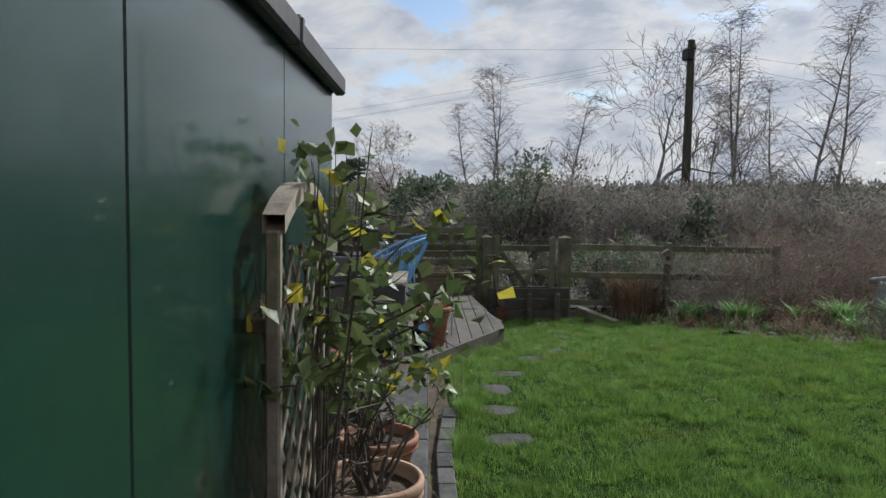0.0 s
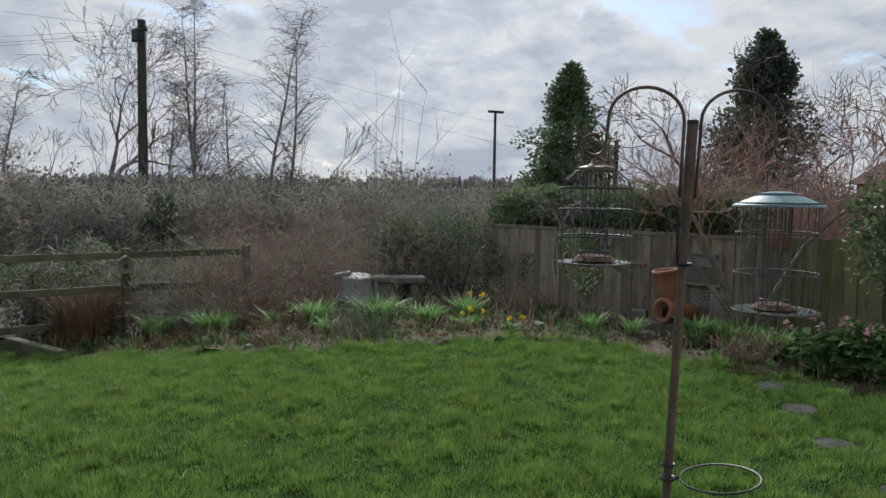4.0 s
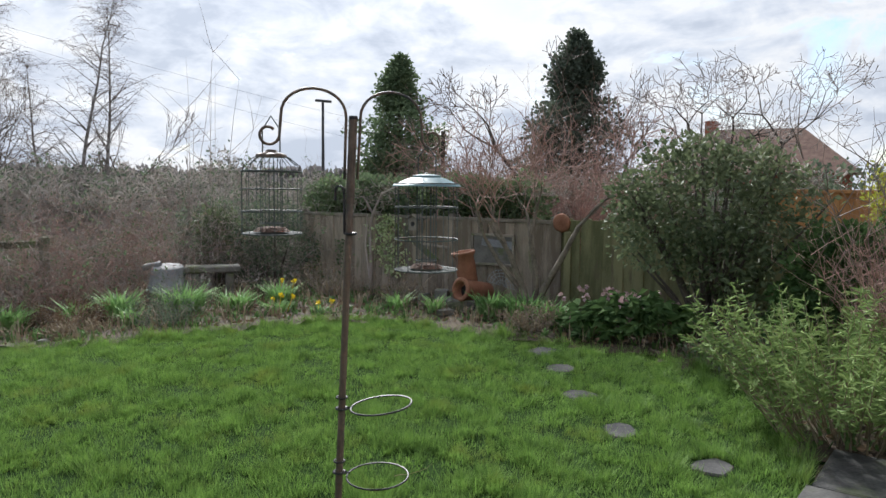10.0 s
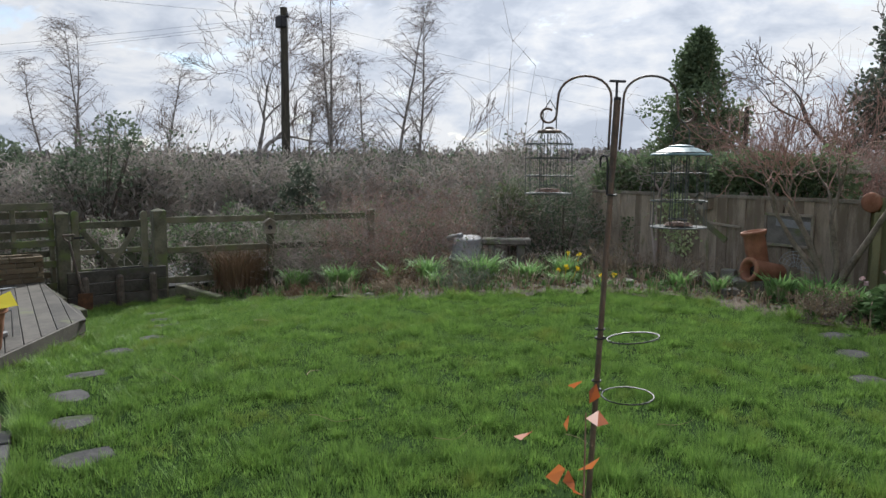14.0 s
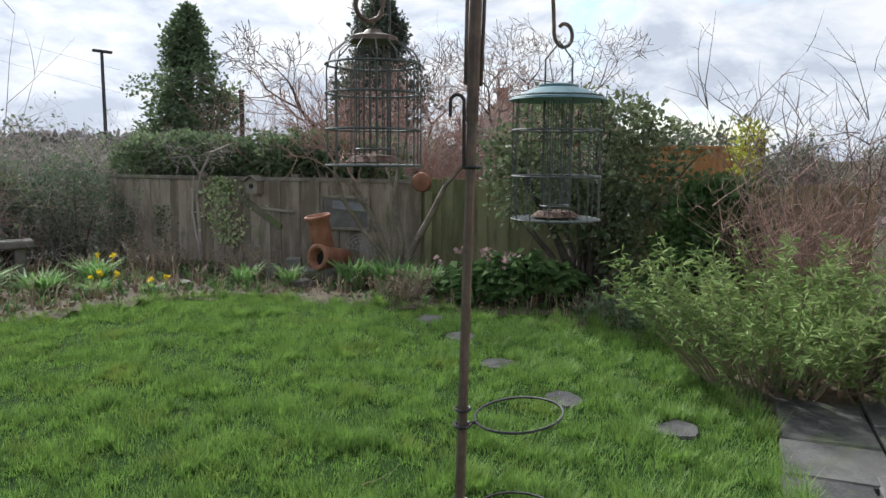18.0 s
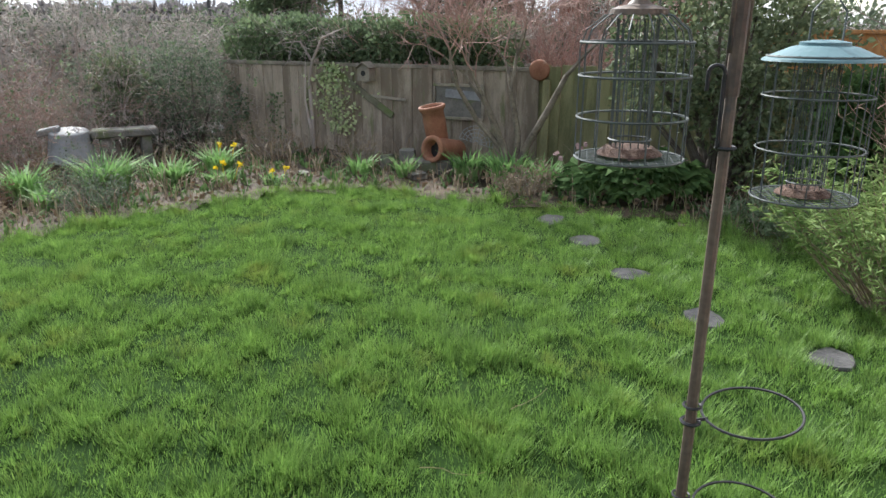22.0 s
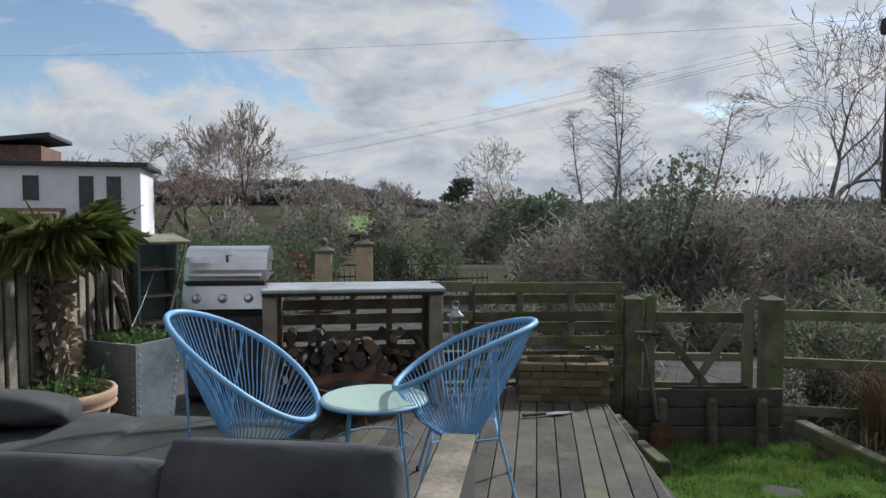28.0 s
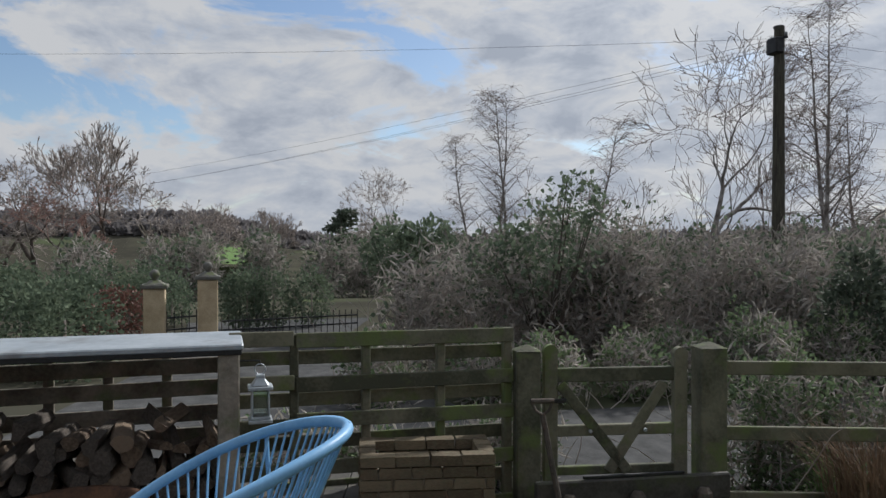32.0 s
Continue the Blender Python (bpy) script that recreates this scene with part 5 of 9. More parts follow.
# ---- cooking corner ----
def grill():
    g = thing("gas_grill", "stainless steel gas grill with a closed lid", "barbecue", m=frame_at(-9.42, -0.46, DECK_Z, 0.04, 1.0) @ Matrix.Diagonal((1, 1, 1.045, 1)))
    # local x along the front, local -y points out to the deck
    W = 0.72
    part("cabinet", MB().box((0, 0.20, 0.41), (W - 0.04, 0.46, 0.76), 0.012), M["black"], g)
    for x in (-0.19, 0.19):
        d = part("cabinet_door", MB().box((x * 0.9, -0.045, 0.40), (0.33, 0.03, 0.66), 0.008), M["trim"], g, "dark grey steel door")
        part("door_handle", MB().tube([(x * 0.35, -0.075, 0.42), (x * 0.35, -0.10, 0.44), (x * 0.35, -0.10, 0.62), (x * 0.35, -0.075, 0.64)], 0.009, 6), M["steel"], d)
    cp = MB()
    cp.v += [(-W / 2, -0.10, 0.80), (W / 2, -0.10, 0.80), (W / 2, -0.02, 1.0), (-W / 2, -0.02, 1.0), (-W / 2, 0.06, 0.80), (W / 2, 0.06, 0.80), (W / 2, 0.06, 1.0), (-W / 2, 0.06, 1.0)]
    cp.f += [(0, 1, 2, 3), (5, 4, 7, 6), (1, 5, 6, 2), (4, 0, 3, 7), (3, 2, 6, 7), (4, 5, 1, 0)]
    panel = part("control_panel", cp, M["steel"], g)
    for x in (-0.24, -0.02, 0.20):
        k = MB().lathe([(0.033, 0.0), (0.036, 0.008), (0.028, 0.014), (0.026, 0.036), (0.022, 0.041), (0.001, 0.041)], 18, m=pose(x, -0.068, 0.885, 68, 0, 0))
        part("knob", k, M["steel"], panel, smooth=False)
        part("knob_ring", MB().lathe([(0.040, 0.0), (0.040, 0.004), (0.033, 0.005)], 18, m=pose(x, -0.066, 0.885, 68, 0, 0)), M["black"], panel)
    part("lid_slot", MB().box((0, -0.02, 1.012), (W - 0.04, 0.06, 0.03), 0.006), M["black"], g)
    lid = MB()
    n = 14
    arc = [(0.23 - 0.25 * math.cos(math.pi * i / n * 0.98), 1.03 + 0.28 * math.sin(math.pi * i / n * 0.98) ** 0.75) for i in range(n + 1)]
    for x in (-W / 2 + 0.01, W / 2 - 0.01):
        lid.v += [(x, y, z) for y, z in arc]
    lid.f += [(i, i + 1, n + 2 + i, n + 1 + i) for i in range(n)] + [tuple(range(n + 1))[::-1], tuple(range(n + 1, 2 * n + 2)), (0, n + 1, 2 * n + 1, n)]
    hood = part("lid", lid, M["steel"], g, "curved polished steel lid with rain marks", smooth=False)
    part("lid_handle", MB().tube([(-0.30, -0.03, 1.075), (-0.30, -0.075, 1.075), (0.30, -0.075, 1.075), (0.30, -0.03, 1.075)], 0.016, 8), M["steel"], hood)
    part("thermometer", MB().lathe([(0.036, 0), (0.036, 0.012), (0.03, 0.015), (0.001, 0.015)], 18, m=pose(0.02, 0.07, 1.252, 40, 0, 0)), M["chrome"], hood)
    part("lid_strap", MB().box((0.01, 0.008, 1.17), (0.02, 0.006, 0.14), 0.002, pose(0, 0, 0, 0, 0, 0)), M["trim"], hood)
    part("side_handle", MB().tube([(W / 2, 0.10, 1.10), (W / 2 + 0.03, 0.10, 1.10), (W / 2 + 0.03, 0.10, 1.19), (W / 2, 0.10, 1.19)], 0.008, 6), M["black"], hood)
    for x in (-0.30, 0.30):
        part("foot", MB().box((x, 0.2, 0.02), (0.06, 0.4, 0.05), 0.01), M["black"], g)


grill()
single("bamboo_cane", MB().tube([(-8.95, -0.98, DECK_Z), (-9.10, -0.88, 0.8), (-9.26, -0.73, 1.56)], [0.013, 0.012, 0.010], 7), M["palebark"], "pale wooden pole leaning against the grill", "pole")


def log_store():
    s = thing("log_store", "open timber log store with a flat worktop", "log store", m=frame_at(-9.2, -0.13, DECK_Z, 0.0, 1.0))
    # local x runs along the front, local +y points back
    L, D = 1.56, 0.62
    part("worktop", MB().box((L / 2, D / 2 - 0.02, 0.995), (L + 0.02, D + 0.06, 0.035), 0.008), M["zinc"], s, "pale wet-looking worktop")
    part("top_edge", MB().box((L / 2, -0.035, 0.968), (L, 0.03, 0.03), 0.004), M["rubber"], s)
    for x in (0.06, L - 0.07):
        for y in (0.02, D - 0.04):
            part("post", MB().box((x, y, 0.48), (0.12, 0.09, 0.96), 0.008), M["grey"], s)
    for z in (0.18, 0.50, 0.66, 0.80):
        part("back_board", MB().box((L / 2, D, z), (L, 0.02, 0.10), 0.004), M["grey"], s)
    part("back_board", MB().box((L / 2, D, 0.35), (L, 0.02, 0.12), 0.004), M["grey"], s)
    for x in (0.45, 0.78, 1.12):
        part("back_batten", MB().box((x, D + 0.025, 0.5), (0.06, 0.03, 0.9), 0.004), M["grey"], s)
    for x in (0.02, L - 0.02):
        for z in (0.12, 0.30, 0.48, 0.66, 0.84):
            part("side_board", MB().box((x, D / 2, z), (0.018, D - 0.12, 0.10), 0.004), M["grey"], s)
    part("floor_board", MB().box((L / 2, D / 2, 0.05), (L - 0.1, D - 0.05, 0.03), 0.004), M["grey"], s)


log_store()


def logs():
    rng = np.random.default_rng(12)
    base = frame_at(-9.2, -0.13, DECK_Z, 0.0, 1.0)
    shapes = []
    for k in range(5):
        mb = MB()
        n = 9 if k < 3 else 5
        r = [rng.uniform(0.8, 1.1) for _ in range(n)]
        pts = [(r[i] * math.cos(6.283 * i / n), r[i] * math.sin(6.283 * i / n)) for i in range(n)]
        if k >= 3:
            pts = [(-0.9, -0.4), (0.9, -0.5), (0.7, 0.3), (0.0, 0.8), (-0.7, 0.4)]
        mb.prism([(x * 0.5, y * 0.5) for x, y in pts], -0.5, 0.5)
        shapes.append(to_mesh("log", mb, M["log"] if k % 2 else M["bark"]))
    placed = 0
    for row in range(6):
        x = 0.17
        while x < 1.40:
            d = rng.uniform(0.085, 0.15)
            if row > 3 and rng.random() < 0.35 + 0.2 * (row - 4):
                x += d
                continue
            ob = new("log", shapes[rng.integers(0, 5)])
            z = 0.115 + row * 0.088 + rng.normal() * 0.008
            ob.matrix_world = base @ pose(x + d / 2, 0.30 + rng.normal() * 0.03, z, 90 + rng.normal() * 9, rng.uniform(0, 360), rng.normal() * 10) @ Matrix.Diagonal((d, d * rng.uniform(0.8, 1.0), rng.uniform(0.34, 0.46), 1))
            tagged(ob, "split firewood log stacked in the log store", "log", "stacked firewood")
            x += d * 0.97
            placed += 1


logs()


def fire_bowl():
    b = thing("fire_bowl", "rusty fire bowl holding rainwater", "fire pit", m=pose(-8.80, 0.62, DECK_Z))
    part("bowl", MB().lathe([(0.06, 0.10), (0.2, 0.13), (0.30, 0.20), (0.345, 0.28), (0.365, 0.285), (0.365, 0.295), (0.335, 0.292), (0.28, 0.215), (0.18, 0.15), (0.01, 0.13)], 36), M["rust"], b, smooth=True)
    part("water", MB().lathe([(0.001, 0.24), (0.298, 0.24), (0.298, 0.236), (0.001, 0.236)], 36), M["dimpane"], b)
    for i in range(3):
        a = i * 2.094 + 0.4
        part("leg", MB().tube([(0.2 * math.cos(a), 0.2 * math.sin(a), 0.14), (0.26 * math.cos(a), 0.26 * math.sin(a), 0.0)], 0.014, 6), M["rust"], b)


fire_bowl()


def lantern():
    m = pose(-9.17, 1.53, 0.60)
    l = thing("lantern", "silver candle lantern hanging on the side of the log store", "lantern", m=m)
    part("base", MB().box((0, 0, 0.01), (0.13, 0.13, 0.02), 0.004).box((0, 0, 0.028), (0.11, 0.11, 0.018), 0.004), M["zinc"], l)
    for x in (-0.045, 0.045):
        for y in (-0.045, 0.045):
            part("corner_post", MB().box((x, y, 0.11), (0.012, 0.012, 0.15), 0.002), M["zinc"], l)
    part("roof", MB().box((0, 0, 0.195), (0.135, 0.135, 0.02), 0.004).box((0, 0, 0.225), (0.10, 0.10, 0.05), 0.01, taper=0.55).box((0, 0, 0.258), (0.05, 0.05, 0.02), 0.004), M["zinc"], l)
    part("hanging_ring", MB().ring((0, 0, 0.295), 0.03, 0.004, 18, 5, (1, 0, 0)), M["zinc"], l)
    for a in range(4):
        p = part("pane", MB().box((0, 0.048, 0.11), (0.08, 0.003, 0.14), 0.0005, pose(0, 0, 0, 0, 0, a * 90)), M["glass"], l)
    part("bracket", MB().tube([(0, 0, 0.325), (0, 0, 0.345), (-0.02, -0.115, 0.345)], 0.005, 5), M["black"], l)


lantern()


def brick_planter():
    b = thing("brick_wall", "low sandstone-brick planter wall on the deck", "brick wall", m=frame_at(-9.10, 2.08, DECK_Z, 0.2, 0.98))
    L, D, H = 0.80, 0.44, 0.34
    part("mortar_core", MB().box((L / 2, D / 2, H / 2 - 0.05), (L - 0.03, D - 0.03, H - 0.10), 0.004), M["mortar"], b)
    rng = np.random.default_rng(8)
    meshes = []
    for k in range(6):
        mb = MB().box((0, 0, 0), (1, 1, 1), 0.03)
        mb.v = [(x + rng.normal() * 0.02, y + rng.normal() * 0.02, z + rng.normal() * 0.03) for x, y, z in mb.v]
        meshes.append(to_mesh("brick", mb, M["brick"]))

    def brick(x, y, z, sx, sy, sz):
        ob = new("brick", meshes[rng.integers(0, 6)])
        ob.parent = b
        ob.matrix_basis = pose(x, y, z, 0, rng.normal() * 0.5, rng.normal() * 0.8) @ Matrix.Diagonal((sx, sy, sz, 1))
    h = H / 5
    for r in range(5):
        x = 0.0
        first = True
        while x < L - 0.02:
            w = 0.11 if (first and r % 2) else rng.uniform(0.17, 0.23)
            w = min(w, L - x)
            if L - x - w < 0.06:
                w = L - x
            brick(x + w / 2, 0.045, h * (r + 0.5), w - 0.010, 0.10, h - 0.009)
            brick(x + w / 2, D - 0.045, h * (r + 0.5), w - 0.010, 0.10, h - 0.009)
            x += w
            first = False
        for yy in (0.155, 0.28, 0.395):
            brick(0.045, yy, h * (r + 0.5), 0.10, 0.115, h - 0.009)
            brick(L - 0.045, yy, h * (r + 0.5), 0.10, 0.115, h - 0.009)
    return b


brick_planter()
kn = thing("garden_trowel", "rusty trowel lying on the deck by the brick wall", "garden tool", m=pose(-8.62, 2.25, DECK_Z + 0.012, 0, 0, 98))
part("handle", MB().tube([(-0.26, 0, 0.012), (-0.06, 0, 0.012)], [0.016, 0.012], 8), M["bark"], kn)
part("blade", MB().prism([(-0.06, -0.012), (0.06, -0.04), (0.19, -0.002), (0.06, 0.035), (-0.06, 0.012)], 0.006, 0.011), M["zinc"], kn)


# ---- pallet screen, gate and rails on the boundary ----
def pallet_screen():
    f = thing("pallet_fence", "mossy horizontal pallet-board screen", "fence", m=frame_at(-9.62, 1.36, -0.3, 0.05, 1.0))
    rng = np.random.default_rng(21)
    L = 1.86
    for i, z in enumerate((0.16, 0.48, 0.77, 1.02, 1.30)):
        for a, b in ((0.0, 0.40), (0.405, L)):
            part("slat", MB().box(((a + b) / 2, rng.normal() * 0.004, z + rng.normal() * 0.008), (b - a - 0.006, 0.022, 0.095), 0.005, pose(0, 0, 0, 0, rng.normal() * 0.3, 0)), M["green"], f)
    for i, z in enumerate((0.10, 0.32, 0.62, 0.90, 1.17)):
        part("back_slat", MB().box((L / 2, 0.11, z), (L, 0.02, 0.09), 0.005), M["green"], f)
    for x in (0.02, 0.40, 0.86, 1.36, L - 0.03):
        part("post", MB().box((x, 0.06, 0.62), (0.055, 0.075, 1.42), 0.006), M["green"], f)


pallet_screen()


def gate_post(x, y, w, h, label):
    z = hgt(x, y) - 0.1
    p = thing("gate_post", label, "post", "gate posts", pose(x, y, z, 0, 0, -12))
    part("shaft", MB().box((0, 0, (h + 0.1) / 2), (w, w, h + 0.1), 0.01), M["green"], p)
    cap = MB()
    r = w / 2 + 0.004
    cap.v += [(-r, -r, h + 0.1), (r, -r, h + 0.1), (r, r, h + 0.1), (-r, r, h + 0.1), (0, 0, h + 0.14)]
    cap.f += [(0, 1, 4), (1, 2, 4), (2, 3, 4), (3, 0, 4), (3, 2, 1, 0)]
    part("pointed_top", cap, M["green"], p)


gate_post(-9.52, 3.31, 0.165, 1.33, "square mossy oak gate post with a pointed top")
gate_post(-9.29, 4.60, 0.185, 1.33, "square mossy oak gate post with a pointed top")


def gate():
    g = thing("garden_gate", "low green-stained wooden gate with diagonal braces", "gate", m=frame_at(-9.53, 3.43, -0.33, 0.2, 1.06))
    W, T = 1.04, 0.045
    for x, h in ((0.055, 1.19), (W - 0.055, 1.16)):
        mb = MB().box((x, 0, h / 2), (0.10, T + 0.012, h), 0.008)
        mb.lathe([(0.052, -0.028), (0.052, 0.028)], 18, m=pose(x, 0, h, 90, 0, 0))
        part("stile", mb, M["green"], g)
    for z, h in ((1.03, 0.095), (0.645, 0.075), (0.37, 0.06), (0.12, 0.075)):
        part("rail", MB().box((W / 2, 0, z), (W - 0.2, T, h), 0.006), M["green"], g)
    for x0, x1 in ((0.12, 0.60), (0.86, 0.46)):
        a, b = Vector((x0, -0.028, 0.97)), Vector((x1, -0.028, 0.36))
        d = b - a
        ang = math.degrees(math.atan2(-d.z, d.x))
        part("brace", MB().box((0, 0, 0), (d.length, 0.022, 0.075), 0.004, Matrix.Translation((a + b) / 2) @ pose(0, 0, 0, 0, ang, 0)), M["green"], g)
    for x in (0.33, 0.72):
        part("bolt", MB().lathe([(0.014, 0), (0.012, 0.008), (0.001, 0.01)], 10, m=pose(x, -0.04, 0.645, 90, 0, 0)), M["zinc"], g)
    part("latch", MB().box((0.09, -0.04, 0.86), (0.14, 0.014, 0.03), 0.004), M["black"], g)


gate()


def sill_boards():
    s = thing("gate_boards", "stacked dark sleepers with pegs under the gate", "retaining boards", m=frame_at(-9.2, 3.24, -0.44, 0.16, 1.2))
    for i in range(3):
        part("board", MB().box((0.66, 0, 0.09 + i * 0.175), (1.34, 0.05, 0.168), 0.01), M["sleeper"], s)
    for x in (0.2, 0.66, 1.12):
        part("peg", MB().tube([(x, -0.06, 0.0), (x, -0.06, 0.42), (x, -0.055, 0.45)], [0.055, 0.05, 0.03], 10), M["bark"], s)
    part("comb", MB().box((0.66, 0.0, 0.537), (0.7, 0.02, 0.02), 0.004), M["black"], s)


sill_boards()


def shovel():
    s = thing("spade", "old spade leaning on the gate post", "garden tool", m=pose(-9.20, 3.28, -0.46, 0, 0, -12))
    part("shaft", MB().tube([(0.10, 0.12, 0.28), (0.05, 0.06, 0.62), (0.0, 0.0, 0.98)], [0.021, 0.019, 0.018], 8), M["bark"], s)
    part("grip", MB().tube([(0, -0.075, 1.06), (0, 0.075, 1.06)], 0.017, 8).tube([(0, -0.07, 1.06), (0.0, -0.045, 1.0), (0, 0, 0.97)], 0.011, 6).tube([(0, 0.07, 1.06), (0.0, 0.045, 1.0), (0, 0, 0.97)], 0.011, 6), M["bark"], s)
    part("blade", MB().box((0.125, 0.145, 0.14), (0.014, 0.19, 0.29), 0.006, pose(0, 0, 0, 0, 8, 0)), M["rust"], s)


shovel()


def kerb_log(x0, y0, x1, y1, z0, z1, r, label):
    single("edging_log", MB().box((0, 0, 0), (math.dist((x0, y0), (x1, y1)), r, r), 0.012, Matrix.Translation(((x0 + x1) / 2, (y0 + y1) / 2, (z0 + z1) / 2)) @ pose(0, 0, 0, 0, math.degrees(math.atan2(z0 - z1, math.dist((x0, y0), (x1, y1)))), math.degrees(math.atan2(y1 - y0, x1 - x0)))), M["green"], label, "timber edging")


kerb_log(-9.1, 4.78, -8.15, 4.93, -0.30, -0.38, 0.13, "mossy sleeper edging the flower bed")
kerb_log(-8.15, 4.93, -7.5, 5.12, -0.40, -0.36, 0.07, "low rotten plank edging the flower bed")
kerb_log(-9.15, 2.98, -8.75, 3.0, -0.18, -0.24, 0.12, "short mossy block beside the deck")
kerb_log(-8.85, 3.1, -8.3, 3.08, -0.34, -0.34, 0.12, "short mossy block beside the deck")


def rail_fence():
    f = thing("rail_fence", "mossy post-and-rail fence running into the brambles", "fence")
    posts = [(-9.29, 4.60), (-8.72, 6.18), (-8.05, 7.75)]
    for (x0, y0), (x1, y1) in zip(posts, posts[1:]):
        d = math.dist((x0, y0), (x1, y1))
        m = frame_at(x0, y0, -0.45, x1 - x0, y1 - y0)
        for z in (1.18, 0.72, 0.26):
            part("rail", MB().box((d / 2, 0.03, z), (d, 0.04, 0.095), 0.006, m), M["green"], f)
    for x, y in posts[1:]:
        part("post", MB().box((x, y, 0.15), (0.10, 0.10, 1.36), 0.01), M["green"], f)


rail_fence()


def bird_box(m, label, mt, s=1.0):
    b = thing("bird_box", label, "bird box", m=m)
    body = MB()
    w, d, h = 0.09 * s, 0.09 * s, 0.16 * s
    body.v += [(-w, -d, 0), (w, -d, 0), (w, d, 0), (-w, d, 0), (-w, -d, h), (w, -d, h), (w, d, h), (-w, d, h), (0, -d, h + 0.07 * s), (0, d, h + 0.07 * s)]
    body.f += [(3, 2, 1, 0), (0, 1, 5, 8, 4), (2, 3, 7, 9, 6), (1, 2, 6, 5), (3, 0, 4, 7)]
    part("box_body", body, mt, b)
    for sx in (-1, 1):
        part("roof_board", MB().box((0, 0, 0), (0.135 * s, 0.24 * s, 0.014), 0.003, Matrix.Translation((sx * 0.052 * s, -0.01, h + 0.045 * s)) @ pose(0, 0, 0, 0, sx * 36, 0)), mt, b)
    # no real hole: a flat black disc gives the shade inside it
    part("entrance", MB().lathe([(0.001, 0.0), (0.035 * s, 0.0), (0.035 * s, 0.004), (0.001, 0.004)], 16, m=pose(0, -d - 0.0005, h * 0.62, 90, 0, 0)), M["rubber"], b)


bird_box(pose(-8.64, 6.12, 0.49, 0, 0, 62), "weathered wooden bird house on a fence post", M["grey"], 1.0)


# ---- palm corner ----
def trough():
    t = thing("metal_planter", "tall galvanised riveted trough planter", "planter", m=pose(-8.50, -0.99, DECK_Z, 0, 0, -32))
    tw = MB()
    bx, by, tx, ty, h = 0.17, 0.20, 0.22, 0.26, 0.74
    for z, x, y in ((0, bx, by), (h, tx, ty), (h, tx - 0.03, ty - 0.03), (h - 0.12, tx - 0.05, ty - 0.05)):
        tw.v += [(-x, -y, z), (x, -y, z), (x, y, z), (-x, y, z)]
    for r in range(3):
        for k in range(4):
            tw.f.append((4 * r + k, 4 * r + (k + 1) % 4, 4 * r + 4 + (k + 1) % 4, 4 * r + 4 + k))
    tw.f += [(3, 2, 1, 0)]
    body = part("trough_body", tw, M["trough"], t)
    part("soil", MB().box((0, 0, h - 0.11), (2 * tx - 0.1, 2 * ty - 0.1, 0.04), 0.004), M["soil"], t)
    rv = MB()
    for sx in (-1, 1):
        for i in range(14):
            u = (i + 0.5) / 14
            x, y = bx + (tx - bx) * u, by + (ty - by) * u
            rv.lathe([(0.008, 0), (0.006, 0.005), (0.001, 0.006)], 6, m=pose(x + 0.001, sx * (y - 0.03), h * u, 0, 90, 0))
            rv.lathe([(0.008, 0), (0.006, 0.005), (0.001, 0.006)], 6, m=pose(sx * (x - 0.03), y + 0.001, h * u, -90, 0, 0))
    part("rivets", rv, M["zinc"], body, kind="stuff")
    rng = np.random.default_rng(31)
    fol = MB()
    for _ in range(520):
        p = np.array((rng.uniform(-0.19, 0.19), rng.uniform(-0.23, 0.23), h - 0.09 + rng.uniform(0, 0.12)))
        leaf(fol, p, rng.uniform(0.03, 0.06), rng, 1.1, (0, 0, 1))
    part("leaves", fol, LF["choisya"], t, kind="stuff")
    st = MB()
    for _ in range(60):
        twig(st, (rng.uniform(-0.17, 0.17), rng.uniform(-0.2, 0.2), h - 0.1), (rng.normal() * 0.8, rng.normal() * 0.8, 0.8), rng.uniform(0.1, 0.22), 0.004, rng, 0.5)
    part("dry_stems", st, LF["dead"], t, kind="stuff")


trough()
pp = flowerpot("clay_pot", "big pale clay pot at the foot of the palm", 0.34, 0.52, M["pale"], pose(-7.86, -1.28, DECK_Z), 0.88)
rngp = np.random.default_rng(17)
gp = MB()
for _ in range(420):
    a, q = rngp.uniform(0, 6.28), 0.29 * rngp.random() ** 0.5
    leaf(gp, np.array((q * math.cos(a), q * math.sin(a), 0.46 + rngp.uniform(0, 0.14))), rngp.uniform(0.03, 0.07), rngp, 0.7, (0, 0, 1))
part("leaves", gp, LF["choisya"], pp, kind="stuff")


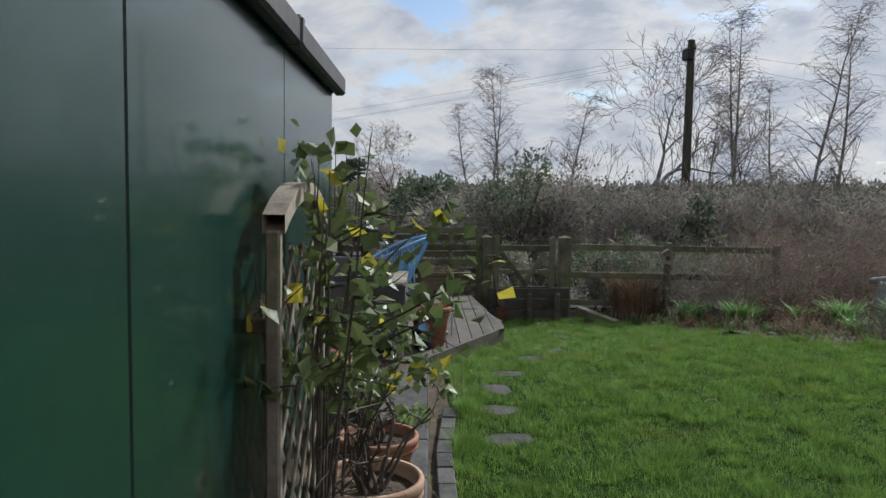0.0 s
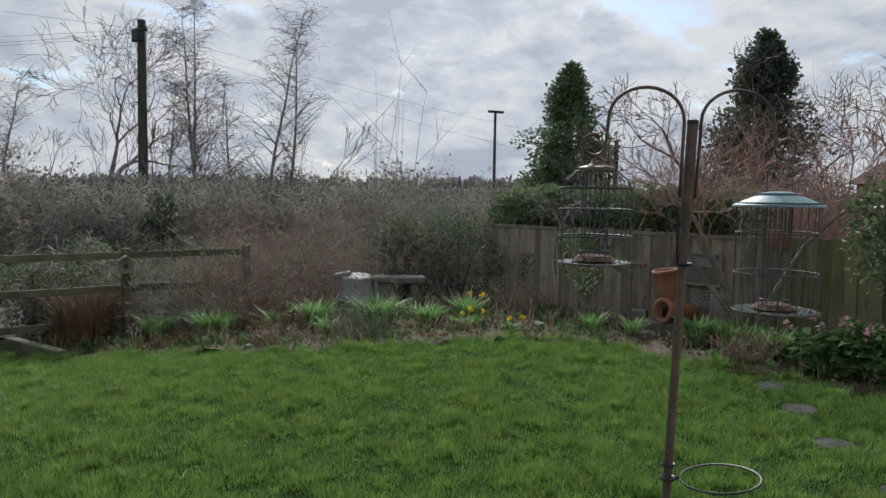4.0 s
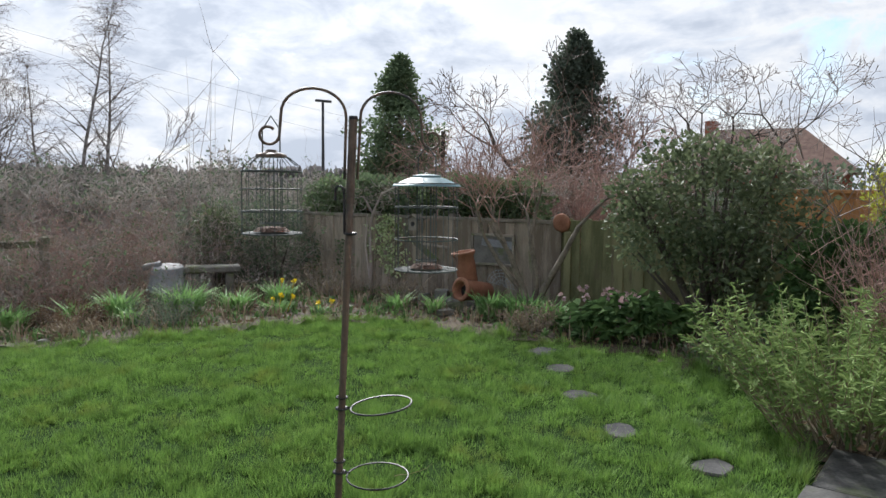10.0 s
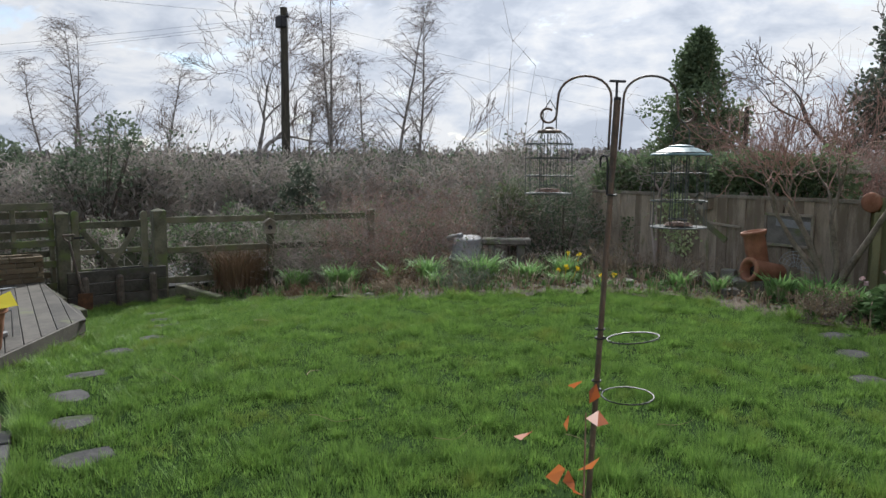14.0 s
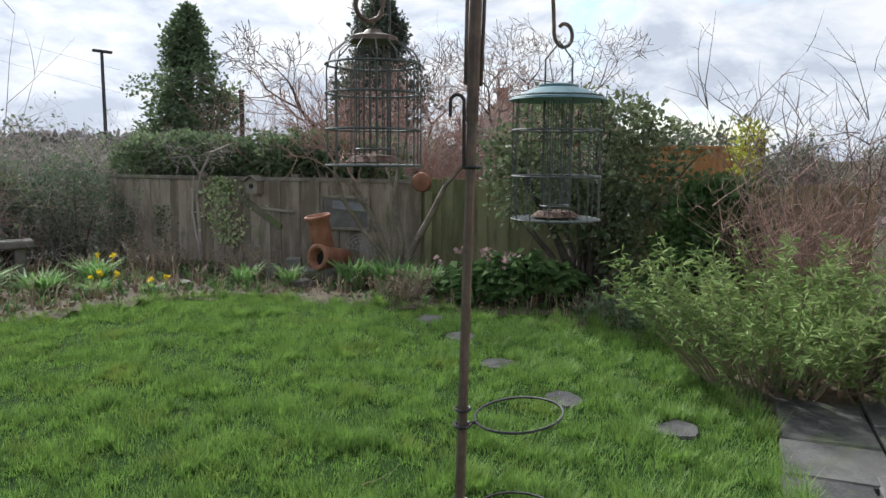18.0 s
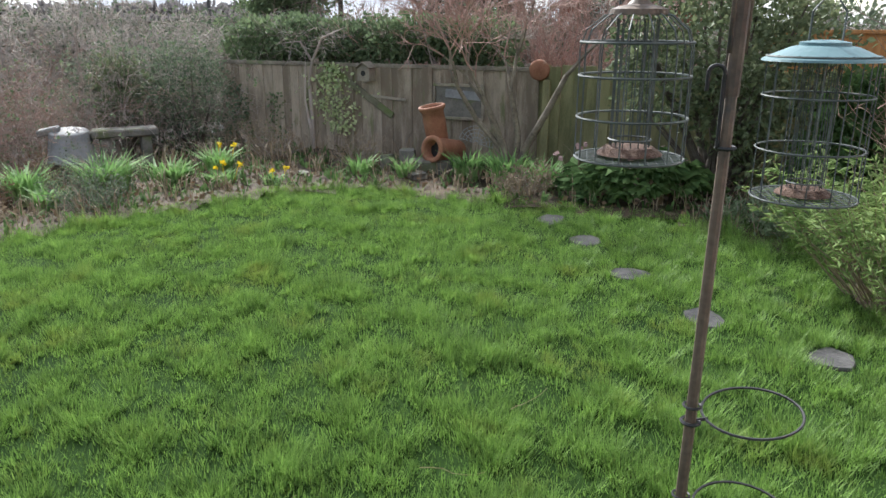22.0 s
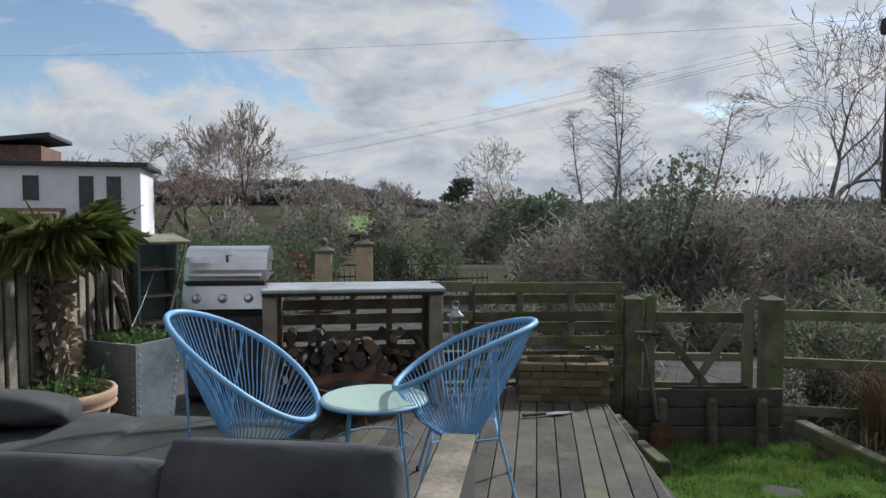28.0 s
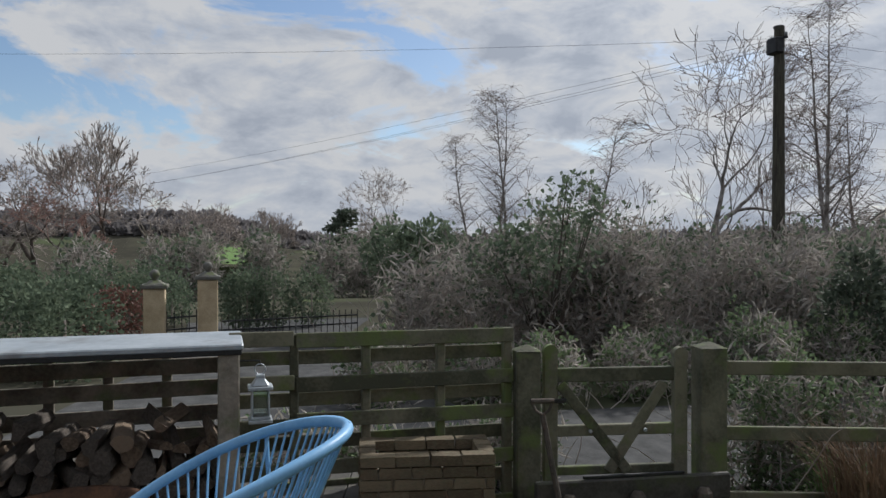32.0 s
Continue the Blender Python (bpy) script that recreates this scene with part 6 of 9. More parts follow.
def palm():
    t = thing("palm_tree", "small fan palm with a shaggy trunk and green fans", "palm", m=pose(-7.92, -1.34, DECK_Z + 0.4))
    rng = np.random.default_rng(23)
    tk = MB().tube([(0, 0, 0), (0.0, 0.02, 0.4), (-0.01, 0.03, 0.8), (0, 0.02, 1.0)], [0.075, 0.085, 0.095, 0.07], 12)
    part("trunk", tk, M["bark"], t)
    fb = MB()
    for _ in range(420):
        a, z = rng.uniform(0, 6.28), rng.uniform(0.02, 1.0)
        r = 0.085
        leaf(fb, np.array((r * math.cos(a), 0.02 + r * math.sin(a), z)), rng.uniform(0.05, 0.11), rng, 0.8, (math.cos(a) * 0.8, math.sin(a) * 0.8, rng.uniform(-0.9, 0.6)))
    part("trunk_fibre", fb, LF["dead"], t, "shaggy brown leaf bases", kind="stuff")
    for i in range(30):
        a = i * 2.4
        up = rng.uniform(0.0, 1.0)
        d = Vector((math.cos(a), math.sin(a), 0.15 + 0.9 * up)).normalized()
        stalk_l = rng.uniform(0.22, 0.34)
        base = Vector((0, 0.02, 0.97))
        hub = base + d * stalk_l
        fr = MB().tube([base, base + d * stalk_l * 0.6 + Vector((0, 0, 0.015)), hub], [0.008, 0.006, 0.005], 4)
        side = d.cross(Vector((0, 0, 1))).normalized()
        nrm = side.cross(d)
        for k in range(19):
            b = radians(-105 + 210 * k / 18)
            w = (d * math.cos(b) + side * math.sin(b)).normalized()
            ln = 0.34 * (0.75 + 0.25 * math.cos(b)) * rng.uniform(0.9, 1.1)
            droop = Vector((0, 0, -0.10 * rng.random() - (0.12 if up < 0.4 else 0.02)))
            q = w.cross(nrm) * 0.011
            o = len(fr.v)
            mid = hub + w * ln * 0.55
            tip = hub + w * ln + droop
            fr.v += [tuple(hub), tuple(mid + q + nrm * 0.006), tuple(tip), tuple(mid - q + nrm * 0.006)]
            fr.f += [(o, o + 1, o + 2), (o, o + 2, o + 3)]
        part("fan_leaf", fr, LF["palm"], t)


palm()


def corner_fence():
    f = thing("fence", "grey weathered slatted fence behind the palm", "fence", m=frame_at(-9.6, -1.12, -0.45, 0.985, -0.17))
    rng = np.random.default_rng(41)
    x = 0.0
    while x < 6.0:
        w = 0.085
        part("slat", MB().box((x, rng.normal() * 0.004, 0.93), (w, 0.022, 1.84), 0.006, pose(0, 0, 0, 0, rng.normal() * 0.4, 0)), M["grey"], f)
        x += 0.118
    for z in (0.35, 1.2, 1.80):
        part("rail", MB().box((3.0, -0.03, z), (6.1, 0.035, 0.07), 0.005), M["grey"], f)
    part("backing", MB().box((3.0, -0.062, 0.9), (6.1, 0.012, 1.75), 0.003), M["trim"], f)


corner_fence()


def shelf_box():
    s = thing("wall_shelf", "old blue-painted box shelf with a slate roof", "shelf", m=pose(-9.22, -1.02, 0.78, 0, 0, 122))
    W, D, H = 0.30, 0.26, 0.68
    part("side_board", MB().box((-W / 2, 0, H / 2), (0.018, D, H), 0.003), M["blueshelf"], s)
    part("side_board", MB().box((W / 2, 0, H / 2), (0.018, D, H), 0.003), M["blueshelf"], s)
    part("back_board", MB().box((0, D / 2, H / 2), (W, 0.014, H), 0.003), M["blueshelf"], s)
    for z in (0.01, 0.23, 0.45):
        part("shelf_board", MB().box((0, 0, z), (W - 0.02, D - 0.01, 0.018), 0.003), M["grey"], s)
    part("roof", MB().box((0, -0.02, H + 0.03), (W + 0.12, D + 0.12, 0.025), 0.006, pose(0, 0, 0, 8, 0, 0)), M["grey"], s)
    part("post", MB().box((0, D / 2 + 0.04, -0.16), (0.08, 0.06, 1.7), 0.005), M["grey"], s)


shelf_box()


def pallet_chair():
    c = thing("broken_seat", "slatted wooden seat back leaning on the fence", "chair", m=pose(-8.85, -1.12, 0.55, 10, 12, 30))
    for i in range(5):
        part("slat", MB().box((i * 0.055, 0, 0.32), (0.04, 0.018, 0.56), 0.004), M["grey"], c)
    for z in (0.06, 0.62):
        part("cross_bar", MB().box((0.11, -0.02, z), (0.30, 0.025, 0.06), 0.004), M["grey"], c)
    part("post", MB().box((-0.06, 0.03, 0.4), (0.05, 0.05, 1.0), 0.004), M["grey"], c)
    part("hoop", MB().ring((0.17, -0.03, 0.45), 0.13, 0.012, 24, 6, (0, 1, 0.1)), M["black"], c)


pallet_chair()


def fairy_lights():
    pts = [Vector((-9.25 + 0.45 * i / 12 * 2.2, -1.0 - 0.1 * i / 12, 1.25 - 0.55 * math.sin(i / 12 * 1.6))) for i in range(13)]
    l = thing("string_lights", "thin string of small white lights draped on the fence", "string lights")
    part("wire", MB().tube(pts, 0.003, 4), M["curtain"], l)
    for p in pts[::2]:
        part("bulb", MB().lathe([(0.001, -0.02), (0.010, -0.012), (0.012, 0.0), (0.006, 0.012), (0.001, 0.014)], 8, c=tuple(p)), M["white"], l)


fairy_lights()


# ---- bird feeding station on the lawn ----
def feeding_station():
    top = Vector((-0.113, 1.977, 1.806))
    base = Vector((-0.147, 1.882, -0.05))
    up = (top - base)
    f = thing("feeder_pole", "thin brown feeding pole with crook arms and wire rings", "bird feeder", m=Matrix.Translation(base))
    t = up
    part("shaft", MB().tube([(0, 0, 0), t * 0.5, t * 0.86], [0.012, 0.011, 0.0105], 10), M["pole"], f)
    part("sleeve", MB().tube([t * 0.86, t * 1.0], [0.0132, 0.0132], 10), M["pole"], f)
    part("end_cap", MB().tube([t * 0.998, t * 1.004], [0.0145, 0.0135], 10), M["black"], f)
    a = Vector((0.77, 0.637, 0)).normalized()
    for s in (-1, 1):
        pts = [t * 0.90 + a * s * 0.02, t * 0.975 + a * s * 0.022]
        for i in range(15):
            w = math.pi * i / 14
            pts.append(t * 1.0 + a * s * (0.022 + 0.098 * (1 - math.cos(w))) + Vector((0, 0, 0.085 * math.sin(w) ** 0.9)))
        e = pts[-1]
        pts += [e + Vector((0, 0, -0.05)) + a * s * 0.004]
        c = pts[-1] + a * s * 0.032
        for i in range(16):
            w = math.pi + 1.75 * math.pi * i / 15
            r = 0.032 * (1 - 0.35 * i / 15)
            pts.append(c + a * s * r * math.cos(w) + Vector((0, 0, r * math.sin(w) - 0.006)))
        part("crook_arm", MB().tube(pts, 0.0045, 6), M["pole"], f, "bent iron crook with a curled end", smooth=True)
    h = t * 0.875
    hook = [h + Vector((-0.016, -0.008, -0.12)), h + Vector((-0.017, -0.008, 0.0))]
    for i in range(10):
        w = math.pi * i / 9
        hook.append(h + Vector((-0.017 - 0.014 * (1 - math.cos(w)), -0.012, 0.012 + 0.014 * math.sin(w))))
    hook.append(hook[-1] + Vector((0, 0, -0.03)))
    part("side_hook", MB().tube(hook, 0.004, 6), M["black"], f)
    part("hook_clamp", MB().ring(tuple(h + Vector((0, 0, -0.12))), 0.016, 0.004, 14, 5), M["black"], f)
    for z, out in ((0.912, Vector((0.97, 0.25, 0.12))), (0.712, Vector((0.99, 0.12, 0.0)))):
        k = (z + 0.05) / up.z
        c = t * k
        out = out.normalized()
        ringpart = MB().ring(tuple(c + out * 0.125), 0.095, 0.0030, 32, 5, (-out.z * 0.9, -0.05, 1))
        ringpart.tube([c, c + out * 0.035], 0.004, 5)
        part("wire_ring", ringpart, M["black"], f)
        part("ring_clamp", MB().ring(tuple(c), 0.0175, 0.004, 14, 5), M["black"], f)
        part("ring_clamp", MB().ring(tuple(c + Vector((0, 0, 0.035))), 0.0165, 0.003, 14, 5), M["black"], f)


feeding_station()


def cage_feeder(c, r, h, lid, label, dome):
    f = thing("bird_feeder", label, "bird feeder", "hanging bird feeders", pose(c[0], c[1], c[2] - h))
    n = 14
    for z in ([0.0, 0.28, 0.56, 0.78] if dome else [0.0, 0.34, 0.70, 0.96]):
        part("cage_ring", MB().ring((0, 0, h * z), r, 0.0022, 32, 5), M["wire"], f)
    bars = MB()
    for i in range(n):
        a = 2 * math.pi * i / n
        x, y = r * math.cos(a), r * math.sin(a)
        if dome:
            bars.tube([(x, y, 0), (x, y, h * 0.74), (x * 0.9, y * 0.9, h * 0.86), (x * 0.6, y * 0.6, h * 0.95), (x * 0.3, y * 0.3, h * 0.985)], 0.0013, 4, cap=False)
        else:
            bars.tube([(x, y, 0), (x, y, h * 0.97)], 0.0013, 4, cap=False)
    part("cage_bars", bars, M["wire"], f, kind="stuff")
    mesh = MB()
    for i in range(16):
        a = 2 * math.pi * i / 16
        mesh.tube([(0.032 * math.cos(a), 0.032 * math.sin(a), 0.01), (0.032 * math.cos(a), 0.032 * math.sin(a), h * 0.93)], 0.0011, 3, cap=False)
    tube = part("seed_tube", mesh, M["wire"], f, "empty fine wire mesh seed tube", kind="stuff")
    for i in range(2):
        part("tube_band", MB().ring((0, 0, 0.03 + i * h * 0.84), 0.034, 0.0018, 18, 4), M["wire"], tube)
    tray = MB()
    for i in range(13):
        k = -0.92 + 1.84 * i / 12
        e = r * math.sqrt(1 - k * k)
        tray.tube([(-e, r * k, 0), (e, r * k, 0)], 0.0012, 3).tube([(r * k, -e, 0), (r * k, e, 0)], 0.0012, 3)
    part("tray", tray, M["wire"], f, "wire mesh floor", kind="stuff")
    part("seed", MB().lathe([(0.001, 0.022), (0.04, 0.018), (0.055, 0.006), (0.001, 0.005)], 14), M["seed"], f)
    if dome:
        part("lid", MB().lathe([(lid, h * 0.955), (lid * 0.97, h * 0.99), (lid * 0.7, h * 1.01), (0.02, h * 1.02), (0.013, h * 1.05), (0.001, h * 1.055)], 24), M["pole"], f, "small dark cap")
    else:
        part("lid", MB().lathe([(lid * 1.02, h * 0.93), (lid, h * 0.945), (lid * 0.55, h * 1.02), (lid * 0.42, h * 1.03), (lid * 0.42, h * 1.05), (lid * 0.2, h * 1.065), (0.001, h * 1.065)], 32), M["teal"], f, "wide teal metal lid")
    part("hanger", MB().tube([(-0.03, 0, h * 1.02), (-0.03, 0, h + 0.07), (0, 0, h + 0.11), (0.03, 0, h + 0.07), (0.03, 0, h * 1.02)], 0.0022, 5), M["wire"], f)


cage_feeder((-0.298, 1.812, 1.693), 0.088, 0.235, 0.046, "domed wire cage feeder with an empty clear tube", True)
cage_feeder((0.072, 2.125, 1.622), 0.100, 0.286, 0.108, "wire cage peanut feeder under a teal lid", False)


# ---- stepping stones, paving ----
def rough_stone(rx, ry, h, rng):
    n = 9
    mb = MB()
    pts = []
    for i in range(n):
        a = 2 * math.pi * i / n + rng.normal() * 0.08
        k = rng.uniform(0.88, 1.08) * (1.0 / max(abs(math.cos(a)), abs(math.sin(a)))) ** 0.45
        pts.append((rx * k * math.cos(a), ry * k * math.sin(a)))
    for z, k in ((-0.04, 1.0), (h - 0.008, 1.0), (h, 0.94)):
        mb.v += [(x * k, y * k, z + (rng.normal() * 0.003 if z > 0 else 0)) for x, y in pts]
    mb.v.append((0, 0, h + 0.004))
    for r in range(2):
        mb.f += [(r * n + i, r * n + (i + 1) % n, (r + 1) * n + (i + 1) % n, (r + 1) * n + i) for i in range(n)]
    mb.f += [(2 * n + i, 2 * n + (i + 1) % n, 3 * n) for i in range(n)]
    return mb


STONES = [(-2.67, 0.97), (-3.28, 1.12), (-3.82, 1.31), (-4.36, 1.62), (-5.05, 2.16), (-5.53, 2.70), (-6.36, 3.23), (-7.05, 3.52), (-7.8, 3.78),
          (-0.58, 6.92), (-0.28, 6.3), (0.04, 5.52), (0.42, 4.80), (1.0, 4.34)]
rng_st = np.random.default_rng(6)
for sx, sy in STONES:
    single("stepping_stone", rough_stone(rng_st.uniform(0.14, 0.18), rng_st.uniform(0.11, 0.14), 0.006, rng_st), M["slate"], "rough grey stepping stone sunk in the lawn", "stepping stone", "stepping stones", at(sx, sy, hgt(sx, sy) + 0.0, rng_st.uniform(0, 180)), kind="")

PAVE = [(-4.88, 0.90), (-4.3, 1.02), (-3.3, 0.76), (-2.45, 0.46), (-1.55, 0.22), (-0.6, 0.04), (0.2, 0.28), (0.62, 0.68), (1.2, 0.45), (1.26, 0.1), (2.5, -0.35), (2.3, -1.6), (-2.2, -0.28), (-5.1, -0.25)]
PAVE_DOOR = [(1.58, 4.62), (1.28, 3.12), (2.02, 2.98), (2.5, 4.5)]


def paving():
    p = thing("paving", "worn grey paving slabs with mossy joints", "paving", kind="structure")
    rng = np.random.default_rng(9)
    bed = MB().prism([(x, y) for x, y in PAVE], -0.05, -0.004)
    part("joint_bed", bed, M["soil"], p)
    part("joint_bed", MB().prism(PAVE_DOOR, -0.05, 0.0), M["soil"], p)

    def slab(cx, cy, w, d, rz, z):
        mb = MB().box((0, 0, 0), (w, d, 0.05), 0.008)
        mb.v = [(x + rng.normal() * 0.003, y + rng.normal() * 0.003, zz + rng.normal() * 0.0015) for x, y, zz in mb.v]
        ob = part("slab", mb, M["slab"], p)
        ob.matrix_basis = pose(cx, cy, z, rng.normal() * 0.4, rng.normal() * 0.4, rz)
    u, v = SH_U, Vector((-SH_U.y, SH_U.x, 0))
    rz = math.degrees(math.atan2(u.y, u.x))
    for i in range(-8, 14):
        for j in range(0, 6):
            w, d = 0.60, 0.45
            q = SH_C + u * (i * (w + 0.012) + (0.3 if j % 2 else 0)) + v * (0.26 + j * (d + 0.012))
            if inside(q.x, q.y, PAVE) and near_edge(q.x, q.y, PAVE) > 0.14:
                slab(q.x, q.y, w, d, rz, 0.0 + rng.normal() * 0.002)
    # narrow brick edging along the lawn
    for (ax, ay), (bx, by) in zip(PAVE[2:7], PAVE[3:8]):
        L = math.dist((ax, ay), (bx, by))
        n = max(1, int(L / 0.215))
        for k in range(n):
            t = (k + 0.5) / n
            mb = MB().box((0, 0, 0), (L / n - 0.008, 0.10, 0.06), 0.008)
            ob = part("edging_brick", mb, M["slab"], p)
            ob.matrix_basis = pose(ax + (bx - ax) * t, ay + (by - ay) * t, 0.008 + rng.normal() * 0.003, 0, 0, math.degrees(math.atan2(by - ay, bx - ax)))
    ang = math.degrees(math.atan2(CW_U.y, CW_U.x))
    dark = CW_O + CW_U * 2.95
    inw = Vector((-CW_U.y, CW_U.x, 0))
    for k, (a0, a1, b0, b1) in enumerate(((0.0, 0.55, 0.2, 0.62), (0.56, 1.25, 0.2, 0.50), (0.0, 0.42, 0.63, 1.02), (0.43, 0.90, 0.51, 1.0), (0.91, 1.6, 0.51, 0.98), (1.26, 1.75, 0.2, 0.50))):
        c = dark + CW_U * ((a0 + a1) / 2) + inw * ((b0 + b1) / 2)
        slab(c.x, c.y, a1 - a0 - 0.012, b1 - b0 - 0.012, ang, 0.012)


paving()


# ---- things along the side fence ----
def on_fence(px, off=0.0, z=0.0):
    """A pose on the garden side of the fence, px metres from its far end; local -y faces the garden."""
    return FENCE @ pose(px, -off, z)


bird_box(on_fence(2.38, 0.10, 0.98), "small wooden bird box fixed high on the fence", M["grey"], 0.95)
single("fence_brace", MB().box((0, 0, 0), (1.16, 0.022, 0.085), 0.005, FENCE @ pose(2.22, -0.03, 0.86, 0, 33, 0)), M["green"], "mossy plank nailed slantwise across the fence", "plank")
single("loose_rail", MB().box((0, 0, 0), (0.62, 0.02, 0.035), 0.004, FENCE @ pose(2.60, -0.03, 0.77, 0, 4, 0)), M["grey"], "thin broken rail on the fence", "plank")


def wall_picture():
    p = thing("slate_picture", "framed peeling board hung on the fence", "picture", m=on_fence(3.62, 0.035, 0.56))
    part("board", MB().box((0, 0, 0.2), (0.60, 0.014, 0.38), 0.003), M["stone"], p)
    for z in (0.0, 0.4):
        part("frame_bar", MB().box((0, -0.008, z), (0.66, 0.03, 0.035), 0.004), M["grey"], p)
    for x in (-0.32, 0.32):
        part("frame_bar", MB().box((x, -0.008, 0.2), (0.035, 0.03, 0.37), 0.004), M["grey"], p)
    part("torn_cloth", MB().box((0.05, -0.012, 0.29), (0.48, 0.01, 0.10), 0.003, pose(0, 0, 0, 0, 4, 0)), M["white"], p)


wall_picture()
single("clay_plaque", MB().lathe([(0.001, 0.0), (0.115, 0.0), (0.125, 0.012), (0.10, 0.03), (0.05, 0.045), (0.001, 0.05)], 22, m=on_fence(4.62, 0.012, 1.16) @ pose(0, 0, 0, 90, 0, 0)), M["terra"], "round terracotta wall plaque on the fence", "plaque", smooth=True)
part("pale_post", MB().box((4.72, -0.03, 0.5), (0.09, 0.05, 1.1), 0.006), M["algae"], fence_ob, "yellow-green post")


def chimney_pots():
    m = pose(-1.93, 8.78, hgt(-1.9, 8.8) + 0.16, 0, 0, 10)
    c = thing("chimney_pot", "old terracotta chimney pot standing on a fallen one", "chimney pot", m=m)
    # a tilted upright pot with a rolled rim
    prof = [(0.10, 0.0), (0.125, 0.02), (0.13, 0.30), (0.125, 0.40), (0.15, 0.43), (0.158, 0.455), (0.15, 0.47), (0.125, 0.47), (0.11, 0.40), (0.10, 0.05)]
    part("upright_pot", MB().lathe(prof, 26, m=pose(-0.02, 0.05, 0.16, 4, -10, 0)), M["terra"], c, smooth=True)
    prof2 = [(0.13, -0.24), (0.135, 0.10), (0.13, 0.18), (0.15, 0.20), (0.155, 0.24), (0.14, 0.25), (0.105, 0.25), (0.10, 0.0), (0.10, -0.20)]
    part("lying_pot", MB().lathe(prof2, 26, m=pose(0.05, -0.02, 0.12, 80, 0, -38)), M["terra"], c, smooth=True)
    # black disc set in the bore to imitate the shade inside the pot
    part("dark_inside", MB().lathe([(0.001, 0), (0.104, 0), (0.104, 0.004), (0.001, 0.004)], 20, m=pose(0.05, -0.02, 0.12, 80, 0, -38) @ pose(0, 0, 0.12)), M["rubber"], c)


chimney_pots()


def plinth(x, y, w, d, h, rz, label):
    rng = np.random.default_rng(int(x * 10) % 97)
    mb = MB().box((0, 0, h / 2), (w, d, h), 0.02)
    mb.v = [(a + rng.normal() * 0.012, b + rng.normal() * 0.012, c + rng.normal() * 0.008) for a, b, c in mb.v]
    single("stone_block", mb, M["stone"], label, "stone", "stones in the bed", at(x, y, hgt(x, y) + 0.01, rz))


plinth(-1.95, 8.72, 0.5, 0.34, 0.17, 25, "dark mossy block under the chimney pots")
plinth(-2.35, 8.85, 0.18, 0.14, 0.26, 5, "upright rough stone in the flower bed")
plinth(-2.55, 8.75, 0.15, 0.12, 0.2, 40, "upright rough stone in the flower bed")
plinth(-3.4, 8.2, 0.12, 0.1, 0.08, 40, "small pale stone in the flower bed")
plinth(-2.1, 8.3, 0.2, 0.12, 0.10, 60, "small flat stone in the flower bed")
plinth(-5.0, 7.2, 0.16, 0.10, 0.05, 60, "small flat stone in the flower bed")
plinth(-5.8, 5.75, 0.10, 0.08, 0.05, 20, "small pale stone at the lawn edge")


def wire_cage():
    c = thing("wire_cloche", "crumpled wire mesh cloche by the chimney pots", "cloche", m=pose(-1.52, 8.78, 0.36, 20, 15, 0))
    mb = MB()
    for i in range(9):
        a = math.pi * i / 8
        mb.tube([(0.2 * math.cos(a) * k, 0.02, 0.22 * math.sin(a) * k) for k in (0.1, 0.5, 1.0)], 0.003, 4)
    part("spokes", mb, M["zinc"], c)
    for k in (0.35, 0.6, 0.8, 1.0):
        part("hoop", MB().tube([(0.2 * k * math.cos(math.pi * i / 14), 0.02, 0.22 * k * math.sin(math.pi * i / 14)) for i in range(15)], 0.003, 4), M["zinc"], c)


wire_cage()


def stone_bench():
    b = thing("stone_bench", "small weathered stone bench in the flower bed", "bench", m=frame_at(-6.38, 8.78, hgt(-6.0, 9.0), 0.49, 0.39))
    h = 0.39 - hgt(-6.0, 9.0)
    part("seat", MB().box((0.36, 0.0, h - 0.05), (0.80, 0.34, 0.10), 0.02), M["stone"], b)
    for x in (0.12, 0.60):
        part("leg", MB().box((x, 0, (h - 0.1) / 2), (0.13, 0.26, h - 0.1), 0.015), M["stone"], b)


stone_bench()


def upturned_tub():
    t = thing("plastic_tub", "upturned pale grey plastic tub in the brambles", "tub", m=pose(-6.60, 8.62, 0.04, 6, 4, 0))
    part("tub_body", MB().lathe([(0.30, 0.0), (0.30, 0.03), (0.285, 0.04), (0.23, 0.34), (0.21, 0.36), (0.001, 0.36)], 26), M["white"], t, smooth=True)
    part("rim", MB().ring((0, 0, 0.02), 0.302, 0.016, 30, 6), M["white"], t)
    part("wrapper", MB().box((-0.14, 0, 0.40), (0.26, 0.14, 0.08), 0.03, pose(0, 0, 0, 0, -14, 20)), M["white"], t, "crumpled packet on top")
    part("plinth", MB().box((0, 0, -0.16), (0.5, 0.46, 0.32), 0.02), M["stone"], t)


upturned_tub()


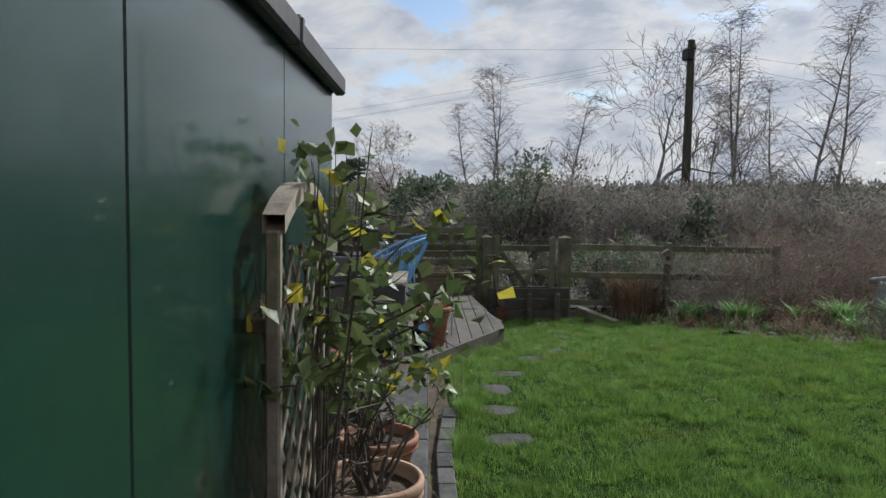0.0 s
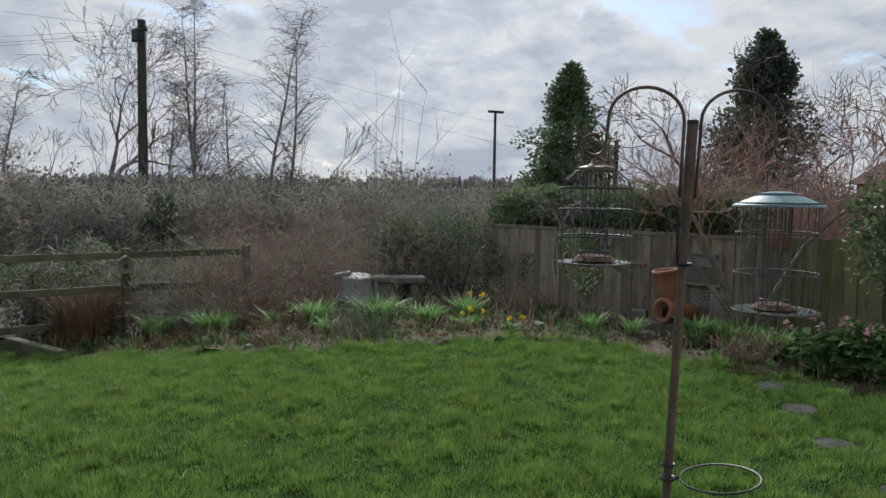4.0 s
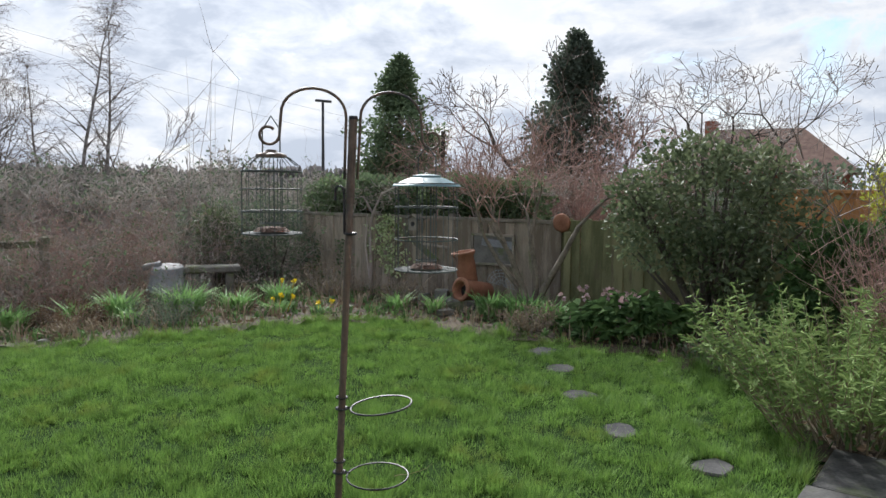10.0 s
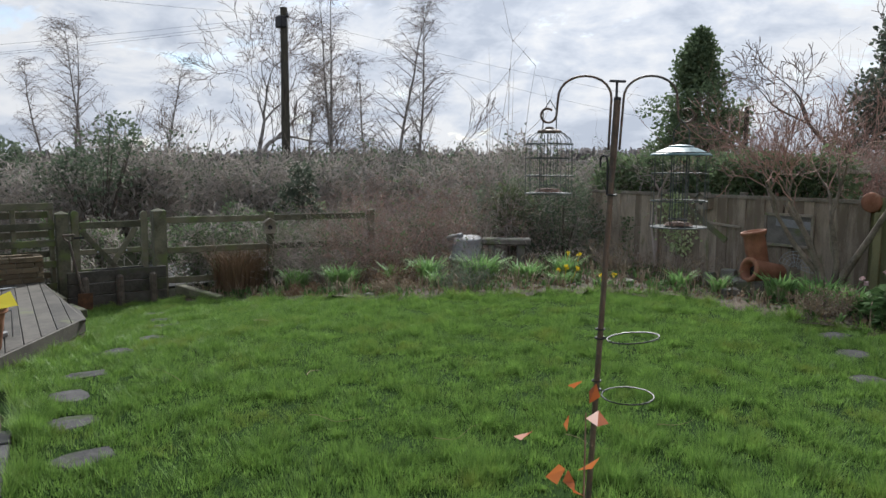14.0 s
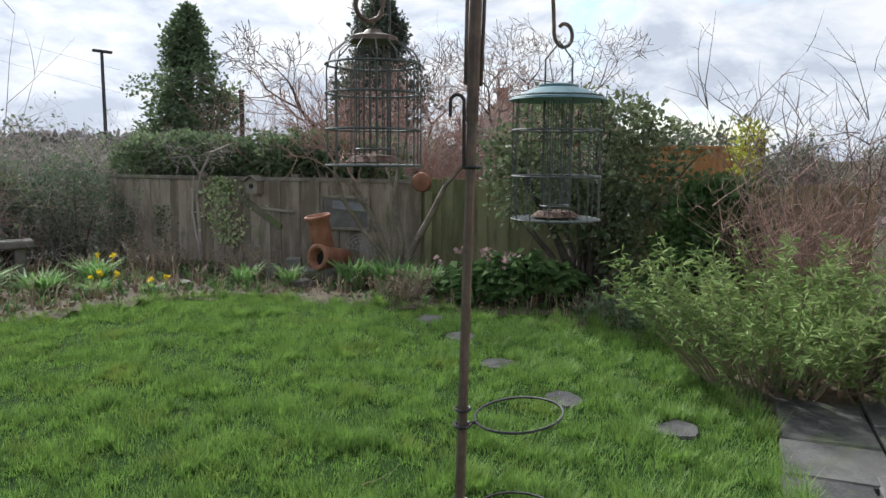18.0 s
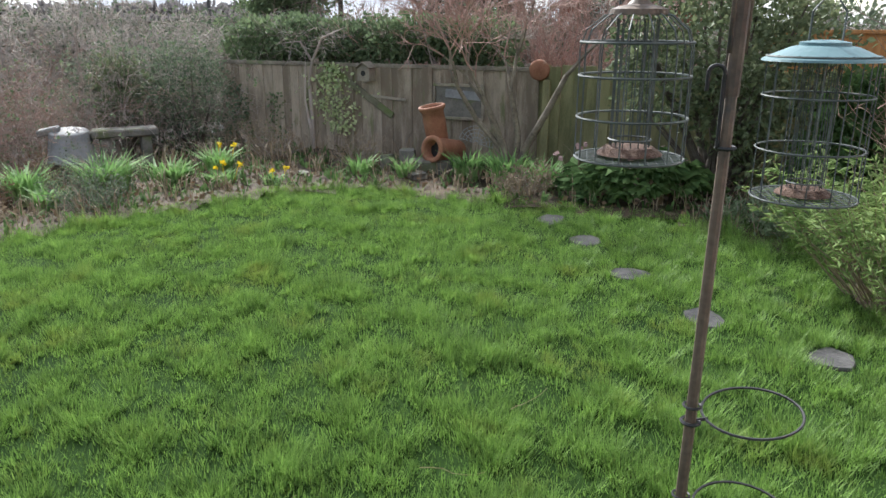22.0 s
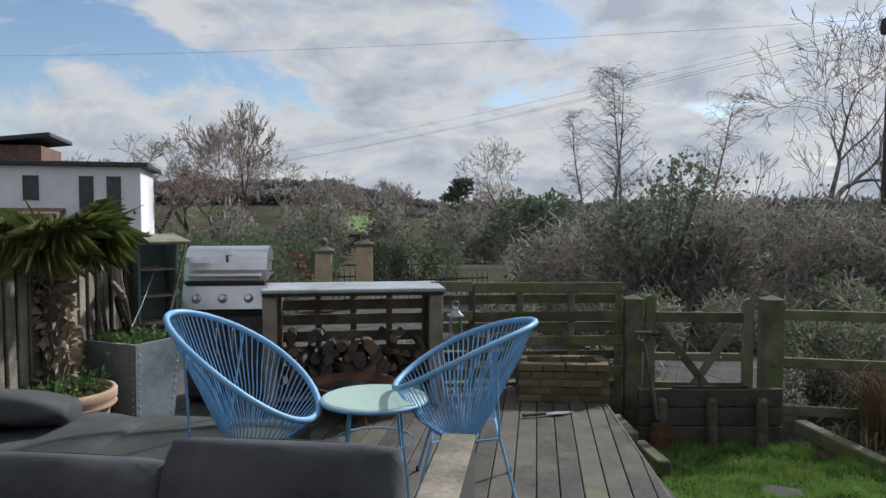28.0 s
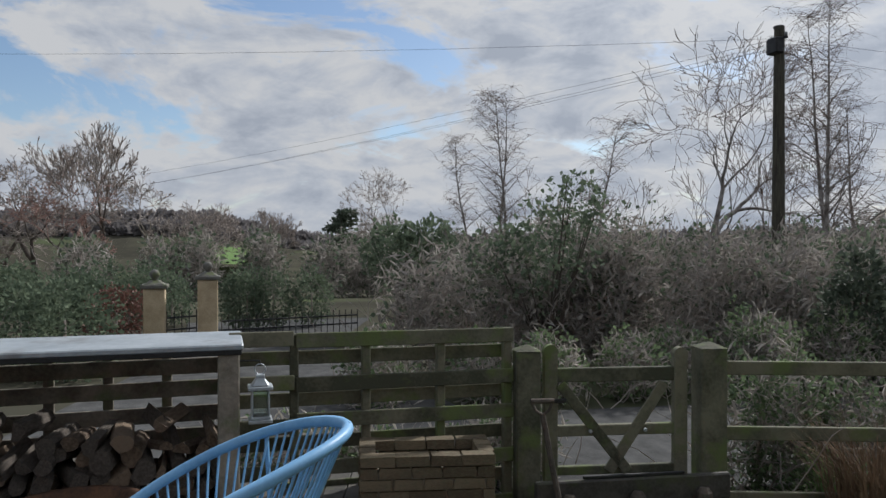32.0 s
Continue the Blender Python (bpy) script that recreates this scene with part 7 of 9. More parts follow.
# ---- by the glazed doors ----
def shoe(x, y, rz):
    s = thing("shoe", "small pink child's walking shoe standing on the paving", "shoe", "pair of shoes", pose(x, y, 0.028, 0, 0, rz))
    sole = MB()
    out = [(-0.075, -0.026), (-0.03, -0.026), (0.04, -0.034), (0.085, -0.022), (0.098, 0.0), (0.085, 0.022), (0.04, 0.034), (-0.03, 0.028), (-0.075, 0.026), (-0.09, 0.0)]
    sole.prism(out, 0.0, 0.02)
    part("sole", sole, M["sole"], s)
    up = MB()
    n = len(out)
    for k, (z, f) in enumerate(((0.02, 0.97), (0.045, 0.93), (0.065, 0.72), (0.07, 0.5))):
        for x0, y0 in out:
            high = z if x0 > 0.02 else z + 0.012 * k * (1.0 if x0 < -0.01 else 0.5)
            up.v.append((x0 * (f if x0 > 0 else max(f, 0.86)), y0 * max(f, 0.62), high))
    for k in range(3):
        up.f += [(k * n + i, k * n + (i + 1) % n, (k + 1) * n + (i + 1) % n, (k + 1) * n + i) for i in range(n)]
    part("upper", up, M["leather"], s, smooth=True)
    # black disc in place of the shaded hollow of the shoe
    part("opening", MB().lathe([(0.001, 0), (0.024, 0), (0.024, 0.004), (0.001, 0.004)], 12, m=pose(-0.045, 0, 0.072)), M["rubber"], s)
    for i in range(3):
        part("lace", MB().tube([(0.005 + i * 0.016, -0.018, 0.066 - i * 0.006), (0.008 + i * 0.016, 0, 0.071 - i * 0.006), (0.005 + i * 0.016, 0.018, 0.066 - i * 0.006)], 0.003, 4), M["sole"], s)


shoe(2.17, 4.28, -110)
shoe(2.29, 4.22, -95)
single("ball", MB().lathe([(0.001, -0.055), (0.03, -0.046), (0.05, -0.02), (0.055, 0.0), (0.05, 0.02), (0.03, 0.046), (0.001, 0.055)], 18, c=(2.42, 4.78, 0.09)), M["white"], "dirty white ball beside the door sill", "ball", smooth=True)


# ---- trellis and pots at the shed ----
def trellis():
    t = thing("trellis", "old arched wooden lattice trellis fixed to the green shed", "trellis", m=SHED @ pose(1.02, 0.075, 0.0, 0, 0, -2))
    W, H = 0.62, 1.50
    for x in (0.0, W):
        part("stile", MB().box((x, 0.02, H / 2 - 0.02), (0.034, 0.04, H - 0.04), 0.006), M["grey"], t)
    top = MB()
    n = 12
    arc = [(W * i / n, H - 0.05 + 0.09 * (1 - abs(2 * i / n - 1) ** 2)) for i in range(n + 1)]
    top.v += [(x, -0.01, z) for x, z in arc] + [(x, 0.05, z) for x, z in arc] + [(x, 0.05, z + 0.05) for x, z in arc] + [(x, -0.01, z + 0.05) for x, z in arc]
    k = n + 1
    for r in range(4):
        top.f += [(r * k + i, r * k + i + 1, ((r + 1) % 4) * k + i + 1, ((r + 1) % 4) * k + i) for i in range(n)]
    part("curved_head", top, M["grey"], t)
    for s in (1, -1):
        for i in range(-6, 13):
            a = i * 0.14
            z0, z1 = (0.02 - a) * s * 1.25, (W - 0.02 - a) * s * 1.25
            x0, x1 = 0.02, W - 0.02
            pts = [(x0, z0), (x1, z1)]
            # clip to the panel's height
            def clip(p, q, z):
                u = (z - p[1]) / (q[1] - p[1])
                return (p[0] + (q[0] - p[0]) * u, z)
            p, q = pts if z0 < z1 else pts[::-1]
            if q[1] < 0.05 or p[1] > H - 0.15:
                continue
            if p[1] < 0.03:
                p = clip(p, q, 0.03)
            if q[1] > H - 0.1:
                q = clip(p, q, H - 0.1)
            L = math.dist(p, q)
            if L < 0.05:
                continue
            ang = math.degrees(math.atan2(-(q[1] - p[1]), q[0] - p[0]))
            part("lath", MB().box((0, 0, 0), (L, 0.008, 0.022), 0.002, Matrix.Translation(((p[0] + q[0]) / 2, 0.016 if s > 0 else 0.026, (p[1] + q[1]) / 2)) @ pose(0, 0, 0, 0, ang, 0)), M["grey"], t)
    for z in (0.25, 1.2):
        part("wall_block", MB().box((W / 2, -0.03, z), (W - 0.05, 0.05, 0.04), 0.004), M["grey"], t)


trellis()
POT_A = flowerpot("clay_pot", "wide old clay pot holding a bare rose bush", 0.225, 0.36, M["pale"], pose(-1.36, -0.20, 0.02), 0.84)
POT_B = flowerpot("clay_pot", "terracotta pot with a bare shrub and weeds", 0.205, 0.30, M["terra"], pose(-2.05, -0.02, 0.02), 0.84)


# ---- shrubs and plants, each on its own roots ----
def plant(name, label, category, x, y, group="", z=None):
    return thing(name, label, category, group, pose(x, y, hgt(x, y) if z is None else z))


def stems_bush(name, label, x, y, count, height, spread, wood, rng, r=0.008, leafm=None, leaf_n=0, leaf_s=0.05, bend=0.35, droop=0.0, fork=2, z=None, low=0.05, flat=1.0, lean=(0, 0)):
    """Many stems from one stool, each forking into twigs, with or without leaves."""
    p = plant(name, label, "shrub", x, y, z=z)
    st, lv, tips = MB(), MB(), []
    for _ in range(count):
        a = rng.uniform(0, 6.283)
        k = rng.random() ** 0.5
        d = (math.cos(a) * k * spread / height + lean[0], math.sin(a) * k * spread / height + lean[1], 1.0)
        pts = twig(st, (math.cos(a) * low * 2 * rng.random(), math.sin(a) * low * 2 * rng.random(), 0), d, height * rng.uniform(0.55, 1.1), r * rng.uniform(0.7, 1.2), rng, bend, 6, 4, droop)
        tips += pts[2:]
        for _ in range(fork):
            q = pts[rng.integers(2, len(pts))]
            tw = twig(st, q, (rng.normal(), rng.normal(), 0.7 + rng.random()), height * rng.uniform(0.15, 0.4), r * 0.5, rng, bend, 4, 3, droop)
            tips += tw[1:]
            if fork > 2:
                for _ in range(2):
                    q2 = tw[rng.integers(1, len(tw))]
                    tips += twig(st, q2, (rng.normal(), rng.normal(), 0.6 + rng.random()), height * rng.uniform(0.08, 0.2), r * 0.3, rng, bend, 3, 3, droop)[1:]
    part("branchwork", st, wood, p)
    if leaf_n:
        pick = [tips[i] for i in rng.integers(0, len(tips), leaf_n)]
        sprays(lv, pick, 3, leaf_s, 0.03, rng, flat)
        part("leaves", lv, leafm, p)
    return p


def leafy_bush(name, label, x, y, lumps, count, size, leafm, rng, flat=1.0, trunk=True, z=None, woodm=None, shell=0.6):
    """A dense bush of overlapping lumps (dx, dy, z, rx, ry, rz) over short limbs."""
    p = plant(name, label, "shrub", x, y, z=z)
    lv, wd = MB(), MB()
    tot = sum(l[3] * l[4] + l[3] * l[5] for l in lumps)
    for l in lumps:
        cloud(lv, l[:3], l[3:], int(count * (l[3] * l[4] + l[3] * l[5]) / tot), size, rng, flat, shell)
        if trunk:
            for _ in range(5):
                e = (l[0] + rng.normal() * l[3] * 0.4, l[1] + rng.normal() * l[4] * 0.4, l[2] + rng.normal() * l[5] * 0.4)
                wd.tube([(rng.normal() * 0.04, rng.normal() * 0.04, 0), (e[0] * 0.45, e[1] * 0.45, e[2] * 0.5), e], [0.03, 0.02, 0.006], 5)
    part("leaves", lv, leafm, p)
    if trunk:
        part("limbwork", wd, woodm or M["bark"], p)
    return p


R = np.random.default_rng
# evergreen viburnum against the side fence
leafy_bush("evergreen_bush", "large rounded evergreen bush against the fence", 0.95, 7.95,
           [(0, 0, 1.5, 0.9, 0.7, 0.62), (-0.55, -0.1, 1.2, 0.5, 0.5, 0.5), (0.6, -0.05, 1.2, 0.55, 0.55, 0.6), (0.1, -0.25, 0.95, 0.55, 0.4, 0.4), (-0.25, 0.1, 1.9, 0.5, 0.45, 0.3), (0.4, 0.1, 1.8, 0.45, 0.45, 0.34), (-0.8, 0, 1.5, 0.3, 0.3, 0.3), (0.35, -0.15, 0.5, 0.3, 0.3, 0.3)], 8200, 0.064, LF["lush"], R(1), 0.95, shell=0.35)
leafy_bush("green_bush", "glossy dark green bush beside the fence", 2.12, 7.45,
           [(0, 0, 0.8, 0.5, 0.45, 0.5), (-0.2, -0.1, 0.45, 0.45, 0.4, 0.4), (0.15, 0, 1.05, 0.35, 0.3, 0.28)], 5200, 0.075, LF["choisya"], R(2))
sp = plant("yellow_shrub", "thin shrub with bright yellow-green new leaves", "shrub", 2.45, 7.75)
ylv = MB()
cloud(ylv, (0, 0, 1.55), (0.18, 0.15, 0.35), 420, 0.05, R(3), 1.0, 0.2)
ywd = MB()
for i in range(5):
    twig(ywd, (0, 0, 0), (R(i).normal() * 0.12, 0.0, 1), 1.8, 0.009, R(40 + i), 0.15, 6, 4)
part("leaves", ylv, LF["lime"], sp)
part("branchwork", ywd, LF["twig"], sp)
# tall bare shrub by the glazed wall
stems_bush("bare_shrub", "tall bare brown shrub beside the glazed wall", 2.5, 6.45, 16, 2.05, 0.7, LF["birchtwig"], R(4), 0.013, bend=0.42, fork=7)
stems_bush("twiggy_shrub", "dense low brown shrub full of fine twigs", 2.45, 6.15, 110, 1.35, 0.66, LF["redtwig"], R(5), 0.006, bend=0.4, fork=5)
stems_bush("bare_shrub", "thin bare shrub leaning over the bed", 2.65, 6.8, 9, 2.1, 0.6, LF["birchtwig"], R(44), 0.011, bend=0.3, fork=7)


def euphorbia(x, y, n, height, spread, rng, label):
    p = plant("pale_green_bush", label, "shrub", x, y)
    lv, st = MB(), MB()
    for _ in range(n):
        a, k = rng.uniform(0, 6.283), rng.random() ** 0.5
        pts = twig(st, (math.cos(a) * k * spread * 0.45, math.sin(a) * k * spread * 0.45, 0), (math.cos(a) * k * 0.9, math.sin(a) * k * 0.9, 0.9), height * rng.uniform(0.65, 1.1), 0.006, rng, 0.22, 5, 4)
        pts = np.array(pts)
        m = 42
        u = rng.uniform(0.35, 1.0, m) * 5
        i = np.minimum(u.astype(int), 4)
        P = pts[i] + (pts[np.minimum(i + 1, 5)] - pts[i]) * (u - i)[:, None]
        D = rng.normal(size=(m, 3)) * (1, 1, 0.3) + (0, 0, 0.25)
        D /= np.linalg.norm(D, axis=1, keepdims=True)
        scatter_leaves(lv, P, D, rng.uniform(0.05, 0.10, m), rng, 0.27, 2.2)
    part("leaves", lv, LF["euph"], p)
    part("branchwork", st, LF["dead"], p)


euphorbia(1.86, 5.28, 175, 0.98, 1.15, R(6), "pale green spurge bush spilling onto the lawn")
euphorbia(2.32, 4.95, 60, 0.7, 0.5, R(7), "pale green spurge stems by the door sill")

# hellebore: large dark leaves, dusky flowers
hp = plant("hellebore", "dark leathery hellebore with dusky pink flowers", "plant", 0.25, 7.72)
hl, hf = MB(), MB()
rg = R(8)
for _ in range(170):
    a, k = rg.uniform(0, 6.28), rg.random() ** 0.5
    x, y, z = 0.75 * k * math.cos(a), 0.36 * k * math.sin(a), 0.16 + 0.30 * (1 - k * k) + rg.normal() * 0.04
    for j in range(5):
        b = a + (j - 2) * 0.55
        scatter_leaves(hl, np.array([[x, y, z]]), np.array([[math.cos(b), math.sin(b), -0.25]]), np.array([rg.uniform(0.11, 0.19)]), rg, 0.75, 3.0)
for _ in range(20):
    cloud(hf, (rg.normal() * 0.28 - 0.1, rg.normal() * 0.14, 0.46 + rg.normal() * 0.05), (0.03, 0.03, 0.02), 7, 0.05, rg, 1.4, 0.4)
part("leaves", hl, LF["choisya"], hp)
part("blossom", hf, LF["hellebore"], hp)

# fruit tree trained on the fence
ft = plant("fruit_tree", "small bare many-stemmed fruit tree in front of the fence", "tree", -1.08, 8.6)
wd, fn = MB(), MB()
rg = R(9)
for pts, r0, r1 in ((((0, 0, -0.05), (-0.10, 0, 0.35), (-0.28, 0, 0.78)), 0.052, 0.034), (((0.02, 0, -0.05), (0.05, 0.05, 0.5), (-0.04, 0.05, 0.95)), 0.045, 0.028),
                    (((0.03, 0, -0.05), (0.14, 0, 0.36), (0.36, -0.03, 0.76), (0.55, 0, 1.15)), 0.052, 0.026), (((-0.09, 0, 0.30), (-0.42, 0.04, 0.66), (-0.62, 0, 1.0)), 0.036, 0.022)):
    wd.tube(pts, [r0 + (r1 - r0) * i / (len(pts) - 1) for i in range(len(pts))], 8)
    d = Vector(pts[-1]) - Vector(pts[-2])
    for k in range(2):
        grow(wd, fn, pts[-1], d.normalized() + Vector((rg.normal() * 0.35, rg.normal() * 0.35, 0.1)), 0.44, r1 * (0.95 - 0.2 * k), rg, 5, (2, 3), 0.80, 30, 0.0, 0.10, 0.012, rmin=0.0045)
part("trunk", wd, M["palebark"], ft)
part("crown", fn, LF["redtwig"], ft)


def daffodils(x, y, n, h, spread, rng, flowers=0, label="clump of green daffodil leaves", width=0.012):
    p = plant("daffodil_clump", label, "plant", x, y, "daffodil clumps")
    lv = MB()
    blades(lv, 0, 0, 0, int(n * 2.0), h, spread * 0.9, rng, width, 0.75 if width > 0.01 else 1.1)
    part("leaves", lv, LF["daff"], p)
    if flowers:
        fl = MB()
        for _ in range(flowers):
            q = (rng.normal() * spread * 0.4, rng.normal() * spread * 0.4, h * rng.uniform(0.85, 1.25))
            for _ in range(7):
                leaf(fl, np.array(q), 0.05, rng, 1.2)
            fl.tube([(q[0] * 0.6, q[1] * 0.6, 0), q], 0.004, 3)
        part("blossom", fl, LF["yellow"], p, "yellow flowers")


rg = R(10)
for x, y, n, h, s in ((-8.0, 6.15, 91, 0.41, 0.34), (-7.2, 6.42, 124, 0.44, 0.47), (-6.55, 6.85, 44, 0.41, 0.21), (-6.0, 7.05, 98, 0.48, 0.34), (-5.25, 7.35, 117, 0.48, 0.47),
                      (-5.5, 6.72, 44, 0.30, 0.23), (-4.75, 7.75, 78, 0.34, 0.42), (-9.3, 5.75, 39, 0.52, 0.31), (-2.75, 8.35, 34, 0.30, 0.23), (-1.55, 8.4, 65, 0.37, 0.31), (-1.1, 8.32, 91, 0.39, 0.42),
                      (-0.7, 8.0, 52, 0.37, 0.29), (-2.25, 8.35, 34, 0.30, 0.21), (-0.2, 7.75, 52, 0.32, 0.34)):
    daffodils(x, y, n, h, s, rg)
daffodils(-4.40, 8.2, 70, 0.40, 0.28, rg, 2, "clump of daffodils with a few yellow flowers")
daffodils(-4.15, 7.75, 50, 0.2, 0.34, rg, 3, "low clump with small yellow flowers")
daffodils(-3.6, 7.85, 26, 0.14, 0.26, rg, 2, "low clump with small yellow flowers")


# dead stems, litter and low growth through the bed
def litter():
    p = MB()
    rng = R(11)
    g = MB()
    for _ in range(5200):
        x, y = rng.uniform(-9.3, 2.3), rng.uniform(4.7, 10.6)
        if not inside(x, y, BED_BACK) or near_edge(x, y, BED_BACK) < 0.05 or y > 10.2 - 0.23 * (x + 5.3):
            continue
        e = near_edge(x, y, LAWN)
        z = hgt(x, y) + 0.045
        if rng.random() < 0.55:
            blades(p, x, y, z, 3, rng.uniform(0.06, 0.32 if e < 1.2 else 0.5), 0.1, rng, 0.004, 0.8)
        else:
            blades(g, x, y, z, 4, rng.uniform(0.05, 0.14), 0.12, rng, 0.012, 1.2)
    single("dead_stems", p, LF["dead"], "dry dead stems and stalks in the flower bed", "dead stems", kind="stuff")
    single("low_weeds", g, LF["choisya"], "low green weeds in the flower bed", "weeds", kind="stuff")
    lf = MB()
    n = 5200
    P = np.stack([rng.uniform(-9.3, 2.4, n), rng.uniform(4.7, 10.4, n), np.zeros(n)], 1)
    keep = np.array([inside(x, y, BED_BACK) and y < 10.2 - 0.23 * (x + 5.3) for x, y, _ in P])
    P = P[keep]
    P[:, 2] = [hgt(x, y) + 0.05 + 0.03 * rng.random() for x, y, _ in P]
    scatter_leaves(lf, P, np.tile((0.6, 0.3, 0.1), (len(P), 1)), rng.uniform(0.03, 0.075, len(P)), rng, 1.1)
    single("leaf_litter", lf, LF["brown"], "brown fallen leaves on the soil", "leaf litter", kind="stuff")


litter()


def low_shrub(x, y, rx, h, mt, n, s, label, seed, woodm=None, flat=0.6):
    rng = R(seed)
    p = plant("low_shrub", label, "shrub", x, y)
    lv, st = MB(), MB()
    tips = []
    for _ in range(60):
        a, k = rng.uniform(0, 6.28), rng.random() ** 0.5
        tips += twig(st, (math.cos(a) * k * rx * 0.3, math.sin(a) * k * rx * 0.3, 0), (math.cos(a) * k * rx / h, math.sin(a) * k * rx / h, 0.8), h * rng.uniform(0.7, 1.15), 0.004, rng, 0.4, 4, 3)[1:]
    sprays(lv, [tips[i] for i in rng.integers(0, len(tips), n)], 3, s, 0.03, rng, flat)
    part("branchwork", st, woodm or LF["twig"], p)
    part("leaves", lv, mt, p)


low_shrub(-7.55, 6.75, 0.4, 0.42, LF["brown"], 420, 0.04, "low brownish woody shrub in the bed", 450)
low_shrub(-5.55, 7.6, 0.45, 0.5, LF["dark"], 420, 0.04, "low dark twiggy shrub in the bed", 451)
low_shrub(-6.5, 7.55, 0.5, 0.5, LF["brown"], 420, 0.04, "low brownish woody shrub in the bed", 452)
low_shrub(-6.15, 6.6, 0.5, 0.42, LF["brown"], 420, 0.045, "low greyish woody shrub in the bed", 51)
low_shrub(-6.95, 7.1, 0.55, 0.45, LF["brown"], 420, 0.045, "low brownish woody shrub in the bed", 52)
low_shrub(-5.0, 6.7, 0.5, 0.40, LF["dark"], 460, 0.04, "low dark evergreen mound at the lawn edge", 53)
low_shrub(-5.75, 6.15, 0.45, 0.24, LF["dead"], 420, 0.05, "low mound of dry brown leaves", 54)
low_shrub(-7.2, 5.75, 0.5, 0.2, LF["brown"], 380, 0.05, "low mound of dry brown leaves", 55)
low_shrub(-0.85, 7.75, 0.4, 0.35, LF["dead"], 420, 0.04, "low brown heather mound at the lawn edge", 56)
low_shrub(1.05, 7.05, 0.35, 0.28, LF["sagel"], 300, 0.055, "low grey-green sage plant", 57)
low_shrub(1.45, 6.65, 0.35, 0.32, LF["sagel"], 300, 0.055, "low grey-green sage plant", 58)
low_shrub(-3.0, 9.0, 0.4, 0.4, LF["dead"], 200, 0.04, "dry brown stalks against the fence", 59)
low_shrub(-4.2, 9.3, 0.5, 0.55, LF["dead"], 240, 0.04, "dry brown stalks against the fence", 60)
# tall straw-brown grass clump by the rail fence
gc = plant("grass_clump", "tall clump of dead brown ornamental grass", "plant", -8.75, 5.62)
gm = MB()
blades(gm, 0, 0, 0, 900, 0.86, 0.75, R(61), 0.004, 0.55)
part("leaves", gm, LF["brown"], gc)


# brambles and hedge over the rail fence
def bramble(x, y, n, h, spread, seed, leafn, label, wood="twig", lm="ivy", ls=0.045):
    stems_bush("bramble_bush", label, x, y, n, h, spread, LF[wood], R(seed), 0.0065, LF[lm], leafn, ls, 0.65, 0.28, 4, low=0.3)


for i, (x, y, h, s, w, n) in enumerate(((-8.9, 7.0, 1.3, 0.8, "twig", 150), (-8.3, 7.9, 1.9, 1.2, "twig", 120), (-7.6, 8.9, 2.1, 1.2, "redtwig", 140), (-7.0, 9.9, 2.2, 1.2, "twig", 200), (-6.2, 10.5, 2.2, 1.2, "twig", 420), (-5.6, 10.9, 2.1, 1.1, "twig", 420), (-8.8, 9.2, 2.0, 1.2, "redtwig", 180), (-9.4, 6.6, 1.15, 0.7, "twig", 260), (-8.9, 8.1, 1.6, 1.0, "redtwig", 120), (-8.15, 6.95, 1.25, 0.7, "twig", 220), (-7.75, 7.65, 1.5, 0.8, "redtwig", 240), (-7.5, 8.6, 1.6, 0.6, "twig", 260))):
    bramble(x, y, 105, h, s, 70 + i, n, "tangled bare bramble bush over the fence rails", w)
leafy_bush("laurel_bush", "dark evergreen shrub among the brambles", -7.2, 10.6, [(0, 0, 1.0, 0.9, 0.6, 0.7), (0.9, 0.1, 1.1, 0.7, 0.5, 0.6)], 3000, 0.07, LF["dark"], R(90))
leafy_bush("yellow_laurel", "spotted yellow-green laurel in the corner", -6.75, 10.0, [(0, 0, 1.05, 0.38, 0.35, 0.42), (0.1, 0, 0.7, 0.4, 0.35, 0.35)], 1500, 0.085, LF["lush"], R(91))
leafy_bush("dark_shrub", "dark twiggy evergreen behind the bench", -5.65, 10.0, [(0, 0, 0.8, 0.75, 0.4, 0.75), (-0.5, 0, 0.55, 0.5, 0.35, 0.5)], 3400, 0.05, LF["dark"], R(92))
for i, (x, y) in enumerate(((-7.55, 10.1), (-7.75, 10.3), (-7.2, 10.5), (-7.0, 10.2))):
    stems_bush("sapling", "upright bare sapling shoots above the hedge", x, y, 3, 3.9, 0.35, LF["twig"], R(100 + i), 0.012, bend=0.10, fork=2)
# ivy hedge on the fence top
ih = MB()
rg = R(93)
for i in range(14):
    px = 0.1 + i * 0.29
    q = FENCE @ Vector((px, 0.42 + rg.normal() * 0.06, 1.42 + rg.normal() * 0.05))
    cloud(ih, tuple(q), (0.36, 0.34, 0.30 + rg.normal() * 0.04), 1150, 0.058, rg, 1.2, 0.6)
hedge = thing("ivy_hedge", "dense dark ivy hedge topping the fence", "hedge")
part("leaves", ih, LF["ivy"], hedge)
hw = MB()
for i in range(60):
    q = FENCE @ Vector((rg.uniform(0, 4), 0.35, 0.2))
    hw.tube([q, q + Vector((rg.normal() * 0.1, 0, 0.7)), q + Vector((rg.normal() * 0.2, rg.normal() * 0.1, 1.4))], [0.02, 0.014, 0.005], 4)
part("branchwork", hw, LF["twig"], hedge)
hp2 = MB()
for i in range(1100):
    q = FENCE @ Vector((rg.uniform(0.0, 4.4), rg.uniform(0.15, 0.7), 1.5))
    twig(hp2, q, (rg.normal(), rg.normal(), 0.8), rg.uniform(0.15, 0.4), 0.003, rg, 0.5, 3, 3)
part("twiggery", hp2, LF["twig"], hedge)
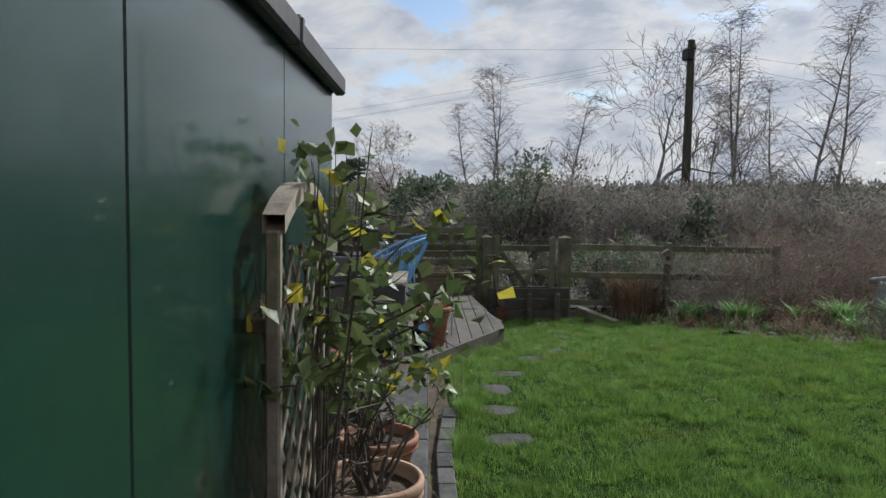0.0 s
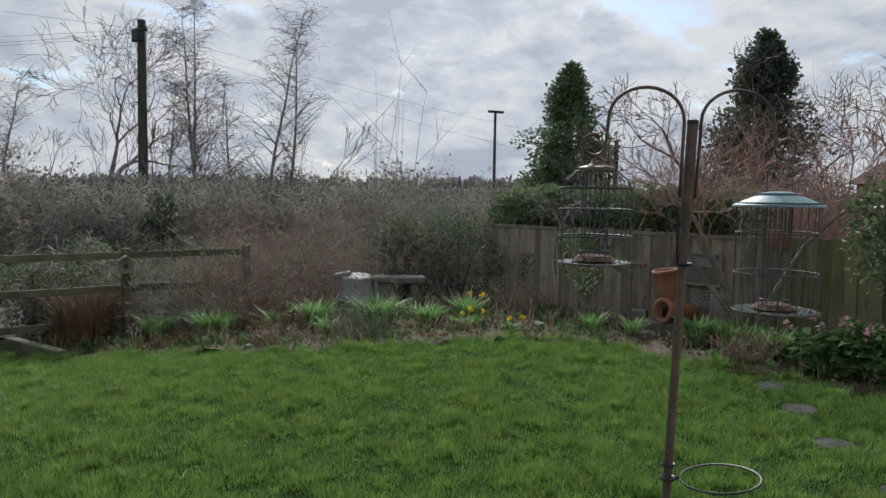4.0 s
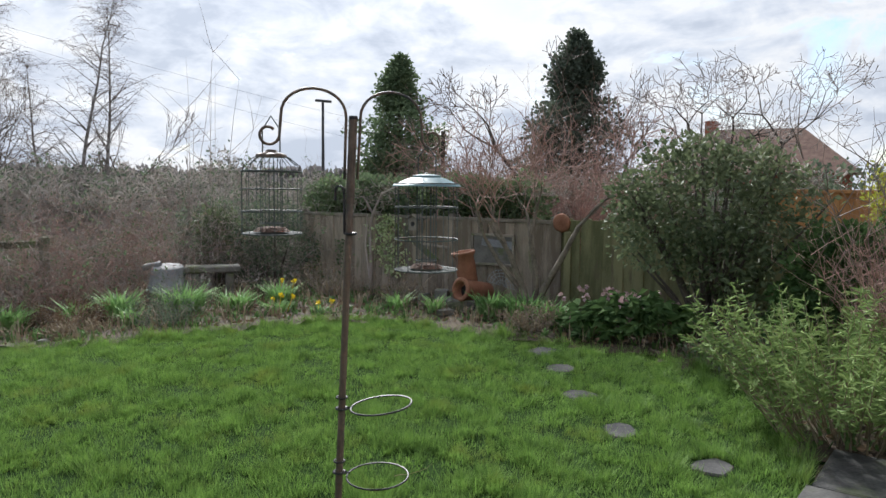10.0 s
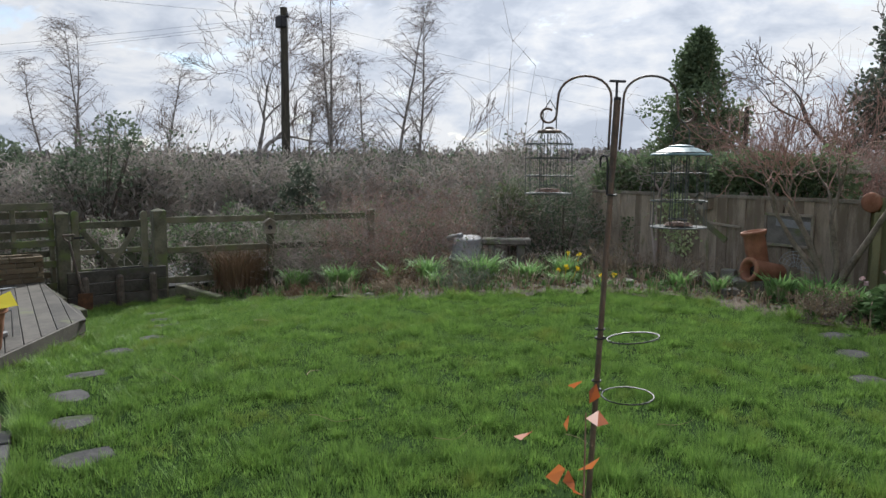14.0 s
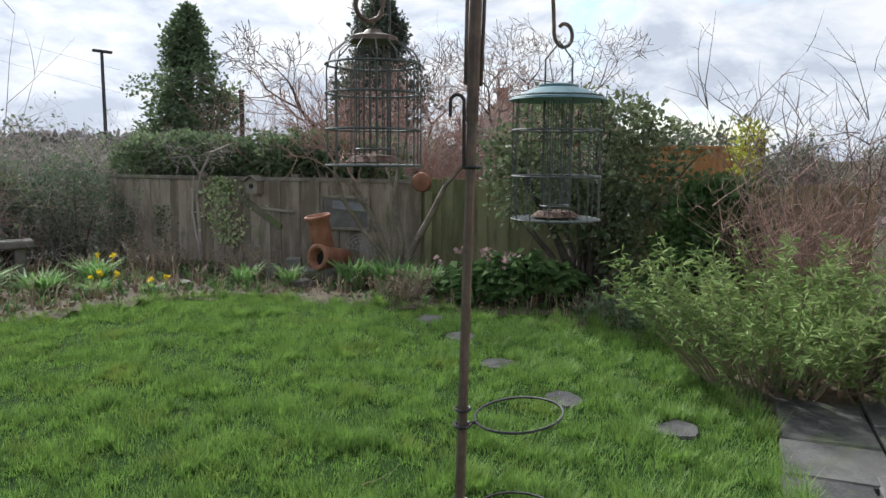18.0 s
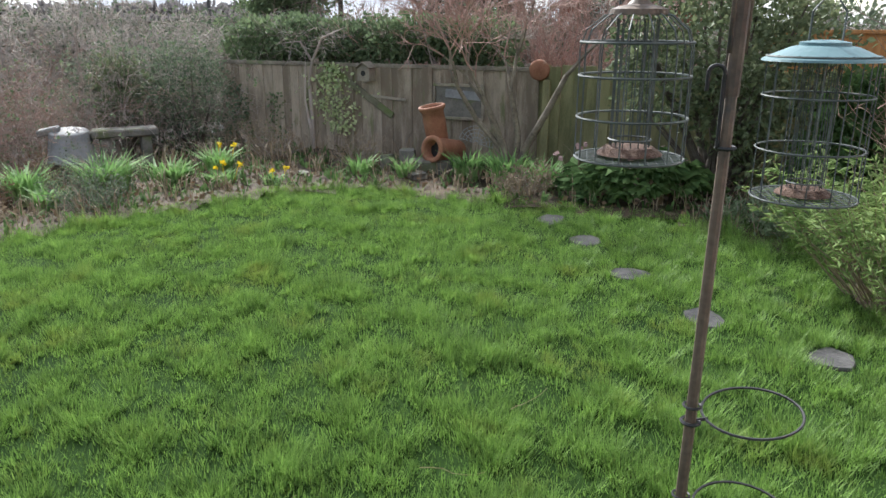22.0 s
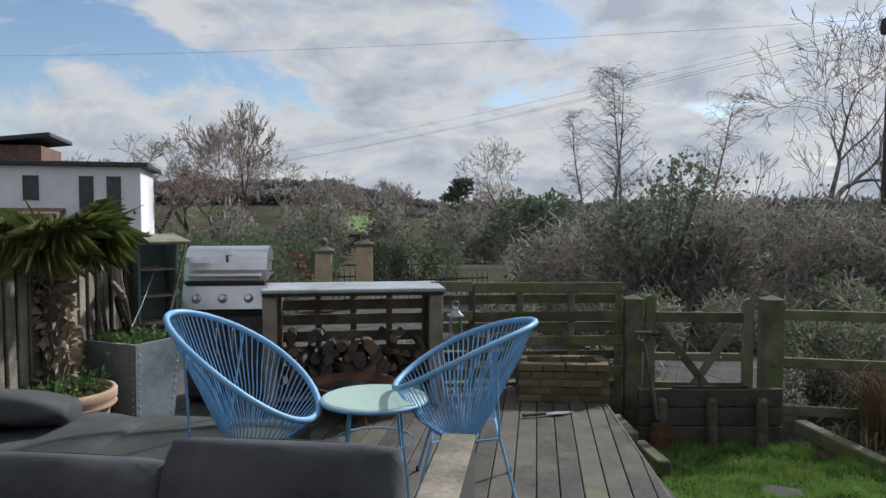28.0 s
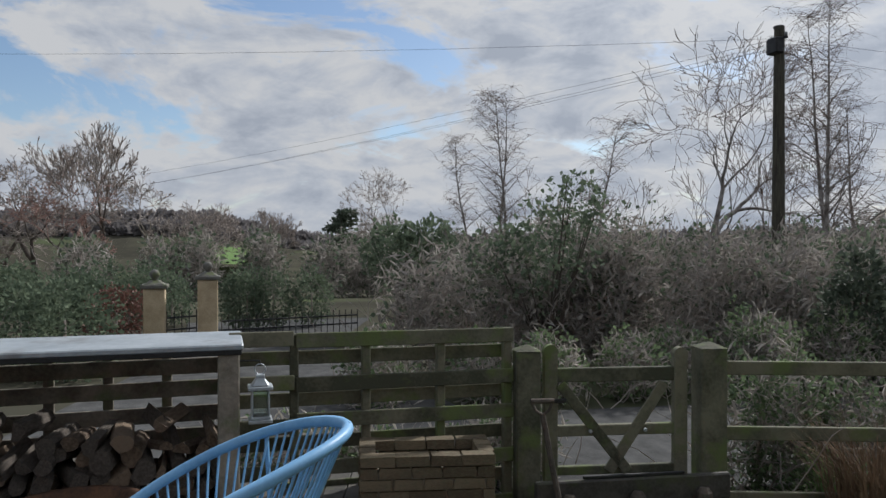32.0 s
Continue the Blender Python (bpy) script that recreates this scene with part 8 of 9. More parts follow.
# twisted climber and variegated ivy on the fence face
vi = thing("ivy", "variegated ivy trailing down the fence", "climber", m=on_fence(1.88, 0.02, 0.0))
vm = MB()
for i in range(560):
    z = rg.uniform(0.28, 1.18)
    wdt = 0.09 + 0.10 * math.sin((z - 0.25) * 3.1)
    leaf(vm, np.array((rg.normal() * wdt + 0.08 * math.sin(z * 5), -0.02 - rg.random() * 0.05, z)), rg.uniform(0.03, 0.06), rg, 1.5, (0, -0.4, -0.5))
part("leaves", vm, LF["varieg"], vi)
vs = MB()
for i in range(5):
    vs.tube([(rg.normal() * 0.05, -0.012, -0.02), (rg.normal() * 0.06, -0.014, 0.5), (rg.normal() * 0.08, -0.014, 1.15)], 0.006, 4)
part("branchwork", vs, LF["twig"], vi)
cl = thing("bare_climber", "bare twisted climber on the fence post", "climber", m=on_fence(1.50, 0.05, 0.0))
cm = MB().tube([(0, 0, -0.05), (0.02, -0.02, 0.5), (-0.02, 0, 0.9), (0.06, -0.03, 1.2), (0.25, -0.06, 1.5), (0.6, -0.1, 1.62)], [0.03, 0.026, 0.024, 0.02, 0.014, 0.006], 7)
cm.tube([(0.06, -0.03, 1.2), (-0.1, -0.05, 1.45), (-0.4, -0.08, 1.42)], [0.018, 0.012, 0.005], 6).tube([(0.0, -0.02, 0.2), (-0.08, -0.03, 0.7), (-0.05, -0.02, 1.2)], [0.02, 0.014, 0.006], 6)
for i in range(60):
    twig(cm, (rg.uniform(-0.4, 0.6), -0.06, 1.3 + rg.random() * 0.3), (rg.normal(), -0.3, rg.normal() * 0.6), 0.35, 0.004, rg, 0.6, 4, 3)
part("branchwork", cm, LF["twig"], cl)
for i, px in enumerate((0.9, 0.35)):
    iv = thing("ivy", "sparse dark ivy on the fence boards", "climber", m=on_fence(px, 0.02, 0.0))
    vm = MB()
    for _ in range(140):
        leaf(vm, np.array((rg.normal() * 0.08, -0.02, rg.uniform(0.02, 0.8))), rg.uniform(0.03, 0.05), rg, 1.4, (0, -0.4, -0.5))
    part("leaves", vm, LF["ivy"], iv)

# red-brown twigs behind the fence
for i, (x, y, h, s) in enumerate(((-2.6, 11.2, 2.5, 1.2), (-1.3, 11.3, 2.6, 1.3), (-0.2, 11.2, 2.5, 1.1), (-3.3, 11.6, 2.1, 0.9))):
    stems_bush("red_twig_shrub", "mass of red-brown twigs behind the fence", x, y, 90, h, s, LF["redtwig"], R(120 + i), 0.008, bend=0.3, fork=4, low=0.3)

# climbing shrub on the shed trellis
tp = thing("climbing_rose", "leggy climber with glossy and yellowing leaves on the trellis", "climber", m=SHED @ pose(1.08, 0.12, 0.0))
ts, tl, ty = MB(), MB(), MB()
rg = R(130)
tips = []
for i in range(12):
    a = twig(ts, (rg.uniform(0.0, 0.5), rg.uniform(0, 0.05), 0.0), (rg.normal() * 0.06 + 0.02, 0.02, 1), rg.uniform(1.3, 1.75), 0.009, rg, 0.06, 8, 5)
    tips += a[3:]
    for _ in range(5):
        b = twig(ts, a[rng_st.integers(3, 8)], (rg.normal(), 0.5 + 0.5 * rg.random(), 0.4 + rg.normal() * 0.4), rg.uniform(0.10, 0.24), 0.0045, rg, 0.4, 4, 4)
        tips += b[1:]
tips = [q for q in tips if q[2] > 0.95 or rg.random() < 0.12]
for i in range(5):
    a = twig(ts, (rg.uniform(-0.1, 0.3), 0.1, rg.uniform(0.95, 1.3)), (-0.35 + rg.normal() * 0.3, 0.9, 0.35 + rg.normal() * 0.2), rg.uniform(0.4, 0.62), 0.006, rg, 0.3, 7, 5, 0.12)
    tips += a[2:] + a[3:]
for i in range(4):
    a = twig(ts, (rg.uniform(0.0, 0.25), 0.03, 1.35), (0.05 * rg.normal(), 0.10 * rg.random(), 1), rg.uniform(0.28, 0.44), 0.006, rg, 0.25, 7, 5)
    tips += a[4:] + a[5:]
pick = [tips[i] for i in rg.integers(0, len(tips), 125)]
sprays(tl, pick, 3, 0.058, 0.035, rg, 1.35)
sprays(ty, [tips[i] for i in rg.integers(0, len(tips), 9)], 2, 0.062, 0.03, rg, 1.5)
part("branchwork", ts, M["bark"], tp)
part("leaves", tl, LF["rose"], tp)
part("yellow_leaves", ty, LF["rosey"], tp)


def pot_bush(pot, x, y, z, h, s, n, seed, leafn, room):
    p = thing("potted_shrub", "leggy shrub with tangled brown stems and glossy leaves", "shrub", m=pose(x, y, z))
    st, lv, yl = MB(), MB(), MB()
    rng = R(seed)
    tips, high = [], []
    for _ in range(n):
        a = rng.uniform(0, 6.28)
        pts = twig(st, (rng.normal() * 0.03, rng.normal() * 0.03, 0), (math.cos(a) * 0.42 * s, math.sin(a) * 0.42 * s, 1), h * rng.uniform(0.6, 1.1), 0.017 * rng.uniform(0.5, 1.1), rng, 0.6, 8, 5)
        tips += pts[4:]
        for _ in range(4):
            b = twig(st, pts[rng.integers(2, 9)], (rng.normal(), rng.normal(), 0.4 + rng.random() * 0.6), h * rng.uniform(0.15, 0.4), 0.005, rng, 0.5, 5, 4)
            tips += b[2:]
    st.v = [(a, b if b < room else room - 0.2 * (b - room), c) for a, b, c in st.v]
    tips = [np.array((q[0], min(q[1], room), q[2])) for q in tips if q[2] > h * 0.60]
    pick = [tips[i] for i in rng.integers(0, len(tips), leafn)]
    sprays(lv, pick, 3, 0.055, 0.03, rng, 1.3)
    sprays(yl, [tips[i] for i in rng.integers(0, len(tips), 8)], 2, 0.06, 0.03, rng, 1.5)
    part("branchwork", st, M["bark"], p)
    part("leaves", lv, LF["rose"], p)
    part("yellow_leaves", yl, LF["rosey"], p)


pot_bush(POT_A, -1.36, -0.20, 0.30, 0.68, 0.6, 10, 131, 75, 0.30)
pot_bush(POT_B, -2.05, -0.02, 0.25, 0.60, 0.5, 10, 132, 24, 0.10)
wm = MB()
blades(wm, 0, 0, 0, 60, 0.14, 0.3, R(133), 0.010, 1.0)
wp = plant("dock_weed", "leafy weed growing between the paving slabs", "weed", -3.1, 0.42)
part("leaves", wm, LF["euph"], wp)

# plants beside the doors and under the window
for k, (x, y, n, h, sp) in enumerate(((1.60, 2.0, 70, 0.27, 0.5), (1.72, 2.5, 70, 0.25, 0.45), (1.42, 2.72, 50, 0.22, 0.45), (1.2, 1.8, 45, 0.22, 0.4), (1.3, 1.35, 50, 0.24, 0.4), (1.5, 2.3, 55, 0.24, 0.45), (1.05, 1.35, 40, 0.2, 0.35))):
    daffodils(x, y, n, h, sp, R(140 + 11 * k), 0, "clump of lax narrow green strap leaves", 0.0065)
for k, (x, y) in enumerate(((1.5, 2.1), (1.62, 2.65), (1.25, 1.55), (1.75, 2.25))):
    dp = plant("dead_stalks", "dry brown stalks standing in the door bed", "dead stems", x, y)
    dm = MB()
    for i in range(16):
        rr_ = R(900 + 20 * k + i)
        twig(dm, (rr_.normal() * 0.09, rr_.normal() * 0.09, 0), (rr_.normal() * 0.35, rr_.normal() * 0.35, 1), rr_.uniform(0.2, 0.42), 0.004, rr_, 0.3, 5, 4)
    part("stem", dm, LF["brown"], dp)
low_shrub(1.62, 2.2, 0.28, 0.22, LF["sagel"], 240, 0.055, "soft grey-green leafy plant beside the paving", 149)
low_shrub(1.85, 2.15, 0.3, 0.26, LF["bluegreen"], 360, 0.05, "dusky purple sage beside the wall", 150)
low_shrub(1.3, 2.35, 0.30, 0.24, LF["sagel"], 260, 0.05, "soft grey-green leafy plant beside the paving", 143)
low_shrub(1.45, 1.5, 0.3, 0.26, LF["bluegreen"], 420, 0.055, "dusky purple sage beside the wall", 144)
low_shrub(1.15, 1.0, 0.3, 0.25, LF["euph"], 300, 0.05, "low pale green plant by the corner", 146)
rp = plant("young_rose", "young rose shoot with red new leaves", "plant", 0.66, 0.62)
rs_, rl_ = MB(), MB()
rg = R(147)
tips = []
for h in (1.12, 0.95, 0.72):
    tips += twig(rs_, (rg.normal() * 0.02, rg.normal() * 0.02, 0), (rg.normal() * 0.06, rg.normal() * 0.06, 1), h, 0.007, rg, 0.12, 7, 5)[4:]
sprays(rl_, tips, 5, 0.05, 0.03, rg, 1.2)
part("branchwork", rs_, LF["redtwig"], rp)
part("leaves", rl_, LF["bud"], rp)


# ---- beyond the garden ----
def bearing(x, y, yaw, dist):
    """A place at a distance from (x, y), yaw degrees to the left of +y."""
    return x - math.sin(radians(yaw)) * dist, y + math.cos(radians(yaw)) * dist


def utility_pole():
    x, y = -18.25, 13.17
    p = thing("telegraph_pole", "creosoted wooden telegraph pole with a black box", "utility pole", m=pose(x, y, -0.6))
    part("shaft", MB().tube([(0, 0, 0), (0, 0, 3.5), (0.02, 0, 7.05)], [0.155, 0.135, 0.11], 14), M["creosote"], p)
    part("box", MB().box((0.0, -0.10, 6.62), (0.34, 0.22, 0.36), 0.03), M["black"], p)
    part("bracket", MB().box((0, 0, 6.78), (0.5, 0.06, 0.06), 0.01), M["black"], p)
    part("cap", MB().lathe([(0.115, 7.03), (0.115, 7.07), (0.001, 7.1)], 14), M["black"], p)
    for s in (-1, 1):
        part("insulator", MB().lathe([(0.02, 0), (0.035, 0.02), (0.035, 0.06), (0.02, 0.08)], 10, c=(s * 0.22, 0, 6.81)), M["white"], p)


utility_pole()


def wire(a, b, sag, r=0.008):
    a, b = Vector(a), Vector(b)
    pts = [a.lerp(b, i / 16) - Vector((0, 0, sag * 4 * (i / 16) * (1 - i / 16))) for i in range(17)]
    single("overhead_wire", MB().tube(pts, r, 4), M["black"], "thin black overhead telephone wire", "wire", "overhead wires")


PT = (-18.25, 13.17, 6.2)
wire(PT, (-46, -40, 10.5), 0.9, 0.0035)
wire(PT, (-75, -26, 5.6), 1.2, 0.0036)
wire((-18.25, 13.17, 6.1), (-75, -25, 5.0), 1.3, 0.0036)
wire((-18.25, 13.17, 6.0), (-75, -27, 4.7), 1.3, 0.0036)
wire(PT, (-8, 46, 3.6), 0.5, 0.0036)
wire((-18.25, 13.17, 5.9), (-9, 44, 2.6), 0.6, 0.0036)


def street_lamp():
    x, y = -11.5, 21.9
    p = thing("street_lamp", "slim grey street lamp with a flat head", "street lamp", m=pose(x, y, hgt(x, y), 0, 0, 35))
    h = 4.45 - hgt(x, y)
    part("post", MB().tube([(0, 0, 0), (0, 0, 1.0), (0, 0, h)], [0.075, 0.06, 0.045], 10), M["trim"], p)
    part("lamp_head", MB().box((-0.24, 0, h + 0.02), (0.55, 0.2, 0.07), 0.02, pose(0, 0, 0, 0, 3, 0)), M["trim"], p)


street_lamp()


def bare_tree(name, label, x, y, h, trunk_r, depth, seed, bark, twigm, droop=0.0, angle=30, up=0.12, first=0.34, split=(2, 3), ratio=0.74, lean=(0, 0), thin=0.014, bend=0.18, rmin=0.0):
    p = plant(name, label, "tree", x, y, z=hgt(x, y) - 0.1)
    wd, fn = MB(), MB()
    rng = R(seed)
    grow(wd, fn, (0, 0, 0), (lean[0], lean[1], 1), h * first, trunk_r, rng, depth, split, ratio, angle, droop, up, thin, bend=bend, rmin=rmin)
    part("trunk", wd, bark, p)
    part("crown", fn, twigm, p)
    return p


def birch(x, y, h, seed, lean=(0, 0), r=0.085):
    """A birch: one or two wavy leaders set all along with side limbs that end in hanging twigs."""
    p = plant("birch_tree", "bare birch tree with fine hanging twigs", "tree", x, y, "birches", hgt(x, y) - 0.1)
    wd, fn = MB(), MB()
    rng = R(seed)
    for k in range(2 if seed % 2 else 1):
        d = np.array((lean[0] + rng.normal() * 0.03 + 0.10 * k, lean[1] + rng.normal() * 0.03, 1.0))
        pts, q = [np.zeros(3)], np.zeros(3)
        n = 14
        for i in range(n):
            d = d + rng.normal(size=3) * 0.045 + (0, 0, 0.05)
            d /= np.linalg.norm(d)
            q = q + d * h / n
            pts.append(q)
        rr = [max(r * (1 - 0.93 * i / n), 0.008) for i in range(n + 1)]
        wd.tube(pts, rr, 8, cap=False)
        for i in range(3, n + 1):
            for _ in range(3 if i < n else 5):
                a = rng.uniform(0, 6.28)
                L = h * rng.uniform(0.13, 0.34) * (1.15 - 0.7 * i / n)
                side = twig(wd if i < 9 else fn, pts[i] + (pts[i] - pts[i - 1]) * -rng.random(), (math.cos(a), math.sin(a), 0.9), L, rr[i] * 0.42 + 0.004, rng, 0.25, 6, 4, 0.03)
                for s in side[1:]:
                    for _ in range(2):
                        tw = twig(fn, s, (rng.normal(), rng.normal(), 0.35), rng.uniform(0.35, 0.9), 0.0065, rng, 0.35, 5, 3, 0.32)
                        if rng.random() < 0.65:
                            twig(fn, tw[2], (rng.normal(), rng.normal(), -0.3), rng.uniform(0.3, 0.6), 0.0055, rng, 0.3, 3, 3, 0.35)
    part("trunk", wd, M["birch"], p)
    part("crown", fn, LF["birchtwig"], p)


for yaw, dist, h, seed in ((69.4, 34, 7.6, 211), (64.0, 32, 6.4, 212), (51.2, 28, 8.3, 213), (46.6, 27, 8.0, 214), (45.0, 27.5, 7.8, 216), (71.5, 36, 6.0, 218), (53.3, 33, 6.2, 220), (48.5, 34, 6.5, 222)):
    bx, by = bearing(1.0, -0.4, yaw, dist)
    birch(bx, by, h - hgt(bx, by), seed)
# the big forked tree beside the pole
bare_tree("forked_tree", "large bare tree with long spreading forked limbs", *bearing(1.0, -0.4, 58.6, 29), 10.5, 0.20, 8, 231, M["birch"], LF["birchtwig"], 0.10, 29, 0.16, 0.24, (2, 3), 0.77, rmin=0.008, bend=0.25)
for i, (yaw, dist, h) in enumerate(((56.5, 31, 5.0), (61.5, 36, 4.8), (49.8, 30, 5.2), (66.8, 35, 4.6), (54.6, 30, 4.6), (43.2, 30, 4.4))):
    bx, by = bearing(1.0, -0.4, yaw, dist)
    bare_tree("young_tree", "slender bare young tree on the lane verge", bx, by, h + 1.0, 0.07, 5, 240 + i, M["bark"], LF["birchtwig"], 0.05, 24, 0.2, 0.30, thin=0.02, rmin=0.008)
# far parkland trees
for i, (yaw, dist, h, r, nm) in enumerate(((101.5, 62, 9.5, 0.30, "oak"), (98.0, 60, 10.2, 0.2, "poplar"), (94.3, 66, 9.0, 0.24, "ash"), (91.2, 75, 8.0, 0.2, "ash"), (107.5, 70, 10.0, 0.3, "oak"), (86.3, 95, 9.0, 0.16, "poplar"), (77.2, 105, 12.5, 0.35, "oak"), (78.6, 112, 11.0, 0.3, "oak"), (99.8, 58, 7.0, 0.2, "plum"), (103.5, 66, 8.5, 0.25, "oak"))):
    bx, by = bearing(-3.4, 0.7, yaw, dist)
    bare_tree("parkland_tree", "bare parkland tree across the valley", bx, by, h * 1.3 + 1.5, r * 1.2, 8, 260 + i, M["palebark"] if nm == "ash" else M["bark"], LF["redtwig"] if nm == "plum" else LF["twig"], 0.0, 22 if nm == "poplar" else 34, 0.25 if nm == "poplar" else 0.08, 0.22, (2, 3), 0.75, thin=0.05, rmin=0.024)
px_, py_ = bearing(-3.4, 0.7, 80.9, 100)
pine = plant("pine_tree", "dark flat-topped pine across the valley", "tree", px_, py_, z=hgt(px_, py_))
pl = MB()
for z, r in ((10.2, 1.3), (9.2, 1.9), (8.2, 1.6), (6.8, 1.8), (5.5, 1.4)):
    cloud(pl, (R(int(z * 10)).normal() * 0.5, R(int(z * 10) + 1).normal() * 0.6, z), (r, r, 0.5), 380, 0.5, R(int(z * 10)), 0.8, 0.3)
part("crown", pl, LF["conifer"], pine)
part("trunk", MB().tube([(0, 0, 0), (0.2, 0, 5), (0, 0, 10.3)], [0.3, 0.22, 0.06], 8), M["bark"], pine)


# hedges along and beyond the lane
def hedge_run(name, label, pts, h0, h1, width, count, size, lm, seed, twigs=0, step=0.7, twm="twig", brush=0, bsize=0.3):
    p = thing(name, label, "hedge")
    lv, st, bs = MB(), MB(), MB()
    rng = R(seed)
    total = sum(math.dist(a, b) for a, b in zip(pts, pts[1:]))
    n = int(total / step) + 1
    for (ax, ay), (bx, by) in zip(pts, pts[1:]):
        L = math.dist((ax, ay), (bx, by))
        k = max(1, int(L / step))
        for i in range(k):
            t = (i + rng.random()) / k
            x, y = ax + (bx - ax) * t + rng.normal() * width * 0.2, ay + (by - ay) * t + rng.normal() * width * 0.2
            z = hgt(x, y)
            h = rng.uniform(h0, h1) * (1 + (0.34 * noise.noise((x * 0.33, y * 0.33, seed * 0.37)) if brush else 0))
            if count:
                cloud(lv, (x, y, z + h * 0.5), (step * 0.9, width * 0.55, h * 0.55), count, size, rng, 1.0, 0.5)
            if brush:
                cloud(bs, (x, y, z + h * 0.45), (step, width * 0.5, h * 0.56), brush, bsize, rng, 0.11, 0.15, (0.0, 0.0, 0.35))
            for _ in range(twigs):
                twig(st, (x + rng.normal() * step * 0.6, y + rng.normal() * width * 0.4, z + h * 0.1), (rng.normal() * 0.5, rng.normal() * 0.5, 1), h * rng.uniform(0.6, 1.25), 0.008, rng, 0.45, 5, 3, 0.05)
            if twigs < 4:
                st.tube([(x, y, z), (x + 0.05, y, z + h * 0.6)], [0.03, 0.015], 4)
    if count:
        part("leaves", lv, lm, p)
    part("branchwork", st, LF[twm], p)
    if brush:
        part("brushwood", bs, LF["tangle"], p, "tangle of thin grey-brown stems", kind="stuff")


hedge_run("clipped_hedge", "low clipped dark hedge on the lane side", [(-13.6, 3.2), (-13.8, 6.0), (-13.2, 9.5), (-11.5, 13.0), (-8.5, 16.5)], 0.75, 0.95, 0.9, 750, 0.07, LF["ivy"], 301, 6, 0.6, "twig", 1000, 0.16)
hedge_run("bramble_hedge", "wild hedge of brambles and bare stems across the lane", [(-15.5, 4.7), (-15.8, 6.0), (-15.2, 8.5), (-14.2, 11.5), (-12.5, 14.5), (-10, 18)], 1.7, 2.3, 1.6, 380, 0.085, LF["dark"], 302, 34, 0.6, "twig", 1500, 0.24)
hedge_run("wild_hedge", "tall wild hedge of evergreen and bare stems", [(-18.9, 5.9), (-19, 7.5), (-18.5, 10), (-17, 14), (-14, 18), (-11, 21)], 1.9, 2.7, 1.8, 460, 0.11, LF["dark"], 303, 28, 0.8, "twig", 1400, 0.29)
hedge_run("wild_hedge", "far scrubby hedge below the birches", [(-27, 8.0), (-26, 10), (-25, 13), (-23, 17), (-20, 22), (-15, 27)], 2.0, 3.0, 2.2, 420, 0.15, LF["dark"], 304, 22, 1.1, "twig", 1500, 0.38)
lx, ly = bearing(1.0, -0.4, 68.0, 17.5)
leafy_bush("laurel", "tall glossy laurel standing out of the hedge", lx, ly, [(0, 0, 2.0, 0.9, 0.9, 0.7), (0.3, 0.3, 2.7, 0.6, 0.6, 0.45), (-0.4, -0.5, 1.7, 0.8, 0.8, 0.7)], 1500, 0.10, LF["dark"], R(310), shell=0.25)
lx, ly = bearing(-4.9, 1.25, 76.5, 17)
leafy_bush("laurel", "dark laurel rising over the hedge", lx, ly, [(0, 0, 1.9, 1.3, 0.9, 0.7), (0.5, 0.6, 2.2, 0.7, 0.7, 0.45)], 2600, 0.12, LF["dark"], R(311), shell=0.4)
lx, ly = bearing(-4.9, 1.25, 43.5, 12)
leafy_bush("small_conifer", "small dark conifer in the hedge", lx, ly, [(0, 0, 1.0, 0.5, 0.5, 0.7), (0.1, 0, 1.6, 0.28, 0.3, 0.45)], 1500, 0.10, LF["conifer"], R(312))

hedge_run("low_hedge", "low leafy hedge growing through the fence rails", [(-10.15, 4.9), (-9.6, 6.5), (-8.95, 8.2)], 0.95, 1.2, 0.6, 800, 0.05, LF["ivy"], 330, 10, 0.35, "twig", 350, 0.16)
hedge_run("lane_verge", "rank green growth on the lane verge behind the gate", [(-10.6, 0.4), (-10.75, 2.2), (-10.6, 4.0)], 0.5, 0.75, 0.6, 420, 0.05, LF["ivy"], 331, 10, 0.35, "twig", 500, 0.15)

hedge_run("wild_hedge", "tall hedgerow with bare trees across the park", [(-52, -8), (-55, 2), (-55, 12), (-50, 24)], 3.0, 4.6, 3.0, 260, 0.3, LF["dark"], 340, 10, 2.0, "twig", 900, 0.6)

# entrance across the lane: stone pillars, iron gates, clipped hedge, drive
def gate_pillar(x, y, h, ball):
    p = thing("stone_pillar", "square sandstone gate pillar with a moulded cap", "gate pillar", "entrance pillars", pose(x, y, hgt(x, y)))
    part("shaft", MB().box((0, 0, h / 2), (0.36, 0.36, h), 0.015), M["pillar"], p)
    part("cap", MB().box((0, 0, h + 0.04), (0.46, 0.46, 0.07), 0.015).box((0, 0, h + 0.11), (0.34, 0.34, 0.08), 0.01, taper=0.5), M["stone"], p)
    part("finial", MB().lathe([(0.03, 0.0), (0.05, 0.03), (0.09, 0.08), (0.09, 0.13), (0.05, 0.18), (0.001, 0.19)], 14, c=(0, 0, h + 0.15)), M["stone"], p, smooth=True)


for x, y, top in ((-18.9, 0.15, 0.92), (-19.3, 1.05, 1.05)):
    gate_pillar(x, y, top - hgt(x, y) - 0.1, True)


